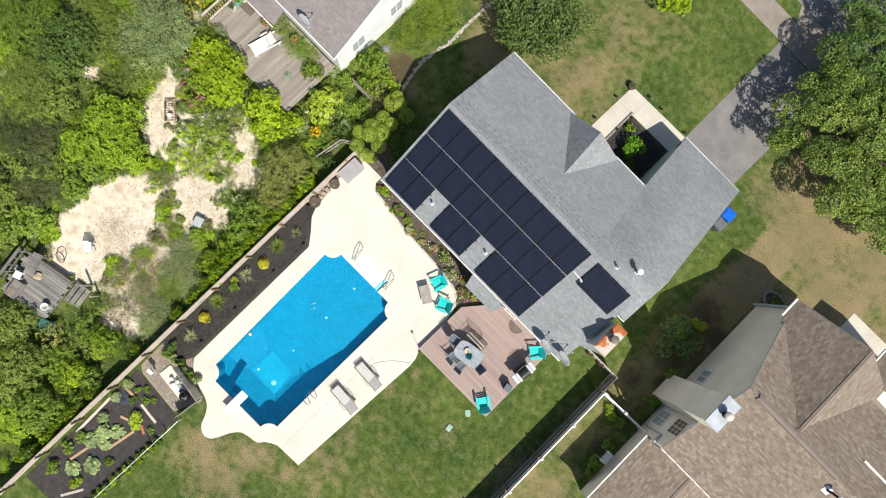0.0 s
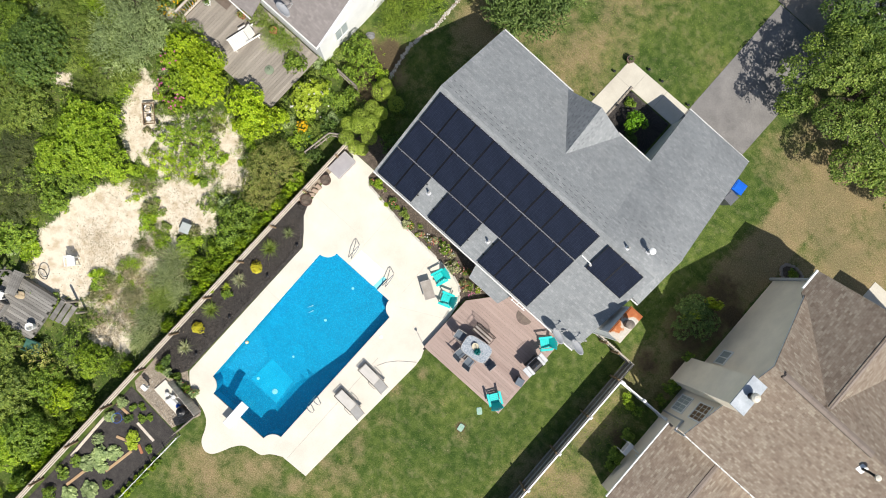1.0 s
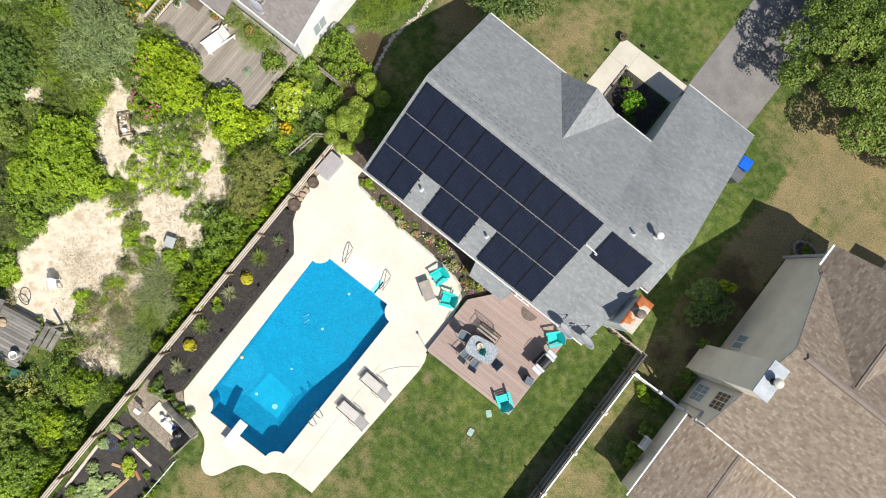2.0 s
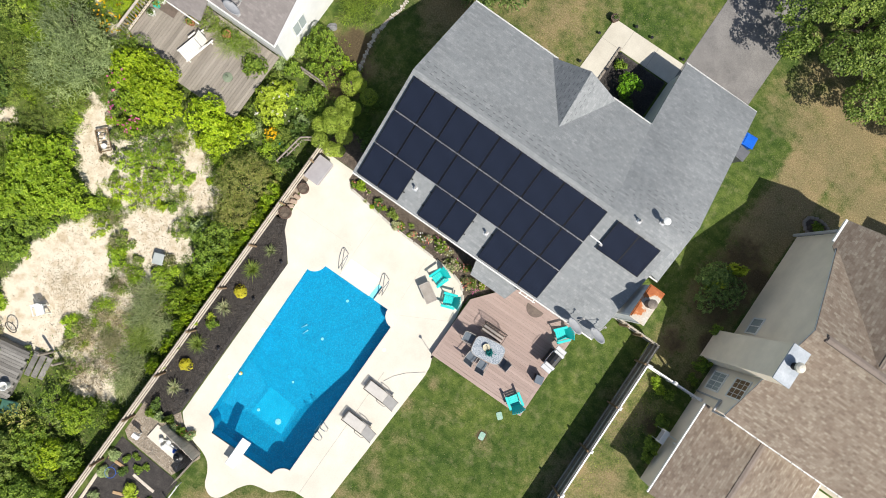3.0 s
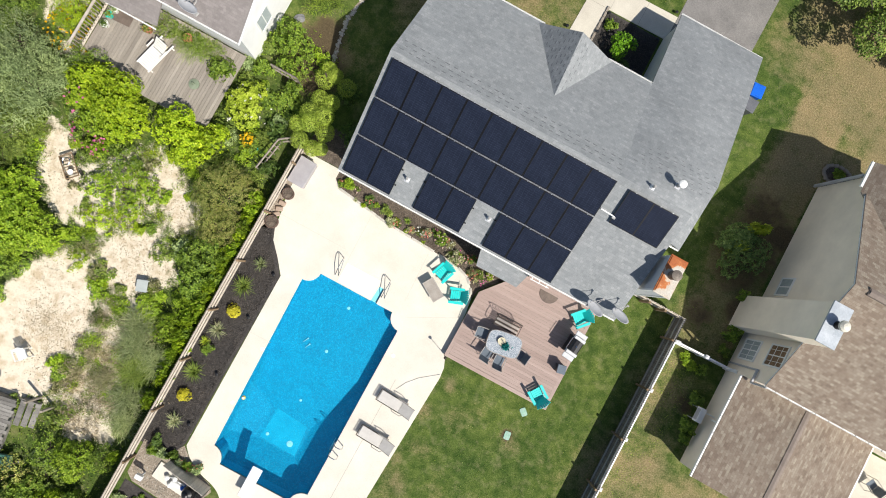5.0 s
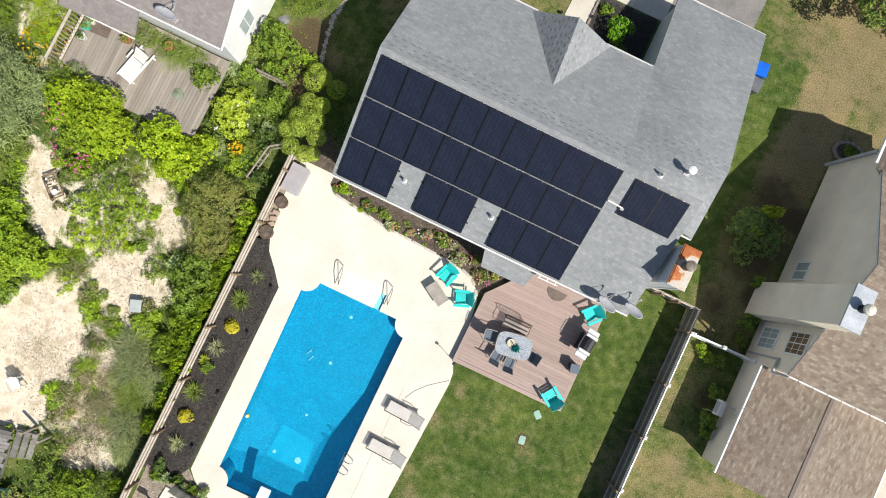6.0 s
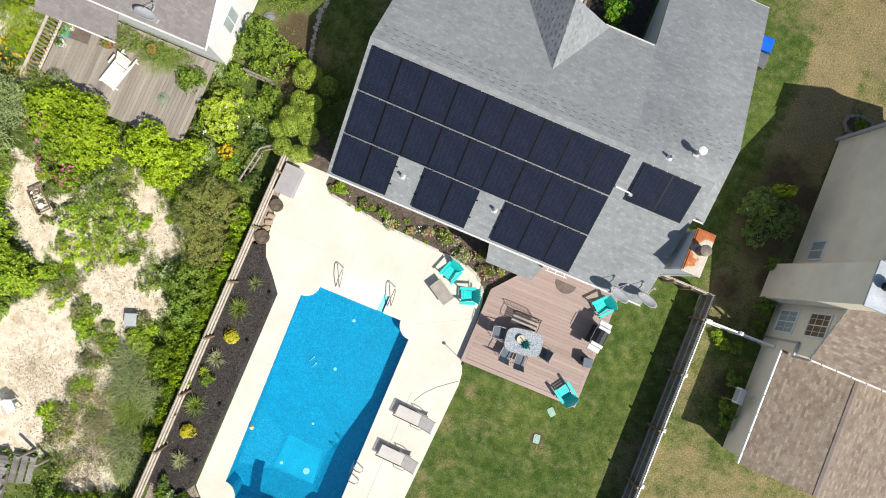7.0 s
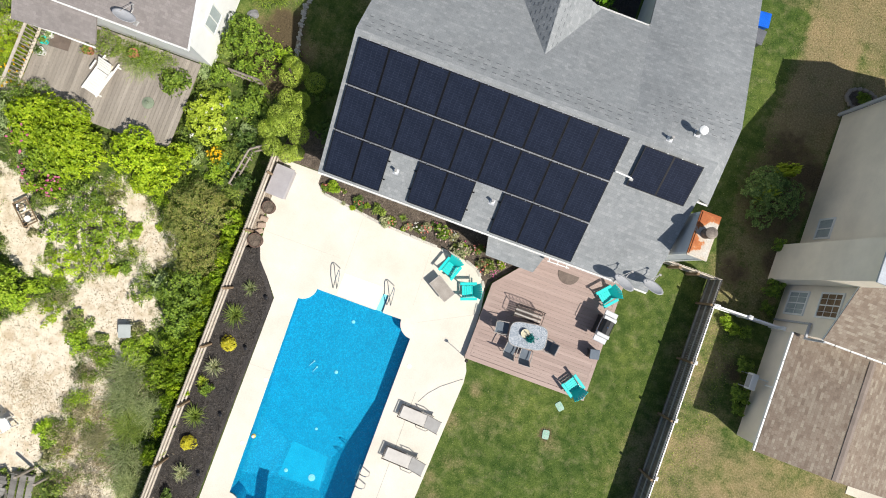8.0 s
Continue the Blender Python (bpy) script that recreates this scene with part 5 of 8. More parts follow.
# boxed chimney on the gable
nc = thing("chimney_chase", "beige boxed chimney chase with a metal cap", "chimney")
part("chase", box(18.42, 19.08, -1.82, -0.27, 0.0, 6.05), SIDING_GREY, nc, "beige siding")
part("cap", box(18.37, 19.17, -1.86, -0.22, 6.05, 6.12, bevel=0.01), mat("streaked_metal_cap", (0.30, 0.335, 0.37), (0.46, 0.49, 0.52), 1.6, 20, 0.45, 0.1, metal=0.2, grain=0.15), nc, "streaked grey metal cap")
fl = part("flue", lathe([(0.15, 0), (0.15, 0.26), (0.13, 0.3)]), DARK_METAL, nc, "dark round flue")
fl.location = (18.85, -1.0, 6.12)
fd = part("flue_cap", lathe([(0.08, 0.3), (0.21, 0.33), (0.2, 0.42), (0.12, 0.49), (0.03, 0.51)]), mat("cream_metal", (0.62, 0.58, 0.48), (0.72, 0.68, 0.58), 4, 30, 0.4, 0.05), nc, "cream domed flue cap")
fd.location = fl.location
# single-storey wing
nw = thing("neighbour_wing", "low single-storey wing with a brown shingle roof", "house")
part("roof", roof_plane([(18.84, -8.62, 2.2), (18.84, -3.81, 2.2), (21.68, -3.81, 2.75), (21.68, -8.62, 2.75)], uvdir=(0, 1, 0)), SHINGLE_BROWN, nw)
part("roof", roof_plane([(21.68, -8.62, 2.75), (21.68, -3.81, 2.75), (25.5, -3.81, 1.9), (25.5, -8.62, 1.9)], uvdir=(0, 1, 0)), SHINGLE_BROWN, nw)
ridge_caps(nw, (21.72, -8.6, 2.785), (21.72, -3.9, 2.785), 0.13, 0.03)
wall_slab([(19.28, -8.25, 0), (19.28, -3.804, 0), (19.28, -3.804, 2.28), (19.28, -8.25, 2.28)], -0.2, SIDING_GREY, "wall", nw, "beige lap siding")
wall_slab([(19.28, -8.45, 0), (24.5, -8.45, 0), (24.5, -8.45, 2.1), (21.68, -8.45, 2.65), (19.28, -8.45, 2.28)], 0.2, SIDING_GREY, "wall", nw)
q = part("gutter", box(-0.065, 0.0, 0, 4.8, -0.1, 0.0), WHITE, nw, "white metal gutter")
q.location = (18.835, -8.62, 2.19)
for k in np.arange(0.5, 4.4, 0.78):
    q = part("gutter_clip", box(-0.07, 0.01, 0, 0.022, -0.01, 0.01), DARK_METAL, nw)
    q.location = (18.835, -8.62 + k, 2.195)
part("pipe", tube([(19.22, -6.1, 0.9), (19.0, -6.1, 1.5), (18.9, -6.1, 2.08)], 0.035), WHITE, nw)
ac = thing("wall_unit", "white air conditioning unit on legs beside the wing", "air conditioner", at=(18.72, -6.15, 0.55))
part("case", box(-0.13, 0.13, -0.34, 0.34, 0.0, 0.4, bevel=0.02), WHITE, ac)
part("grille", box(-0.145, -0.131, -0.26, 0.26, 0.06, 0.36), BOARD_GREY, ac)
for k in (-0.3, 0.26):
    for j in (-0.11, 0.07):
        part("leg", box(j, j + 0.04, k, k + 0.04, -0.55, 0.0), BOARD_GREY, ac)
part("hose", tube([(0.13, 0.2, 0.2), (0.35, 0.22, 0.3), (0.56, 0.22, 0.35)], 0.03), WHITE, ac)
part("gutter", box(25.5, 25.56, -8.62, -3.83, 1.82, 1.9), WHITE, nw, "white metal gutter")
# roof vent and ridge ornament on the brown roof
VX, VY = 25.2, 0.1
rv = thing("vent_pipe", "dark bent pipe vent with a pale cap on the brown roof", "vent", at=(VX, VY, NZ - NS * (NR - VY)))
part("flashing", box(-0.2, 0.16, -0.2, 0.2, 0.0, 0.02, m=Matrix.Rotation(math.atan(NS), 4, 'X')), WHITE, rv, "white flashing plate")
part("pipe", tube([(0, 0, 0), (0.02, 0, 0.4), (0.25, 0.0, 0.62)], 0.06), DARK_METAL, rv)
part("hood", lathe([(0.05, 0.0), (0.14, 0.02), (0.14, 0.1), (0.05, 0.14)], 16), fd.data.materials[0], rv, "pale cap").location = (0.28, 0.0, 0.58)
part("gutter", box(25.9, 28.2, 2.46, 2.56, NZ - NS * 1.75, NZ - NS * 1.6), WHITE, nh, "white metal gutter")
# porch wing at the front
pw = thing("neighbour_porch", "front porch wing with a brown shingle roof", "porch")
part("roof", roof_plane([(24.2, 8.0, 3.3), (24.2, 6.2, 3.3), (26.4, 6.2, 4.25), (26.4, 8.0, 4.25)], uvdir=(0, 1, 0)), SHINGLE_BROWN, pw)
part("roof", roof_plane([(26.4, 8.0, 4.25), (26.4, 6.2, 4.25), (28.6, 6.2, 3.3), (28.6, 8.0, 3.3)], uvdir=(0, 1, 0)), SHINGLE_BROWN, pw)
part("wall", box(24.45, 28.3, 5.96, 7.7, 0.02, 3.25), SIDING_GREY, pw)
part("gutter", box(24.12, 24.195, 6.2, 8.0, 3.2, 3.3), WHITE, pw, "white metal gutter")

# ---- neighbouring house with the dusty roof ----
lh = thing("cottage", "white-walled cottage with a dusty brown shingle roof", "house")
part("roof", roof_plane([(-20, -1.86, 2.95), (-6.3, -1.86, 2.95), (-6.3, 2.6, 4.9), (-20, 2.6, 4.9)]), SHINGLE_DUST, lh)
part("roof", roof_plane([(-6.3, 7.0, 2.95), (-20, 7.0, 2.95), (-20, 2.6, 4.9), (-6.3, 2.6, 4.9)]), SHINGLE_DUST, lh)
part("porch_roof", roof_plane([(-13.2, -2.95, 2.2), (-9.95, -2.75, 2.2), (-9.95, -1.8, 2.75), (-13.2, -1.8, 2.75)], 0.07), SHINGLE_DUST, lh)
wall_slab([(-6.5, -1.4, 0), (-6.5, 6.8, 0), (-6.5, 6.8, 2.95), (-6.5, 2.6, 4.75), (-6.5, -1.4, 3.0)], 0.2, SIDING_WHITE, "wall", lh, "white siding")
wall_slab([(-20, -1.6, 0), (-6.5, -1.6, 0), (-6.5, -1.6, 2.9), (-20, -1.6, 2.9)], 0.2, SIDING_WHITE, "wall", lh, "white siding")
gutter(-20, -6.3, -1.864, 2.94, lh, -1)
gutter(-13.2, -9.95, -2.84, 2.19, lh, -1)
part("rake_trim", tube([(-6.27, -1.9, 2.92), (-6.27, 2.6, 4.87), (-6.27, 7.0, 2.92)], 0.04, 6), WHITE, lh)
window_on_wall(lh, (-6.5, -0.6, 1.0), (0, 1, 0), 0.95, 1.15, (1, 0, 0), 2, 0, CURTAIN)
window_on_wall(lh, (-6.5, 2.2, 1.0), (0, 1, 0), 0.95, 1.15, (1, 0, 0), 2, 0, CURTAIN)
satellite_dish(-8.3, -1.66, 3.06, 75, "grey satellite dish on the cottage eave")
OLDWOOD = mat("silvered_deck_wood", (0.25, 0.22, 0.185), (0.40, 0.355, 0.30), 0.5, 25, 0.9, 0.4, grain=0.35, rnd=0.10, stretch=(4, 0.5, 1))
cd = thing("cottage_deck", "silver-grey weathered timber deck behind the cottage", "deck")
part("frame", boxes([(-13.2, -7.0, -2.6, -2.5, 0, 0.34), (-13.2, -13.1, -4.9, -1.8, 0, 0.34), (-7.1, -7.0, -4.4, -1.8, 0, 0.34)]), OLDWOOD, cd)
x = -13.3
while x < -6.95:
    lo = -5.5 + 0.35 * max(0, abs(x + 9.4) - 2.0)
    part("board", box(x, x + 0.138, lo, -1.72, 0.36, 0.4), OLDWOOD, cd)
    x += 0.147
rail = thing("deck_railing", "grey wooden railing at the end of the deck", "railing", at=(-13.35, -5.0, 0.4))
for k in np.arange(0, 2.5, 0.16):
    part("baluster", box(-0.02, 0.02, k, k + 0.04, 0.05, 0.85), OLDWOOD, rail)
for z in (0.05, 0.85):
    part("rail", box(-0.05, 0.05, -0.05, 2.5, z, z + 0.05), PALE_WOOD, rail)

# ---- plants ----
BARK = mat("bark", (0.06, 0.045, 0.032), (0.13, 0.10, 0.075), 3, 25, 0.9, 0.8, grain=0.4)
LEAF = {
    "bright": leaf_mat("bright_leaf", (0.18, 0.30, 0.008), (0.315, 0.455, 0.014), (0.50, 0.61, 0.04)),
    "leafy": leaf_mat("leafy_leaf", (0.145, 0.255, 0.012), (0.255, 0.395, 0.02), (0.42, 0.54, 0.055)),
    "mid": leaf_mat("mid_leaf", (0.098, 0.172, 0.022), (0.182, 0.292, 0.034), (0.325, 0.44, 0.06)),
    "dark": leaf_mat("dark_leaf", (0.055, 0.105, 0.022), (0.10, 0.175, 0.034), (0.185, 0.265, 0.055)),
    "grey": leaf_mat("grey_leaf", (0.20, 0.275, 0.11), (0.32, 0.41, 0.175), (0.46, 0.55, 0.27)),
    "olive": leaf_mat("olive_leaf", (0.10, 0.16, 0.03), (0.19, 0.27, 0.045), (0.32, 0.385, 0.085)),
    "russet": leaf_mat("russet_leaf", (0.20, 0.255, 0.055), (0.34, 0.39, 0.09), (0.52, 0.46, 0.16)),
    "yellow": leaf_mat("golden_leaf", (0.58, 0.52, 0.02), (0.72, 0.66, 0.04), (0.82, 0.76, 0.10), 0.04),
    "lime": leaf_mat("lime_leaf", (0.280, 0.385, 0.026), (0.420, 0.525, 0.044), (0.560, 0.665, 0.088)),
    "pom": leaf_mat("clipped_leaf", (0.27, 0.38, 0.045), (0.43, 0.56, 0.075), (0.60, 0.70, 0.13), 0.08),
    "litter": leaf_mat("dry_litter", (0.25, 0.20, 0.125), (0.43, 0.36, 0.25), (0.60, 0.53, 0.40), 0.05),
    "spruce": leaf_mat("spruce_needle", (0.072, 0.13, 0.035), (0.135, 0.215, 0.055), (0.25, 0.335, 0.105)),
    "dusk": leaf_mat("twiggy_leaf", (0.062, 0.088, 0.028), (0.12, 0.15, 0.046), (0.21, 0.235, 0.085)),
    "maple": leaf_mat("maple_leaf", (0.085, 0.15, 0.02), (0.165, 0.255, 0.036), (0.36, 0.455, 0.10)),
    "fresh": leaf_mat("fresh_leaf", (0.10, 0.25, 0.012), (0.17, 0.38, 0.018), (0.28, 0.50, 0.04)),
    "juniper": leaf_mat("juniper_leaf", (0.12, 0.20, 0.02), (0.20, 0.305, 0.03), (0.33, 0.42, 0.06)),
    "sedge": leaf_mat("sedge_blade", (0.14, 0.19, 0.065), (0.265, 0.325, 0.13), (0.49, 0.525, 0.28)),
    "cream": leaf_mat("variegated_blade", (0.13, 0.19, 0.06), (0.42, 0.44, 0.24), (0.62, 0.60, 0.40)),
    "straw": leaf_mat("straw_blade", (0.20, 0.21, 0.09), (0.36, 0.35, 0.17), (0.5, 0.47, 0.27)),
    "chip": leaf_mat("bark_chip", (0.032, 0.028, 0.027), (0.06, 0.053, 0.049), (0.125, 0.11, 0.098), 0.02),
    "bark": leaf_mat("brown_bark_chip", (0.065, 0.052, 0.04), (0.13, 0.105, 0.082), (0.23, 0.19, 0.155), 0.02),
    "pebble": leaf_mat("mixed_pebble", (0.17, 0.145, 0.12), (0.40, 0.345, 0.285), (0.64, 0.60, 0.54), 0.02),
    "pink": leaf_mat("pink_petal", (0.55, 0.10, 0.28), (0.65, 0.16, 0.36), (0.72, 0.30, 0.45), 0.05),
    "pale_pink": leaf_mat("pale_petal", (0.62, 0.38, 0.36), (0.72, 0.50, 0.46), (0.80, 0.64, 0.58), 0.05),
    "red": leaf_mat("coral_petal", (0.66, 0.14, 0.11), (0.74, 0.24, 0.18), (0.82, 0.42, 0.34), 0.05),
    "orange": leaf_mat("orange_petal", (0.82, 0.44, 0.005), (0.88, 0.56, 0.01), (0.92, 0.66, 0.02), 0.05),
    "white": leaf_mat("white_petal", (0.7, 0.7, 0.66), (0.8, 0.8, 0.76), (0.85, 0.85, 0.8), 0.05),
}
rng = np.random.default_rng(7)


def unit(v):
    return v / (np.linalg.norm(v, axis=1, keepdims=True) + 1e-9)


def leaf_mesh(name, c, nrm, size, material, slim=0.5, thin=False, axis=None):
    """Small folded leaves, one island each, at centres c facing nrm, along axis where it is given."""
    n = len(c)
    if axis is None:
        t = unit(np.cross(nrm, unit(rng.normal(size=(n, 3)))))
    else:
        t = unit(axis - nrm * np.sum(axis * nrm, 1, keepdims=True))
    b = np.cross(nrm, t)
    s = size[:, None]
    v = np.empty((n, 4, 3))
    v[:, 0], v[:, 2] = c - t * s, c + t * s
    v[:, 1], v[:, 3] = c + b * s * slim + nrm * s * 0.18, c - b * s * slim + nrm * s * 0.18
    if thin:
        v = v[np.arange(n) % 4 > 0]
        n = len(v)
    me = bpy.data.meshes.new(name)
    me.vertices.add(4 * n)
    me.vertices.foreach_set("co", v.reshape(-1).astype(np.float32))
    me.loops.add(4 * n)
    me.loops.foreach_set("vertex_index", np.arange(4 * n, dtype=np.int32))
    me.polygons.add(n)
    me.polygons.foreach_set("loop_start", np.arange(0, 4 * n, 4, dtype=np.int32))
    me.materials.append(material)
    me.update(calc_edges=True)
    return me


def crown_mesh(R, H, lobes, gap, per, leaf, reach, slim, tone, low=0.12, lift=0.0, plume=False, lobe=(0.28, 0.44), fill=0.4, open_=0.0):
    """A crown of sprays: lobes of foliage under a dome, each covered with rosettes (or plumes) of leaves, dark creases between them.
    gap: how far rosettes stand apart; reach: how long each is; open_: the share of rosettes left out."""
    a, q = rng.uniform(0, 2 * np.pi, lobes), np.sqrt((np.arange(lobes) + 0.5) / lobes)
    lr = R * rng.uniform(*lobe, lobes)
    flat = min(1.0, H / R)
    rad = np.maximum(R * rng.uniform(0.86, 1.1, lobes) - lr, 0.1 * R) * q
    dome = np.sqrt(np.maximum(0.0, 1 - (rad / R) ** 2))
    cen = np.stack([rad * np.cos(a), rad * np.sin(a), lift + H * low + np.maximum(0.0, H * (1 - low) - lr * flat) * dome * rng.uniform(0.82, 1.0, lobes)], 1)
    P, E = [], []
    for i in range(lobes):
        m = max(8, int(2 * np.pi * lr[i] ** 2 / gap ** 2))
        e = rng.normal(size=(m, 3))
        e[:, 2] = np.abs(e[:, 2]) - 0.25
        e = unit(e)
        P.append(cen[i] + e * lr[i] * rng.uniform(0.86, 1.08, (m, 1)) * np.array([1, 1, flat]))
        E.append(e)
    p, e = np.concatenate(P), np.concatenate(E)
    d = np.linalg.norm((p[:, None] - cen[None]) / np.array([1, 1, flat]), axis=2) / lr[None]
    keep = ((d < 0.84).sum(1) == 0) & (p[:, 2] > 0.04) & (rng.uniform(size=len(p)) > open_)
    p, e = p[keep], unit(e[keep] + np.array([0, 0, 0.3]))
    n = len(p)
    t1 = unit(np.cross(e, unit(rng.normal(size=(n, 3)))))
    t2 = np.cross(e, t1)
    c, nr, ax, sz = [], [], [], []
    main = unit(e * 0.8 + rng.normal(size=(n, 3)) * 0.5)
    for k in range(per):
        th = 2 * np.pi * (k + rng.uniform(-0.3, 0.3, n)) / per
        d = t1 * np.cos(th)[:, None] + t2 * np.sin(th)[:, None]
        if plume:
            x = unit(main + d * 0.7)
            c.append(p + main * (reach * (k + rng.uniform(0, 1, n)) / per)[:, None])
        else:
            x = unit(d + e * rng.uniform(0.0, 0.75, (n, 1)))
            c.append(p + x * (reach * rng.uniform(0.35, 1.0, n))[:, None])
        ax.append(x)
        nr.append(unit(e - x * np.sum(x * e, 1, keepdims=True) * 0.9 + rng.normal(size=(n, 3)) * 0.28 + np.array([0, 0, 0.15])))
        sz.append(leaf * rng.uniform(0.7, 1.25, n))
    m = int(fill * n * per)
    k = rng.integers(0, lobes, m)
    f = unit(rng.normal(size=(m, 3)) + np.array([0, 0, 0.4]))
    c.append(cen[k] + f * (lr[k] * rng.uniform(0.45, 0.85, m))[:, None] * np.array([1, 1, flat]))
    nr.append(unit(f + rng.normal(size=(m, 3)) * 0.5))
    ax.append(unit(rng.normal(size=(m, 3))))
    sz.append(leaf * rng.uniform(1.0, 1.5, m))
    c, nr, ax, sz = (np.concatenate(z) for z in (c, nr, ax, sz))
    ok = c[:, 2] > 0.02
    return leaf_mesh("crown", c[ok], nr[ok], sz[ok], LEAF[tone], slim, axis=ax[ok])


def dome_points(R, H, lumps, per, low=0.25, puff=0.34):
    """Leaf centres on many puffs that make up an uneven dome of radius R and height H."""
    d = unit(rng.normal(size=(lumps, 3)))
    d[:, 2] = np.abs(d[:, 2])
    rad = rng.uniform(0.45, 0.86, lumps) * rng.choice([1, 1, 1, 0.6], lumps)
    cen = d * rad[:, None] * np.array([R, R, H * (1 - low)]) + np.array([0, 0, H * low])
    lr = rng.uniform(0.6, 1.15, lumps) * puff * R
    k = rng.integers(0, lumps, lumps * per)
    e = unit(rng.normal(size=(len(k), 3)) + np.array([0, 0, 0.55]))
    p = cen[k] + e * (lr[k] * rng.uniform(0.55, 1.06, len(k)))[:, None] * np.array([1, 1, min(1.0, H / R)])
    nrm = unit(e * 0.6 + rng.normal(size=e.shape) * 0.62 + np.array([0, 0, 0.45]))
    keep = p[:, 2] > 0.03
    return p[keep], nrm[keep]


def trunk_mesh(name, h, r, limbs, R):
    bm = bmesh.new()
    add_rod(bm, (0, 0, 0), (0.02 * h, 0, h * 0.5), r, r * 0.7, 8)
    add_rod(bm, (0.02 * h, 0, h * 0.5), (0, 0.02 * h, h * 0.85), r * 0.7, r * 0.3, 7)
    for k in range(limbs):
        a = 2 * math.pi * k / limbs + 0.5
        z0 = h * (0.3 + 0.4 * k / limbs)
        mid = (R * 0.4 * math.cos(a), R * 0.4 * math.sin(a), z0 + h * 0.18)
        add_rod(bm, (0, 0, z0), mid, r * 0.45, r * 0.28, 6)
        add_rod(bm, mid, (R * 0.75 * math.cos(a + 0.25), R * 0.75 * math.sin(a + 0.25), z0 + h * 0.3), r * 0.28, r * 0.1, 5)
    return mesh_of(name, bm, BARK)


FORMS = {}
SIZES = (0.28, 0.42, 0.6, 0.85, 1.15, 1.5, 1.95, 2.5)


def blades(m, w, wide, tone, rise=0.75):
    """A tuft of arching blades, one metre in reach."""
    a, lean = rng.uniform(0, 2 * np.pi, m), rng.uniform(0.15, 1.0, m)
    base = rng.normal(size=(m, 2)) * wide
    vs, fs = [], []
    for j in range(m):
        dx, dy = math.cos(a[j]), math.sin(a[j])
        pts = [(0, 0), (0.45 * lean[j], 0.62), (0.98 * lean[j], rise - 0.3 * lean[j])]
        o = len(vs)
        for q, (rr, zz) in enumerate(pts):
            ww = w * (1, 0.8, 0.1)[q]
            for s in (-1, 1):
                vs.append((base[j, 0] + dx * rr - dy * ww * s, base[j, 1] + dy * rr + dx * ww * s, zz))
        fs += [(o, o + 1, o + 3, o + 2), (o + 2, o + 3, o + 5, o + 4)]
    me = bpy.data.meshes.new("blades")
    me.from_pydata(vs, [], fs)
    me.materials.append(LEAF[tone])
    return me


def form(kind, tone, i, r):
    """Crown and trunk of a plant, made once for each kind, tone, shape and size, with the radius at which it was made."""
    if kind in ("grass", "spiky", "squash"):
        R = 1.0
    else:
        R = min(SIZES, key=lambda q: abs(math.log(q / r))) if r < 3 else r
    key = (kind, tone, i, R)
    if key not in FORMS:
        tr = trunk_mesh("trunk", 0.7, 0.04, 5, 0.8)
        if kind == "shrub":
            me = crown_mesh(R, R * 0.95, 4 + int(8 * R), 0.165, 9, 0.052, 0.10, 0.52, tone)
        elif kind == "fine":
            me = crown_mesh(R, R * 0.9, 5 + int(9 * R), 0.125, 9, 0.034, 0.085, 0.36, tone, lobe=(0.22, 0.38))
        elif kind == "open":
            me = crown_mesh(R, R * 0.8, 6 + int(9 * R), 0.19, 9, 0.058, 0.13, 0.5, tone, low=0.05, lobe=(0.18, 0.32), fill=0.12, open_=0.36)
        elif kind == "scrub":
            me = crown_mesh(R, R * 0.6, 5 + int(8 * R), 0.17, 7, 0.042, 0.13, 0.28, tone, low=0.05, lobe=(0.2, 0.34), fill=0.1, open_=0.45)
        elif kind == "conifer":
            me = crown_mesh(R, R * 0.95, 8 + int(10 * R), 0.125, 13, 0.034, 0.24, 0.26, tone, plume=True, lobe=(0.16, 0.34), fill=0.6)
        elif kind == "spruce":
            me = crown_mesh(R, R * 0.9, 60, 0.15, 12, 0.062, 0.3, 0.34, tone, low=0.1, plume=True, lobe=(0.14, 0.27), fill=1.2)
            tr = trunk_mesh("trunk", 2.4, 0.13, 8, R * 0.8)
        elif kind == "mound":
            me = crown_mesh(R, R, 7, 0.062, 7, 0.026, 0.05, 0.4, tone, low=0.0, lobe=(0.5, 0.7))
        elif kind == "tree":
            me = crown_mesh(R, R * 0.66, 64, 0.23, 12, 0.066, 0.22, 0.55, tone, low=0.06, lift=0.95, lobe=(0.10, 0.21), fill=0.3, open_=0.08)
            tr = trunk_mesh("trunk", 4.2, 0.2, 9, R * 0.9)
        elif kind == "squash":
            p, n = dome_points(1.0, 0.5, 16, 9, puff=0.3)
            me = leaf_mesh("crown", p, unit(n + np.array([0, 0, 1.2])), rng.uniform(0.16, 0.27, len(p)), LEAF[tone], 0.85)
            tr = trunk_mesh("trunk", 0.3, 0.03, 4, 0.8)
        elif kind == "grass":
            me, tr = blades(620, 0.0095, 0.26, tone, 0.85), None
        elif kind == "spiky":
            me, tr = blades(130, 0.026, 0.07, tone, 0.9), None
        FORMS[key] = (me, tr, R)
    return FORMS[key]


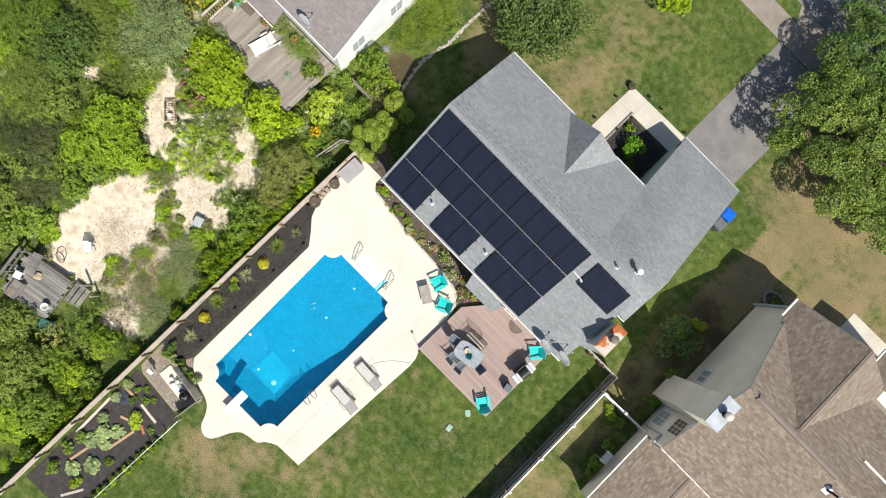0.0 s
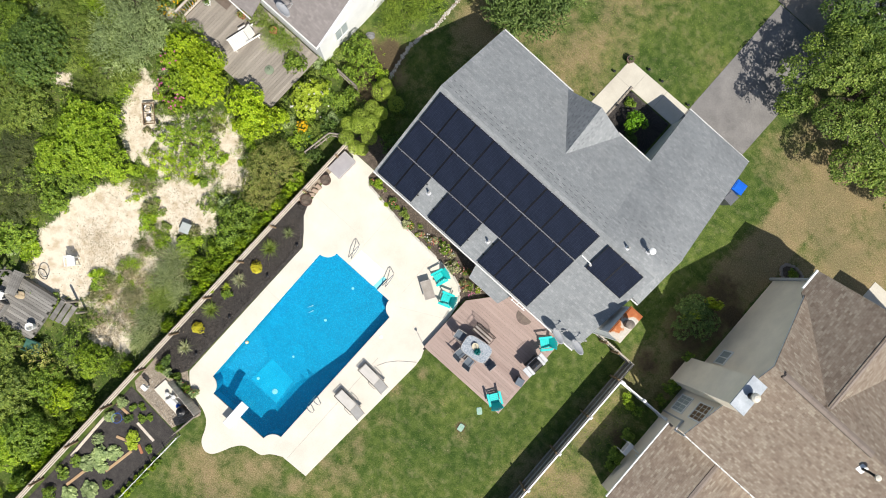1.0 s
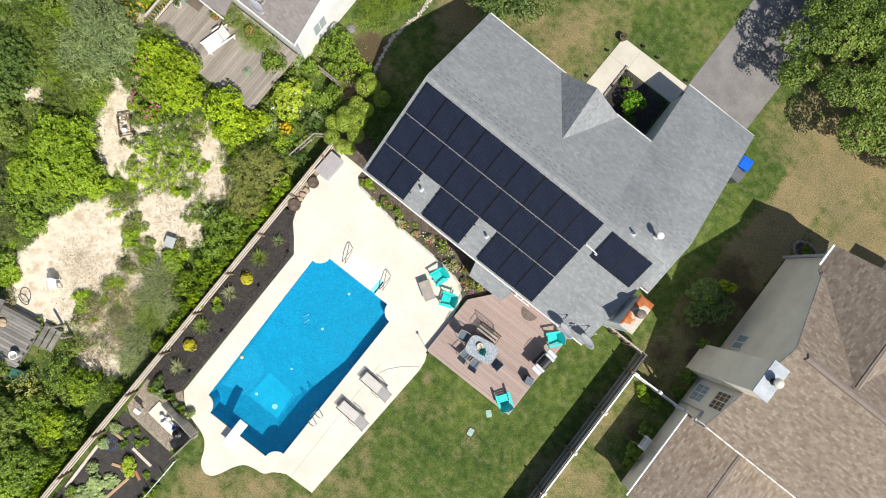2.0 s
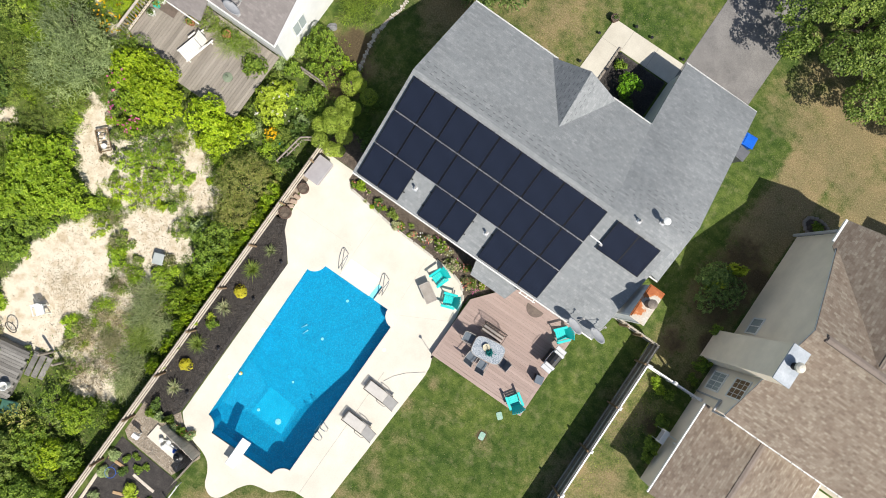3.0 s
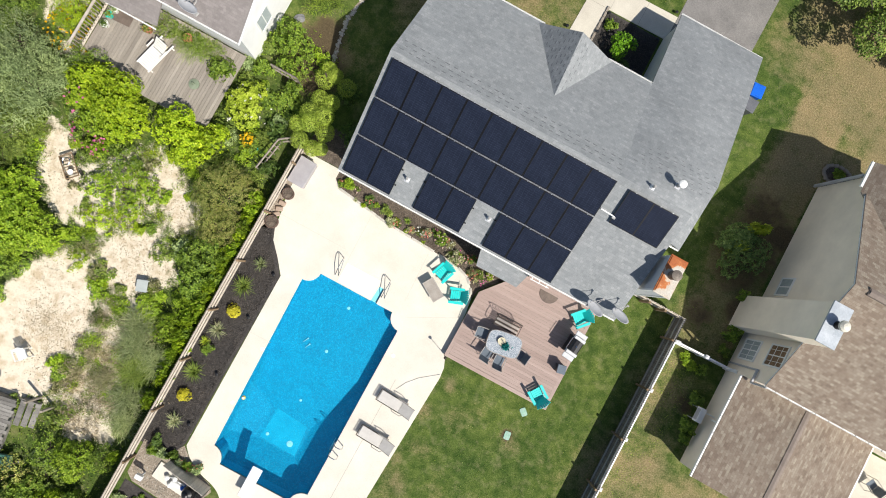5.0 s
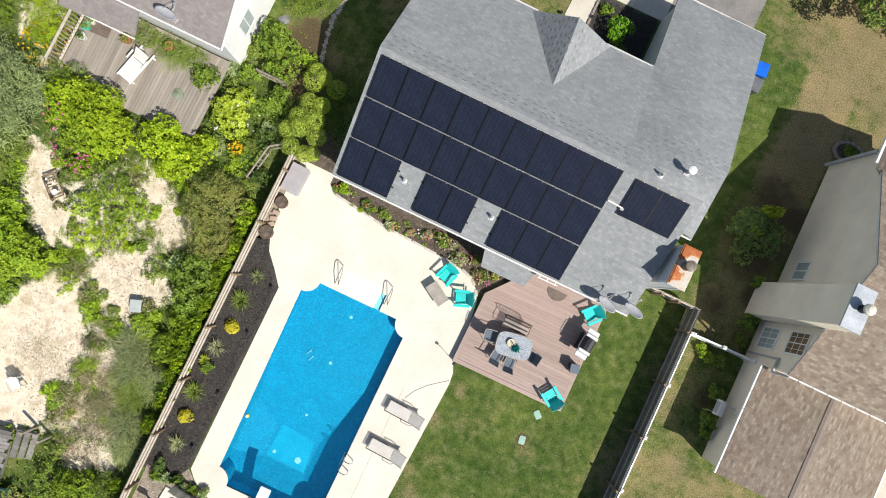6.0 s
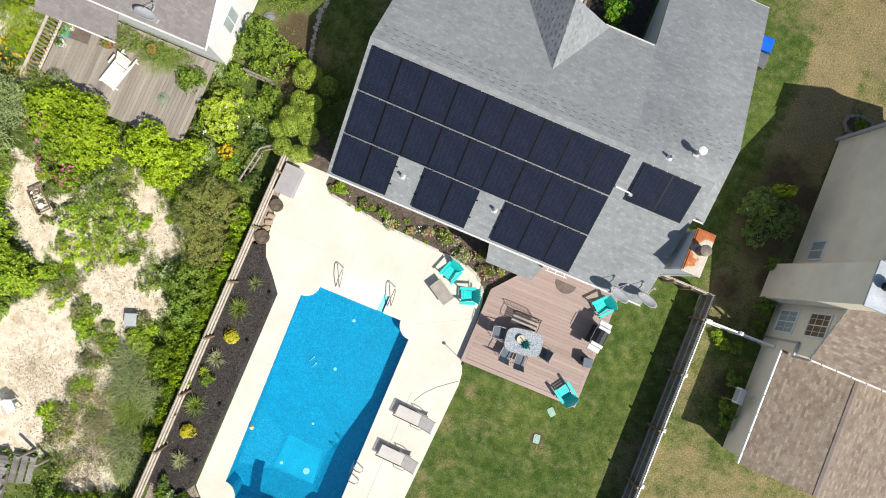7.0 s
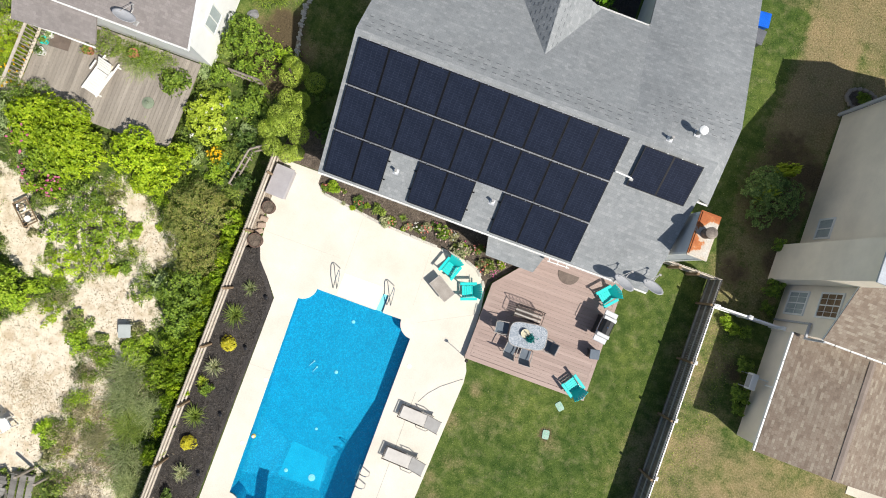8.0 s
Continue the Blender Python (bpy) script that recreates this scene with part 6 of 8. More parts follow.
NAMES = {"mound": "shrub", "shrub": "shrub", "scrub": "shrub", "open": "shrub", "squash": "squash_plant", "fine": "shrub", "tree": "tree", "spruce": "spruce_tree", "conifer": "evergreen", "grass": "ornamental_grass", "spiky": "ornamental_grass"}
WORD = {"bright": "bright yellow-green", "leafy": "broad-leaved fresh green", "mid": "leafy green", "dark": "dark green", "grey": "grey-green", "olive": "olive green", "russet": "russet-green", "yellow": "golden yellow", "lime": "lime green", "straw": "dry straw-green", "cream": "cream-variegated", "sedge": "grey-green", "maple": "deep green", "spruce": "soft blue-green", "dusk": "brownish olive", "fresh": "fresh green", "juniper": "spreading yellow-green"}


def plant(kind, tone, x, y, r, h=None, z=0.0, label="", group="", shape=0):
    name = NAMES[kind]
    ob = thing(name, label or f"{WORD[tone]} {name.replace('_', ' ')} growing in open ground", "tree" if kind in ("tree", "spruce") else "grass" if kind in ("grass", "spiky") else "shrub", group, at=(x, y, z), rz=rng.uniform(0, 360))
    me, tr, R = form(kind, tone, shape, r)
    c = new("crown" if kind not in ("grass", "spiky") else "blades", me)
    c.parent = ob
    c.scale = (r / R, r / R, (h or r) / R)
    if tr:
        t = new("trunk", tr)
        t.parent = ob
        t.scale = (1, 1, (h or r) / R) if kind in ("tree", "spruce") else (r, r, h or r)
    return ob


def blossoms(ob, tone, r, h, n, size):
    d = unit(rng.normal(size=(n, 3)) + np.array([0, 0, 0.6]))
    p = d * np.array([r, r, h * 0.8]) * rng.uniform(0.75, 1.0, (n, 1)) + np.array([0, 0, h * 0.25])
    q = np.repeat(p, 5, 0) + rng.normal(size=(n * 5, 3)) * size * 0.5
    me = leaf_mesh("blossom", q, unit(rng.normal(size=q.shape) + np.array([0, 0, 1.5])), np.full(len(q), size), LEAF[tone], 0.8)
    b = new("blossom", me)
    b.parent = ob
    return b


def thicket(name, items, label, category):
    """Many plants nobody could count, joined into one mesh for each tone."""
    by_tone = {}
    for kind, tone, x, y, r, h, shape in items:
        me, tr, R = form(kind, tone, shape, r)
        v = np.empty(3 * len(me.vertices), np.float32)
        me.vertices.foreach_get("co", v)
        v = v.reshape(-1, 3)
        a = rng.uniform(0, 2 * np.pi)
        c, q = math.cos(a), math.sin(a)
        by_tone.setdefault(tone, []).append(np.stack([(v[:, 0] * c - v[:, 1] * q) * r / R + x, (v[:, 0] * q + v[:, 1] * c) * r / R + y, v[:, 2] * h / R], 1))
    for tone, vs in by_tone.items():
        v = np.concatenate(vs)
        n = len(v) // 4
        me = bpy.data.meshes.new(name)
        me.vertices.add(4 * n)
        me.vertices.foreach_set("co", v.reshape(-1).astype(np.float32))
        me.loops.add(4 * n)
        me.loops.foreach_set("vertex_index", np.arange(4 * n, dtype=np.int32))
        me.polygons.add(n)
        me.polygons.foreach_set("loop_start", np.arange(0, 4 * n, 4, dtype=np.int32))
        me.materials.append(LEAF[tone])
        me.update(calc_edges=True)
        tagged(new(name, me), label, category, kind="stuff")


# the wild plot west of the fence
placed = []
WILD = [("conifer", "grey", -14.0, -7.4, 2.2, 2.2), ("conifer", "grey", -15.5, -6.0, 1.7, 1.9),
        ("shrub", "bright", -11.9, -5.9, 1.15, 1.9), ("shrub", "bright", -10.5, -6.0, 1.4, 2.2), ("shrub", "bright", -10.0, -6.9, 1.15, 1.7), ("shrub", "leafy", -10.9, -7.2, 1.1, 1.4),
        ("shrub", "bright", -7.45, -5.95, 1.25, 1.8), ("shrub", "bright", -6.85, -6.6, 1.0, 1.4), ("shrub", "bright", -6.25, -5.7, 0.9, 1.3),
        ("fine", "russet", -4.35, -7.7, 1.7, 1.8), ("fine", "russet", -3.95, -9.0, 1.15, 1.3),
        ("shrub", "mid", -5.3, -0.1, 1.0, 1.7), ("shrub", "mid", -5.9, -1.9, 0.55, 0.7), ("shrub", "mid", -5.0, -1.3, 0.65, 1.0),
        ("conifer", "juniper", -5.1, 3.0, 1.45, 1.0), ("conifer", "juniper", -4.75, 4.4, 1.2, 0.9), ("conifer", "juniper", -5.6, 5.2, 1.5, 1.1),
        ("shrub", "leafy", -12.1, -12.5, 1.7, 2.0), ("shrub", "leafy", -13.3, -12.3, 1.3, 1.8), ("shrub", "leafy", -10.8, -12.9, 1.15, 1.6), ("shrub", "leafy", -12.7, -14.3, 1.35, 1.5), ("shrub", "leafy", -12.4, -11.4, 1.0, 1.5), ("shrub", "leafy", -11.5, -13.8, 1.0, 1.3),
        ("open", "leafy", -8.6, -9.5, 1.45, 0.9), ("open", "mid", -9.3, -8.6, 1.1, 1.0), ("open", "bright", -8.0, -10.5, 1.0, 0.7), ("open", "leafy", -9.7, -10.1, 0.85, 0.7), ("open", "bright", -9.0, -11.3, 0.8, 0.6), ("open", "leafy", -7.8, -9.0, 0.8, 0.7),
        ("shrub", "mid", -4.0, -10.4, 1.1, 1.3), ("shrub", "mid", -3.8, -11.7, 0.9, 1.2), ("fine", "mid", -4.6, -11.2, 0.8, 1.0), ("shrub", "leafy", -3.75, -14.0, 0.75, 1.1), ("fine", "leafy", -3.7, -12.9, 0.75, 1.1),
        ("grass", "sedge", -5.1, -14.5, 0.95, 0.9), ("grass", "olive", -4.25, -16.3, 0.95, 0.9), ("grass", "sedge", -3.95, -17.5, 0.95, 0.8), ("grass", "sedge", -3.6, -15.5, 0.85, 0.9), ("grass", "sedge", -4.7, -15.4, 1.0, 0.9), ("grass", "sedge", -3.6, -18.5, 0.8, 0.7), ("grass", "straw", -5.3, -17.3, 0.6, 0.5),
        ("fine", "mid", -19.2, -11.8, 2.2, 2.6), ("shrub", "dark", -17.0, -11.2, 1.9, 2.5), ("fine", "olive", -17.2, -13.7, 1.8, 1.8), ("fine", "olive", -16.8, -9.5, 2.0, 1.5), ("fine", "olive", -14.0, -10.5, 1.1, 1.2), ("fine", "olive", -15.2, -8.9, 1.2, 1.2),
        ("fine", "dusk", -14.9, -15.9, 2.2, 1.5), ("fine", "dusk", -13.0, -17.5, 1.6, 1.2), ("open", "olive", -14.0, -16.8, 1.5, 1.6), ("shrub", "mid", -11.6, -16.2, 0.85, 0.9), ("shrub", "mid", -11.9, -18.9, 1.2, 1.1), ("shrub", "olive", -15.4, -13.4, 1.4, 1.5), ("open", "olive", -14.9, -11.7, 0.8, 0.7), ("shrub", "mid", -13.3, -20.6, 1.4, 1.3), ("fine", "mid", -11.4, -22.6, 1.4, 1.2),
        ("shrub", "olive", -8.4, -23.1, 1.4, 1.3), ("open", "russet", -6.5, -22.5, 1.0, 1.0), ("open", "mid", -5.8, -20.9, 1.0, 1.0), ("shrub", "leafy", -4.6, -20.7, 1.0, 1.2), ("fine", "mid", -3.5, -20.2, 0.7, 1.1), ("shrub", "bright", -4.5, -23.0, 1.0, 1.2), ("shrub", "olive", -6.4, -24.4, 1.5, 1.5), ("shrub", "mid", -4.4, -25.4, 1.4, 1.5), ("shrub", "mid", -3.5, -22.4, 0.7, 1.1), ("open", "olive", -6.1, -19.6, 0.7, 0.5), ("fine", "mid", -3.5, -23.9, 0.7, 1.1), ("open", "olive", -5.3, -21.9, 0.9, 0.9),
        ("shrub", "mid", -4.2, -2.0, 0.5, 0.9), ("shrub", "mid", -7.5, -2.6, 0.7, 0.9), ("fine", "olive", -8.3, -2.15, 0.6, 0.7), ("fine", "mid", -9.2, -2.2, 0.6, 0.8), ("grass", "olive", -9.6, -2.3, 0.7, 0.7), ("grass", "mid", -8.8, -2.4, 0.7, 0.7), ("grass", "olive", -7.9, -2.5, 0.6, 0.6), ("fine", "olive", -10.7, -2.25, 0.75, 0.9), ("grass", "straw", -10.0, -2.35, 0.7, 0.6), ("grass", "sedge", -9.2, -2.5, 0.8, 0.7), ("grass", "sedge", -8.4, -2.4, 0.7, 0.6), ("shrub", "mid", -7.6, -2.9, 0.6, 0.7), ("fine", "mid", -8.4, -2.6, 0.5, 0.5), ("fine", "olive", -10.1, -2.15, 0.5, 0.7), ("shrub", "dark", -3.9, -4.0, 0.65, 0.7), ("shrub", "dark", -3.35, -5.75, 0.55, 0.8),
        ("fine", "bright", -14.5, -3.2, 1.4, 1.2), ("fine", "mid", -12.6, -5.6, 1.2, 1.3), ("fine", "bright", -15.5, -0.8, 1.6, 1.4), ("fine", "mid", -17.3, -5.0, 2.0, 1.8), ("shrub", "mid", -7.0, -0.2, 0.5, 0.8)]
for i, (k, t, x, y, r, h) in enumerate(WILD):
    plant(k, t, x, y, r, h, shape=i % 2)
    placed.append((x, y, r))
CLEAR = [(-10.3, -3.8, 3.3), (-8.8, -20.8, 2.4)]
tries, fill = 0, []
while tries < 4000 and len(placed) < 215:
    tries += 1
    x, y = rng.uniform(-27, -3.6), rng.uniform(-30, 0)
    r = rng.uniform(0.5, 1.5) if x < -12 or y < -21 else rng.uniform(0.3, 0.75)
    if sand_at([x], [y])[0] > 0.3 or any((x - a) ** 2 + (y - b) ** 2 < (c + r * 0.8) ** 2 for a, b, c in CLEAR) or x + r > -3.0 or (x + 22.1) * -18.1 + (y + 12.2) * -19.6 > 45 or (x + 22.1) * -36.6 + (y + 12.2) * 34.4 > 90 or any((x - a) ** 2 + (y - b) ** 2 < (0.43 * (c + r)) ** 2 for a, b, c in placed):
        continue
    placed.append((x, y, r))
    tone = str(rng.choice(["mid", "mid", "olive", "leafy", "leafy", "grey"]))
    fill.append((str(rng.choice(["fine", "shrub", "open"])), tone, x, y, r, r * rng.uniform(0.7, 1.1), int(rng.integers(0, 2))))
thicket("undergrowth", fill, "tangled green undergrowth of the wild plot", "undergrowth")
blossoms(plant("shrub", "leafy", -11.9, -6.9, 0.75, 1.6, label="green shrub sprinkled with pink blossom"), "pink", 0.8, 1.7, 40, 0.045)
blossoms(plant("open", "leafy", -10.6, -8.35, 0.6, 1.0, label="green shrub sprinkled with pink blossom"), "pink", 0.6, 1.05, 26, 0.045)
blossoms(plant("open", "mid", -11.4, -8.1, 0.65, 1.0, label="green shrub sprinkled with pink blossom"), "pink", 0.75, 0.95, 22, 0.04)
blossoms(plant("shrub", "lime", -5.65, -3.7, 1.15, 1.2, label="lime shrub dotted with large white flowers"), "white", 1.2, 1.15, 26, 0.045)
blossoms(plant("fine", "mid", -4.95, -5.0, 0.42, 0.7, label="low clump of orange daisies"), "orange", 0.36, 0.85, 46, 0.042)
blossoms(plant("fine", "mid", -14.4, -4.4, 1.2, 0.5, label="wide clump of orange daisies"), "orange", 1.25, 0.5, 120, 0.042)

# thin brush along the margins of the sand
grown, tries, brush = 0, 0, []
while grown < 42 and tries < 6000:
    tries += 1
    x, y = rng.uniform(-14, -4.2), rng.uniform(-20.5, -7)
    a = float(sand_at([x], [y])[0])
    if not 0.3 < a < 0.62 or (x + 8.8) ** 2 + (y + 20.8) ** 2 < 4.0:
        continue
    grown += 1
    r = rng.uniform(0.3, 0.65)
    brush.append(("scrub", ("olive", "straw", "mid", "olive", "bright")[grown % 5], x, y, r, r * 0.9, grown % 2))
for k in range(110):
    x, y, r = rng.uniform(-7.1, -4.3), rng.uniform(-19.8, -13.6), rng.uniform(0.22, 0.52)
    brush.append(("scrub", ("straw", "litter", "olive", "litter", "leafy", "straw", "litter", "olive")[k % 8], x, y, r, r * 1.1, k % 2))
for k in range(70):
    p = STRIPS[k % 3] if k % 4 else CLEARING
    i = int(rng.integers(0, len(p)))
    f = rng.uniform()
    x, y = (p[i][q] * (1 - f) + p[(i + 1) % len(p)][q] * f + rng.normal() * 0.3 for q in (0, 1))
    r = rng.uniform(0.22, 0.6)
    brush.append((("open", "scrub")[k % 2], ("leafy", "olive", "bright", "straw", "mid")[k % 5], x, y, r, r * 0.8, k % 2))
thicket("brush", brush, "thin straggling brush along the edge of the sand", "brush")

# low weeds over the wild plot
def weeds(n, x0, x1, y0, y1, tone, sizes, tall, sand_keep):
    x, y = rng.uniform(x0, x1, n), rng.uniform(y0, y1, n)
    s = sand_at(x, y)
    patch = np.array([noise.noise((a * 0.6, b * 0.6, 3.0)) for a, b in zip(x, y)])
    ok = (rng.uniform(size=n) < np.where(s > 0.5, sand_keep, 1.0)) & (patch + rng.normal(size=n) * 0.25 > -0.12)
    p = np.stack([x, y, np.abs(rng.normal(size=n)) * tall + 0.02], 1)[ok]
    me = leaf_mesh("weeds", p, unit(rng.normal(size=p.shape) * 0.6 + np.array([0, 0, 1.0])), rng.uniform(*sizes, len(p)), LEAF[tone], 0.4)
    return tagged(new("weeds", me), "low green weeds and seedlings over sandy ground", "weeds", kind="stuff")


weeds(42000, -30, -3.0, -33, 1.0, "mid", (0.03, 0.07), 0.16, 0.006)
weeds(20000, -30, -3.0, -33, 1.0, "olive", (0.02, 0.055), 0.1, 0.006)
weeds(24000, -30, -3.0, -33, 1.0, "leafy", (0.03, 0.06), 0.14, 0.012)
weeds(16000, -30, -3.0, -33, 1.0, "straw", (0.015, 0.045), 0.02, 0.012)

def litter(n, cx, cy, r, sizes):
    p = np.concatenate([rng.normal(size=(n, 2)) * r + np.array([cx, cy]), rng.uniform(0.005, 0.03, (n, 1))], 1)
    me = leaf_mesh("leaf_litter", p, unit(rng.normal(size=p.shape) * 0.4 + np.array([0, 0, 1.0])), rng.uniform(*sizes, n), LEAF["litter"], 0.35)
    return tagged(new("leaf_litter", me), "dry brown leaf litter scattered over sand", "leaf litter", kind="stuff")


litter(1800, -8.8, -16.4, 0.6, (0.015, 0.04))
litter(1500, -6.6, -12.0, 1.1, (0.015, 0.05))
litter(700, -11.4, -10.2, 0.9, (0.015, 0.05))
litter(800, -6.4, -9.0, 0.8, (0.015, 0.05))
litter(5200, -5.8, -17.0, 1.4, (0.015, 0.055))
litter(500, -9.2, -13.9, 1.0, (0.012, 0.035))
litter(600, -7.6, -17.4, 0.7, (0.012, 0.04))
litter(500, -10.3, -14.4, 0.6, (0.012, 0.04))

# coarse tufts in the mown grass
def tufts(n, x0, x1, y0, y1, tone, sizes):
    x, y = rng.uniform(x0, x1, n), rng.uniform(y0, y1, n)
    p = np.stack([x, y, rng.uniform(0.005, 0.03, n)], 1)
    me = leaf_mesh("lawn_tufts", p, unit(rng.normal(size=p.shape) * 0.8 + np.array([0, 0, 0.6])), rng.uniform(*sizes, n), LEAF[tone], 0.3)
    return tagged(new("lawn_tufts", me), "coarse tufts of mown grass", "grass", kind="stuff")


for tone, n in (("mid", 0.6), ("olive", 0.4), ("straw", 0.1)):
    tufts(int(11000 * n), 7.8, 15.8, -26, -9.4, tone, (0.014, 0.034))
    tufts(int(6000 * n), 13.5, 16.8, -9.3, 9.5, tone, (0.014, 0.034))
    tufts(int(9000 * n), -1.0, 9.4, 10.1, 17.8, tone, (0.014, 0.034))
    tufts(int(2500 * n), -0.3, 5.2, 5.3, 10.1, tone, (0.014, 0.034))
    tufts(int(3000 * n), 16.3, 18.2, -14, -4.0, tone if tone != "mid" else "leafy", (0.014, 0.034))
    tufts(int(3500 * n), 0.8, 7.6, -27, -20.8, tone, (0.014, 0.034))
for n, a in ((17000, (16.0, 23.3, 6.5, 17.0)), (7000, (23.3, 28.0, 10.1, 17.0))):
    tufts(n // 6, *a, "olive", (0.015, 0.035))
    tufts(n // 4, *a, "straw", (0.015, 0.035))

# clipped pompon evergreens at the patio end
def pompon(x, y, balls, label):
    ob = thing("pompon_evergreen", label, "shrub", at=(x, y, 0))
    part("trunk", rod((0, 0, 0), (0.05, 0.05, 1.5), 0.07, 0.04), BARK, ob)
    for bx, by, bz, r in balls:
        p = unit(rng.normal(size=(1500, 3)))
        pos = p * r * 1.18 * rng.uniform(0.8, 1.03, (1500, 1)) * np.array([1, 1, 0.8]) + np.array([bx, by, bz])
        c = new("pompon", leaf_mesh("pompon", pos, unit(p + rng.normal(size=p.shape) * 0.4), rng.uniform(0.025, 0.045, 1500), LEAF["pom"], 0.35))
        c.parent = ob
    return ob


pompon(-2.4, -2.9, [(-0.45, 1.0, 1.1, 0.33), (0.12, 1.05, 1.2, 0.32), (-0.5, 0.2, 1.3, 0.36), (0.18, 0.35, 1.45, 0.38), (-0.75, -0.45, 1.1, 0.33), (-0.2, -0.2, 1.5, 0.36), (0.5, -0.25, 1.2, 0.36), (-0.35, -1.05, 1.1, 0.34), (0.3, -1.1, 1.0, 0.32), (0.65, -0.95, 1.1, 0.28)], "pompon-clipped lime evergreen at the patio corner")
pompon(-3.1, -0.95, [(0, 0, 0.9, 0.42), (0.35, 0.25, 1.1, 0.3), (1.0, 0.05, 0.9, 0.36), (-0.1, 0.45, 0.8, 0.3)], "clipped round lime evergreen")
plant("shrub", "dark", -2.0, -0.9, 0.6, 0.9)
plant("shrub", "dark", -1.2, -2.4, 0.7, 0.8)

# street trees and shrubs on the house side
plant("tree", "maple", 15.6, 15.2, 4.6, 4.4, label="large spreading street tree in full leaf", shape=0)
plant("tree", "dark", 14.3, 20.0, 4.4, 4.0, label="large spreading street tree in full leaf", shape=1)
plant("tree", "maple", 20.4, 14.6, 3.0, 3.0, label="large spreading street tree in full leaf", shape=1)
plant("tree", "maple", 20.4, 19.6, 4.3, 4.3, label="large spreading street tree in full leaf", shape=0)
plant("spruce", "spruce", -0.75, 7.9, 2.75, 3.3, label="full rounded green spruce on the front lawn")
plant("shrub", "bright", 3.7, 14.35, 1.05, 1.9, label="young bright green tree on the front lawn")
plant("shrub", "spruce", 17.15, 1.3, 1.4, 1.6, label="rounded leafy green shrub between the houses", shape=0)
plant("shrub", "lime", 17.2, 2.4, 0.4, 1.75)
plant("shrub", "mid", 19.7, 6.85, 0.3, 0.4, z=0.03)
plant("shrub", "lime", 16.7, 1.35, 0.3, 1.5)
for x, y, r in ((18.6, -2.1, 0.5), (18.7, -3.0, 0.35), (18.3, -0.3, 0.35), (18.6, -5.6, 0.45), (18.75, -6.8, 0.5), (18.9, -7.4, 0.35), (17.2, -4.2, 0.35), (18.2, -4.3, 0.35), (17.7, -4.4, 0.3)):
    plant("shrub", "mid" if x > 18 else "leafy", x, y, r, r * 1.1)
plant("shrub", "fresh", 7.9, 7.0, 0.75, 1.1, label="bright green laceleaf shrub in the front court", shape=1)
plant("shrub", "dark", 8.35, 6.3, 0.45, 0.5)
plant("shrub", "mid", 7.0, 7.9, 0.3, 0.35)
# pool bed
for kind, tone, x, y, r, h in (("spiky", "sedge", -1.77, -9.6, 0.4, 0.4), ("spiky", "olive", -1.95, -10.85, 0.62, 0.5), ("mound", "yellow", -1.83, -12.0, 0.34, 0.4), ("spiky", "cream", -2.0, -13.05, 0.5, 0.5), ("shrub", "mid", -2.0, -13.95, 0.35, 0.4), ("spiky", "olive", -2.0, -15.15, 0.6, 0.5), ("mound", "yellow", -1.9, -16.25, 0.33, 0.38), ("spiky", "cream", -1.7, -17.4, 0.48, 0.5), ("shrub", "dark", -1.9, -18.5, 0.35, 0.4), ("spiky", "lime", -2.25, -13.75, 0.3, 0.4)):
    plant(kind, tone, x, y, r, h, z=0.02, group="pool bed plants", label=f"{WORD[tone]} {'spiky tuft' if kind == 'spiky' else 'rounded shrub'} in dark mulch")
# bark chips over the dark beds
def bark_chips(n, outline, z, label, tone="chip"):
    xs, ys = [p[0] for p in outline], [p[1] for p in outline]
    x, y = rng.uniform(min(xs), max(xs), n), rng.uniform(min(ys), max(ys), n)
    ok = inside_by(x, y, outline) > 0.03
    p = np.stack([x, y, rng.uniform(z, z + 0.02, n)], 1)[ok]
    me = leaf_mesh("bark_chips", p, unit(rng.normal(size=p.shape) * 0.35 + np.array([0, 0, 1.0])), rng.uniform(0.015, 0.045, len(p)), LEAF[tone], 0.45)
    return tagged(new("bark_chips", me), label, "bark chips", kind="stuff")


bark_chips(15000, [(-2.55, -8.1), (-2.3, -7.8), (-2.05, -7.9), (-1.9, -8.45), (-0.9, -9.8), (-0.9, -18.1), (-1.25, -18.9), (-2.55, -18.9)], 0.022, "dark bark chips over the pool bed")
bark_chips(7000, [(6.65, 5.2), (6.65, 8.4), (9.3, 8.4), (9.3, 5.2)], 0.026, "dark bark chips over the court bed")
bark_chips(7000, [(-0.7, -4.6), (-0.4, -4.85), (5.0, -5.35), (6.6, -5.6), (7.3, -5.9), (8.4, -4.7), (8.4, -4.2), (-0.7, -4.2)], 0.026, "brown bark chips over the house bed", "bark")
bark_chips(5200, [(-2.5, -18.8), (-1.2, -18.85), (-0.82, -18.3), (-0.35, -18.75), (0.3, -19.08), (0.95, -19.25), (1.15, -19.5), (0.55, -20.85), (-2.1, -20.6), (-2.42, -20.4)], 0.03, "rounded tan and grey pebbles round the pool pump", "pebble")
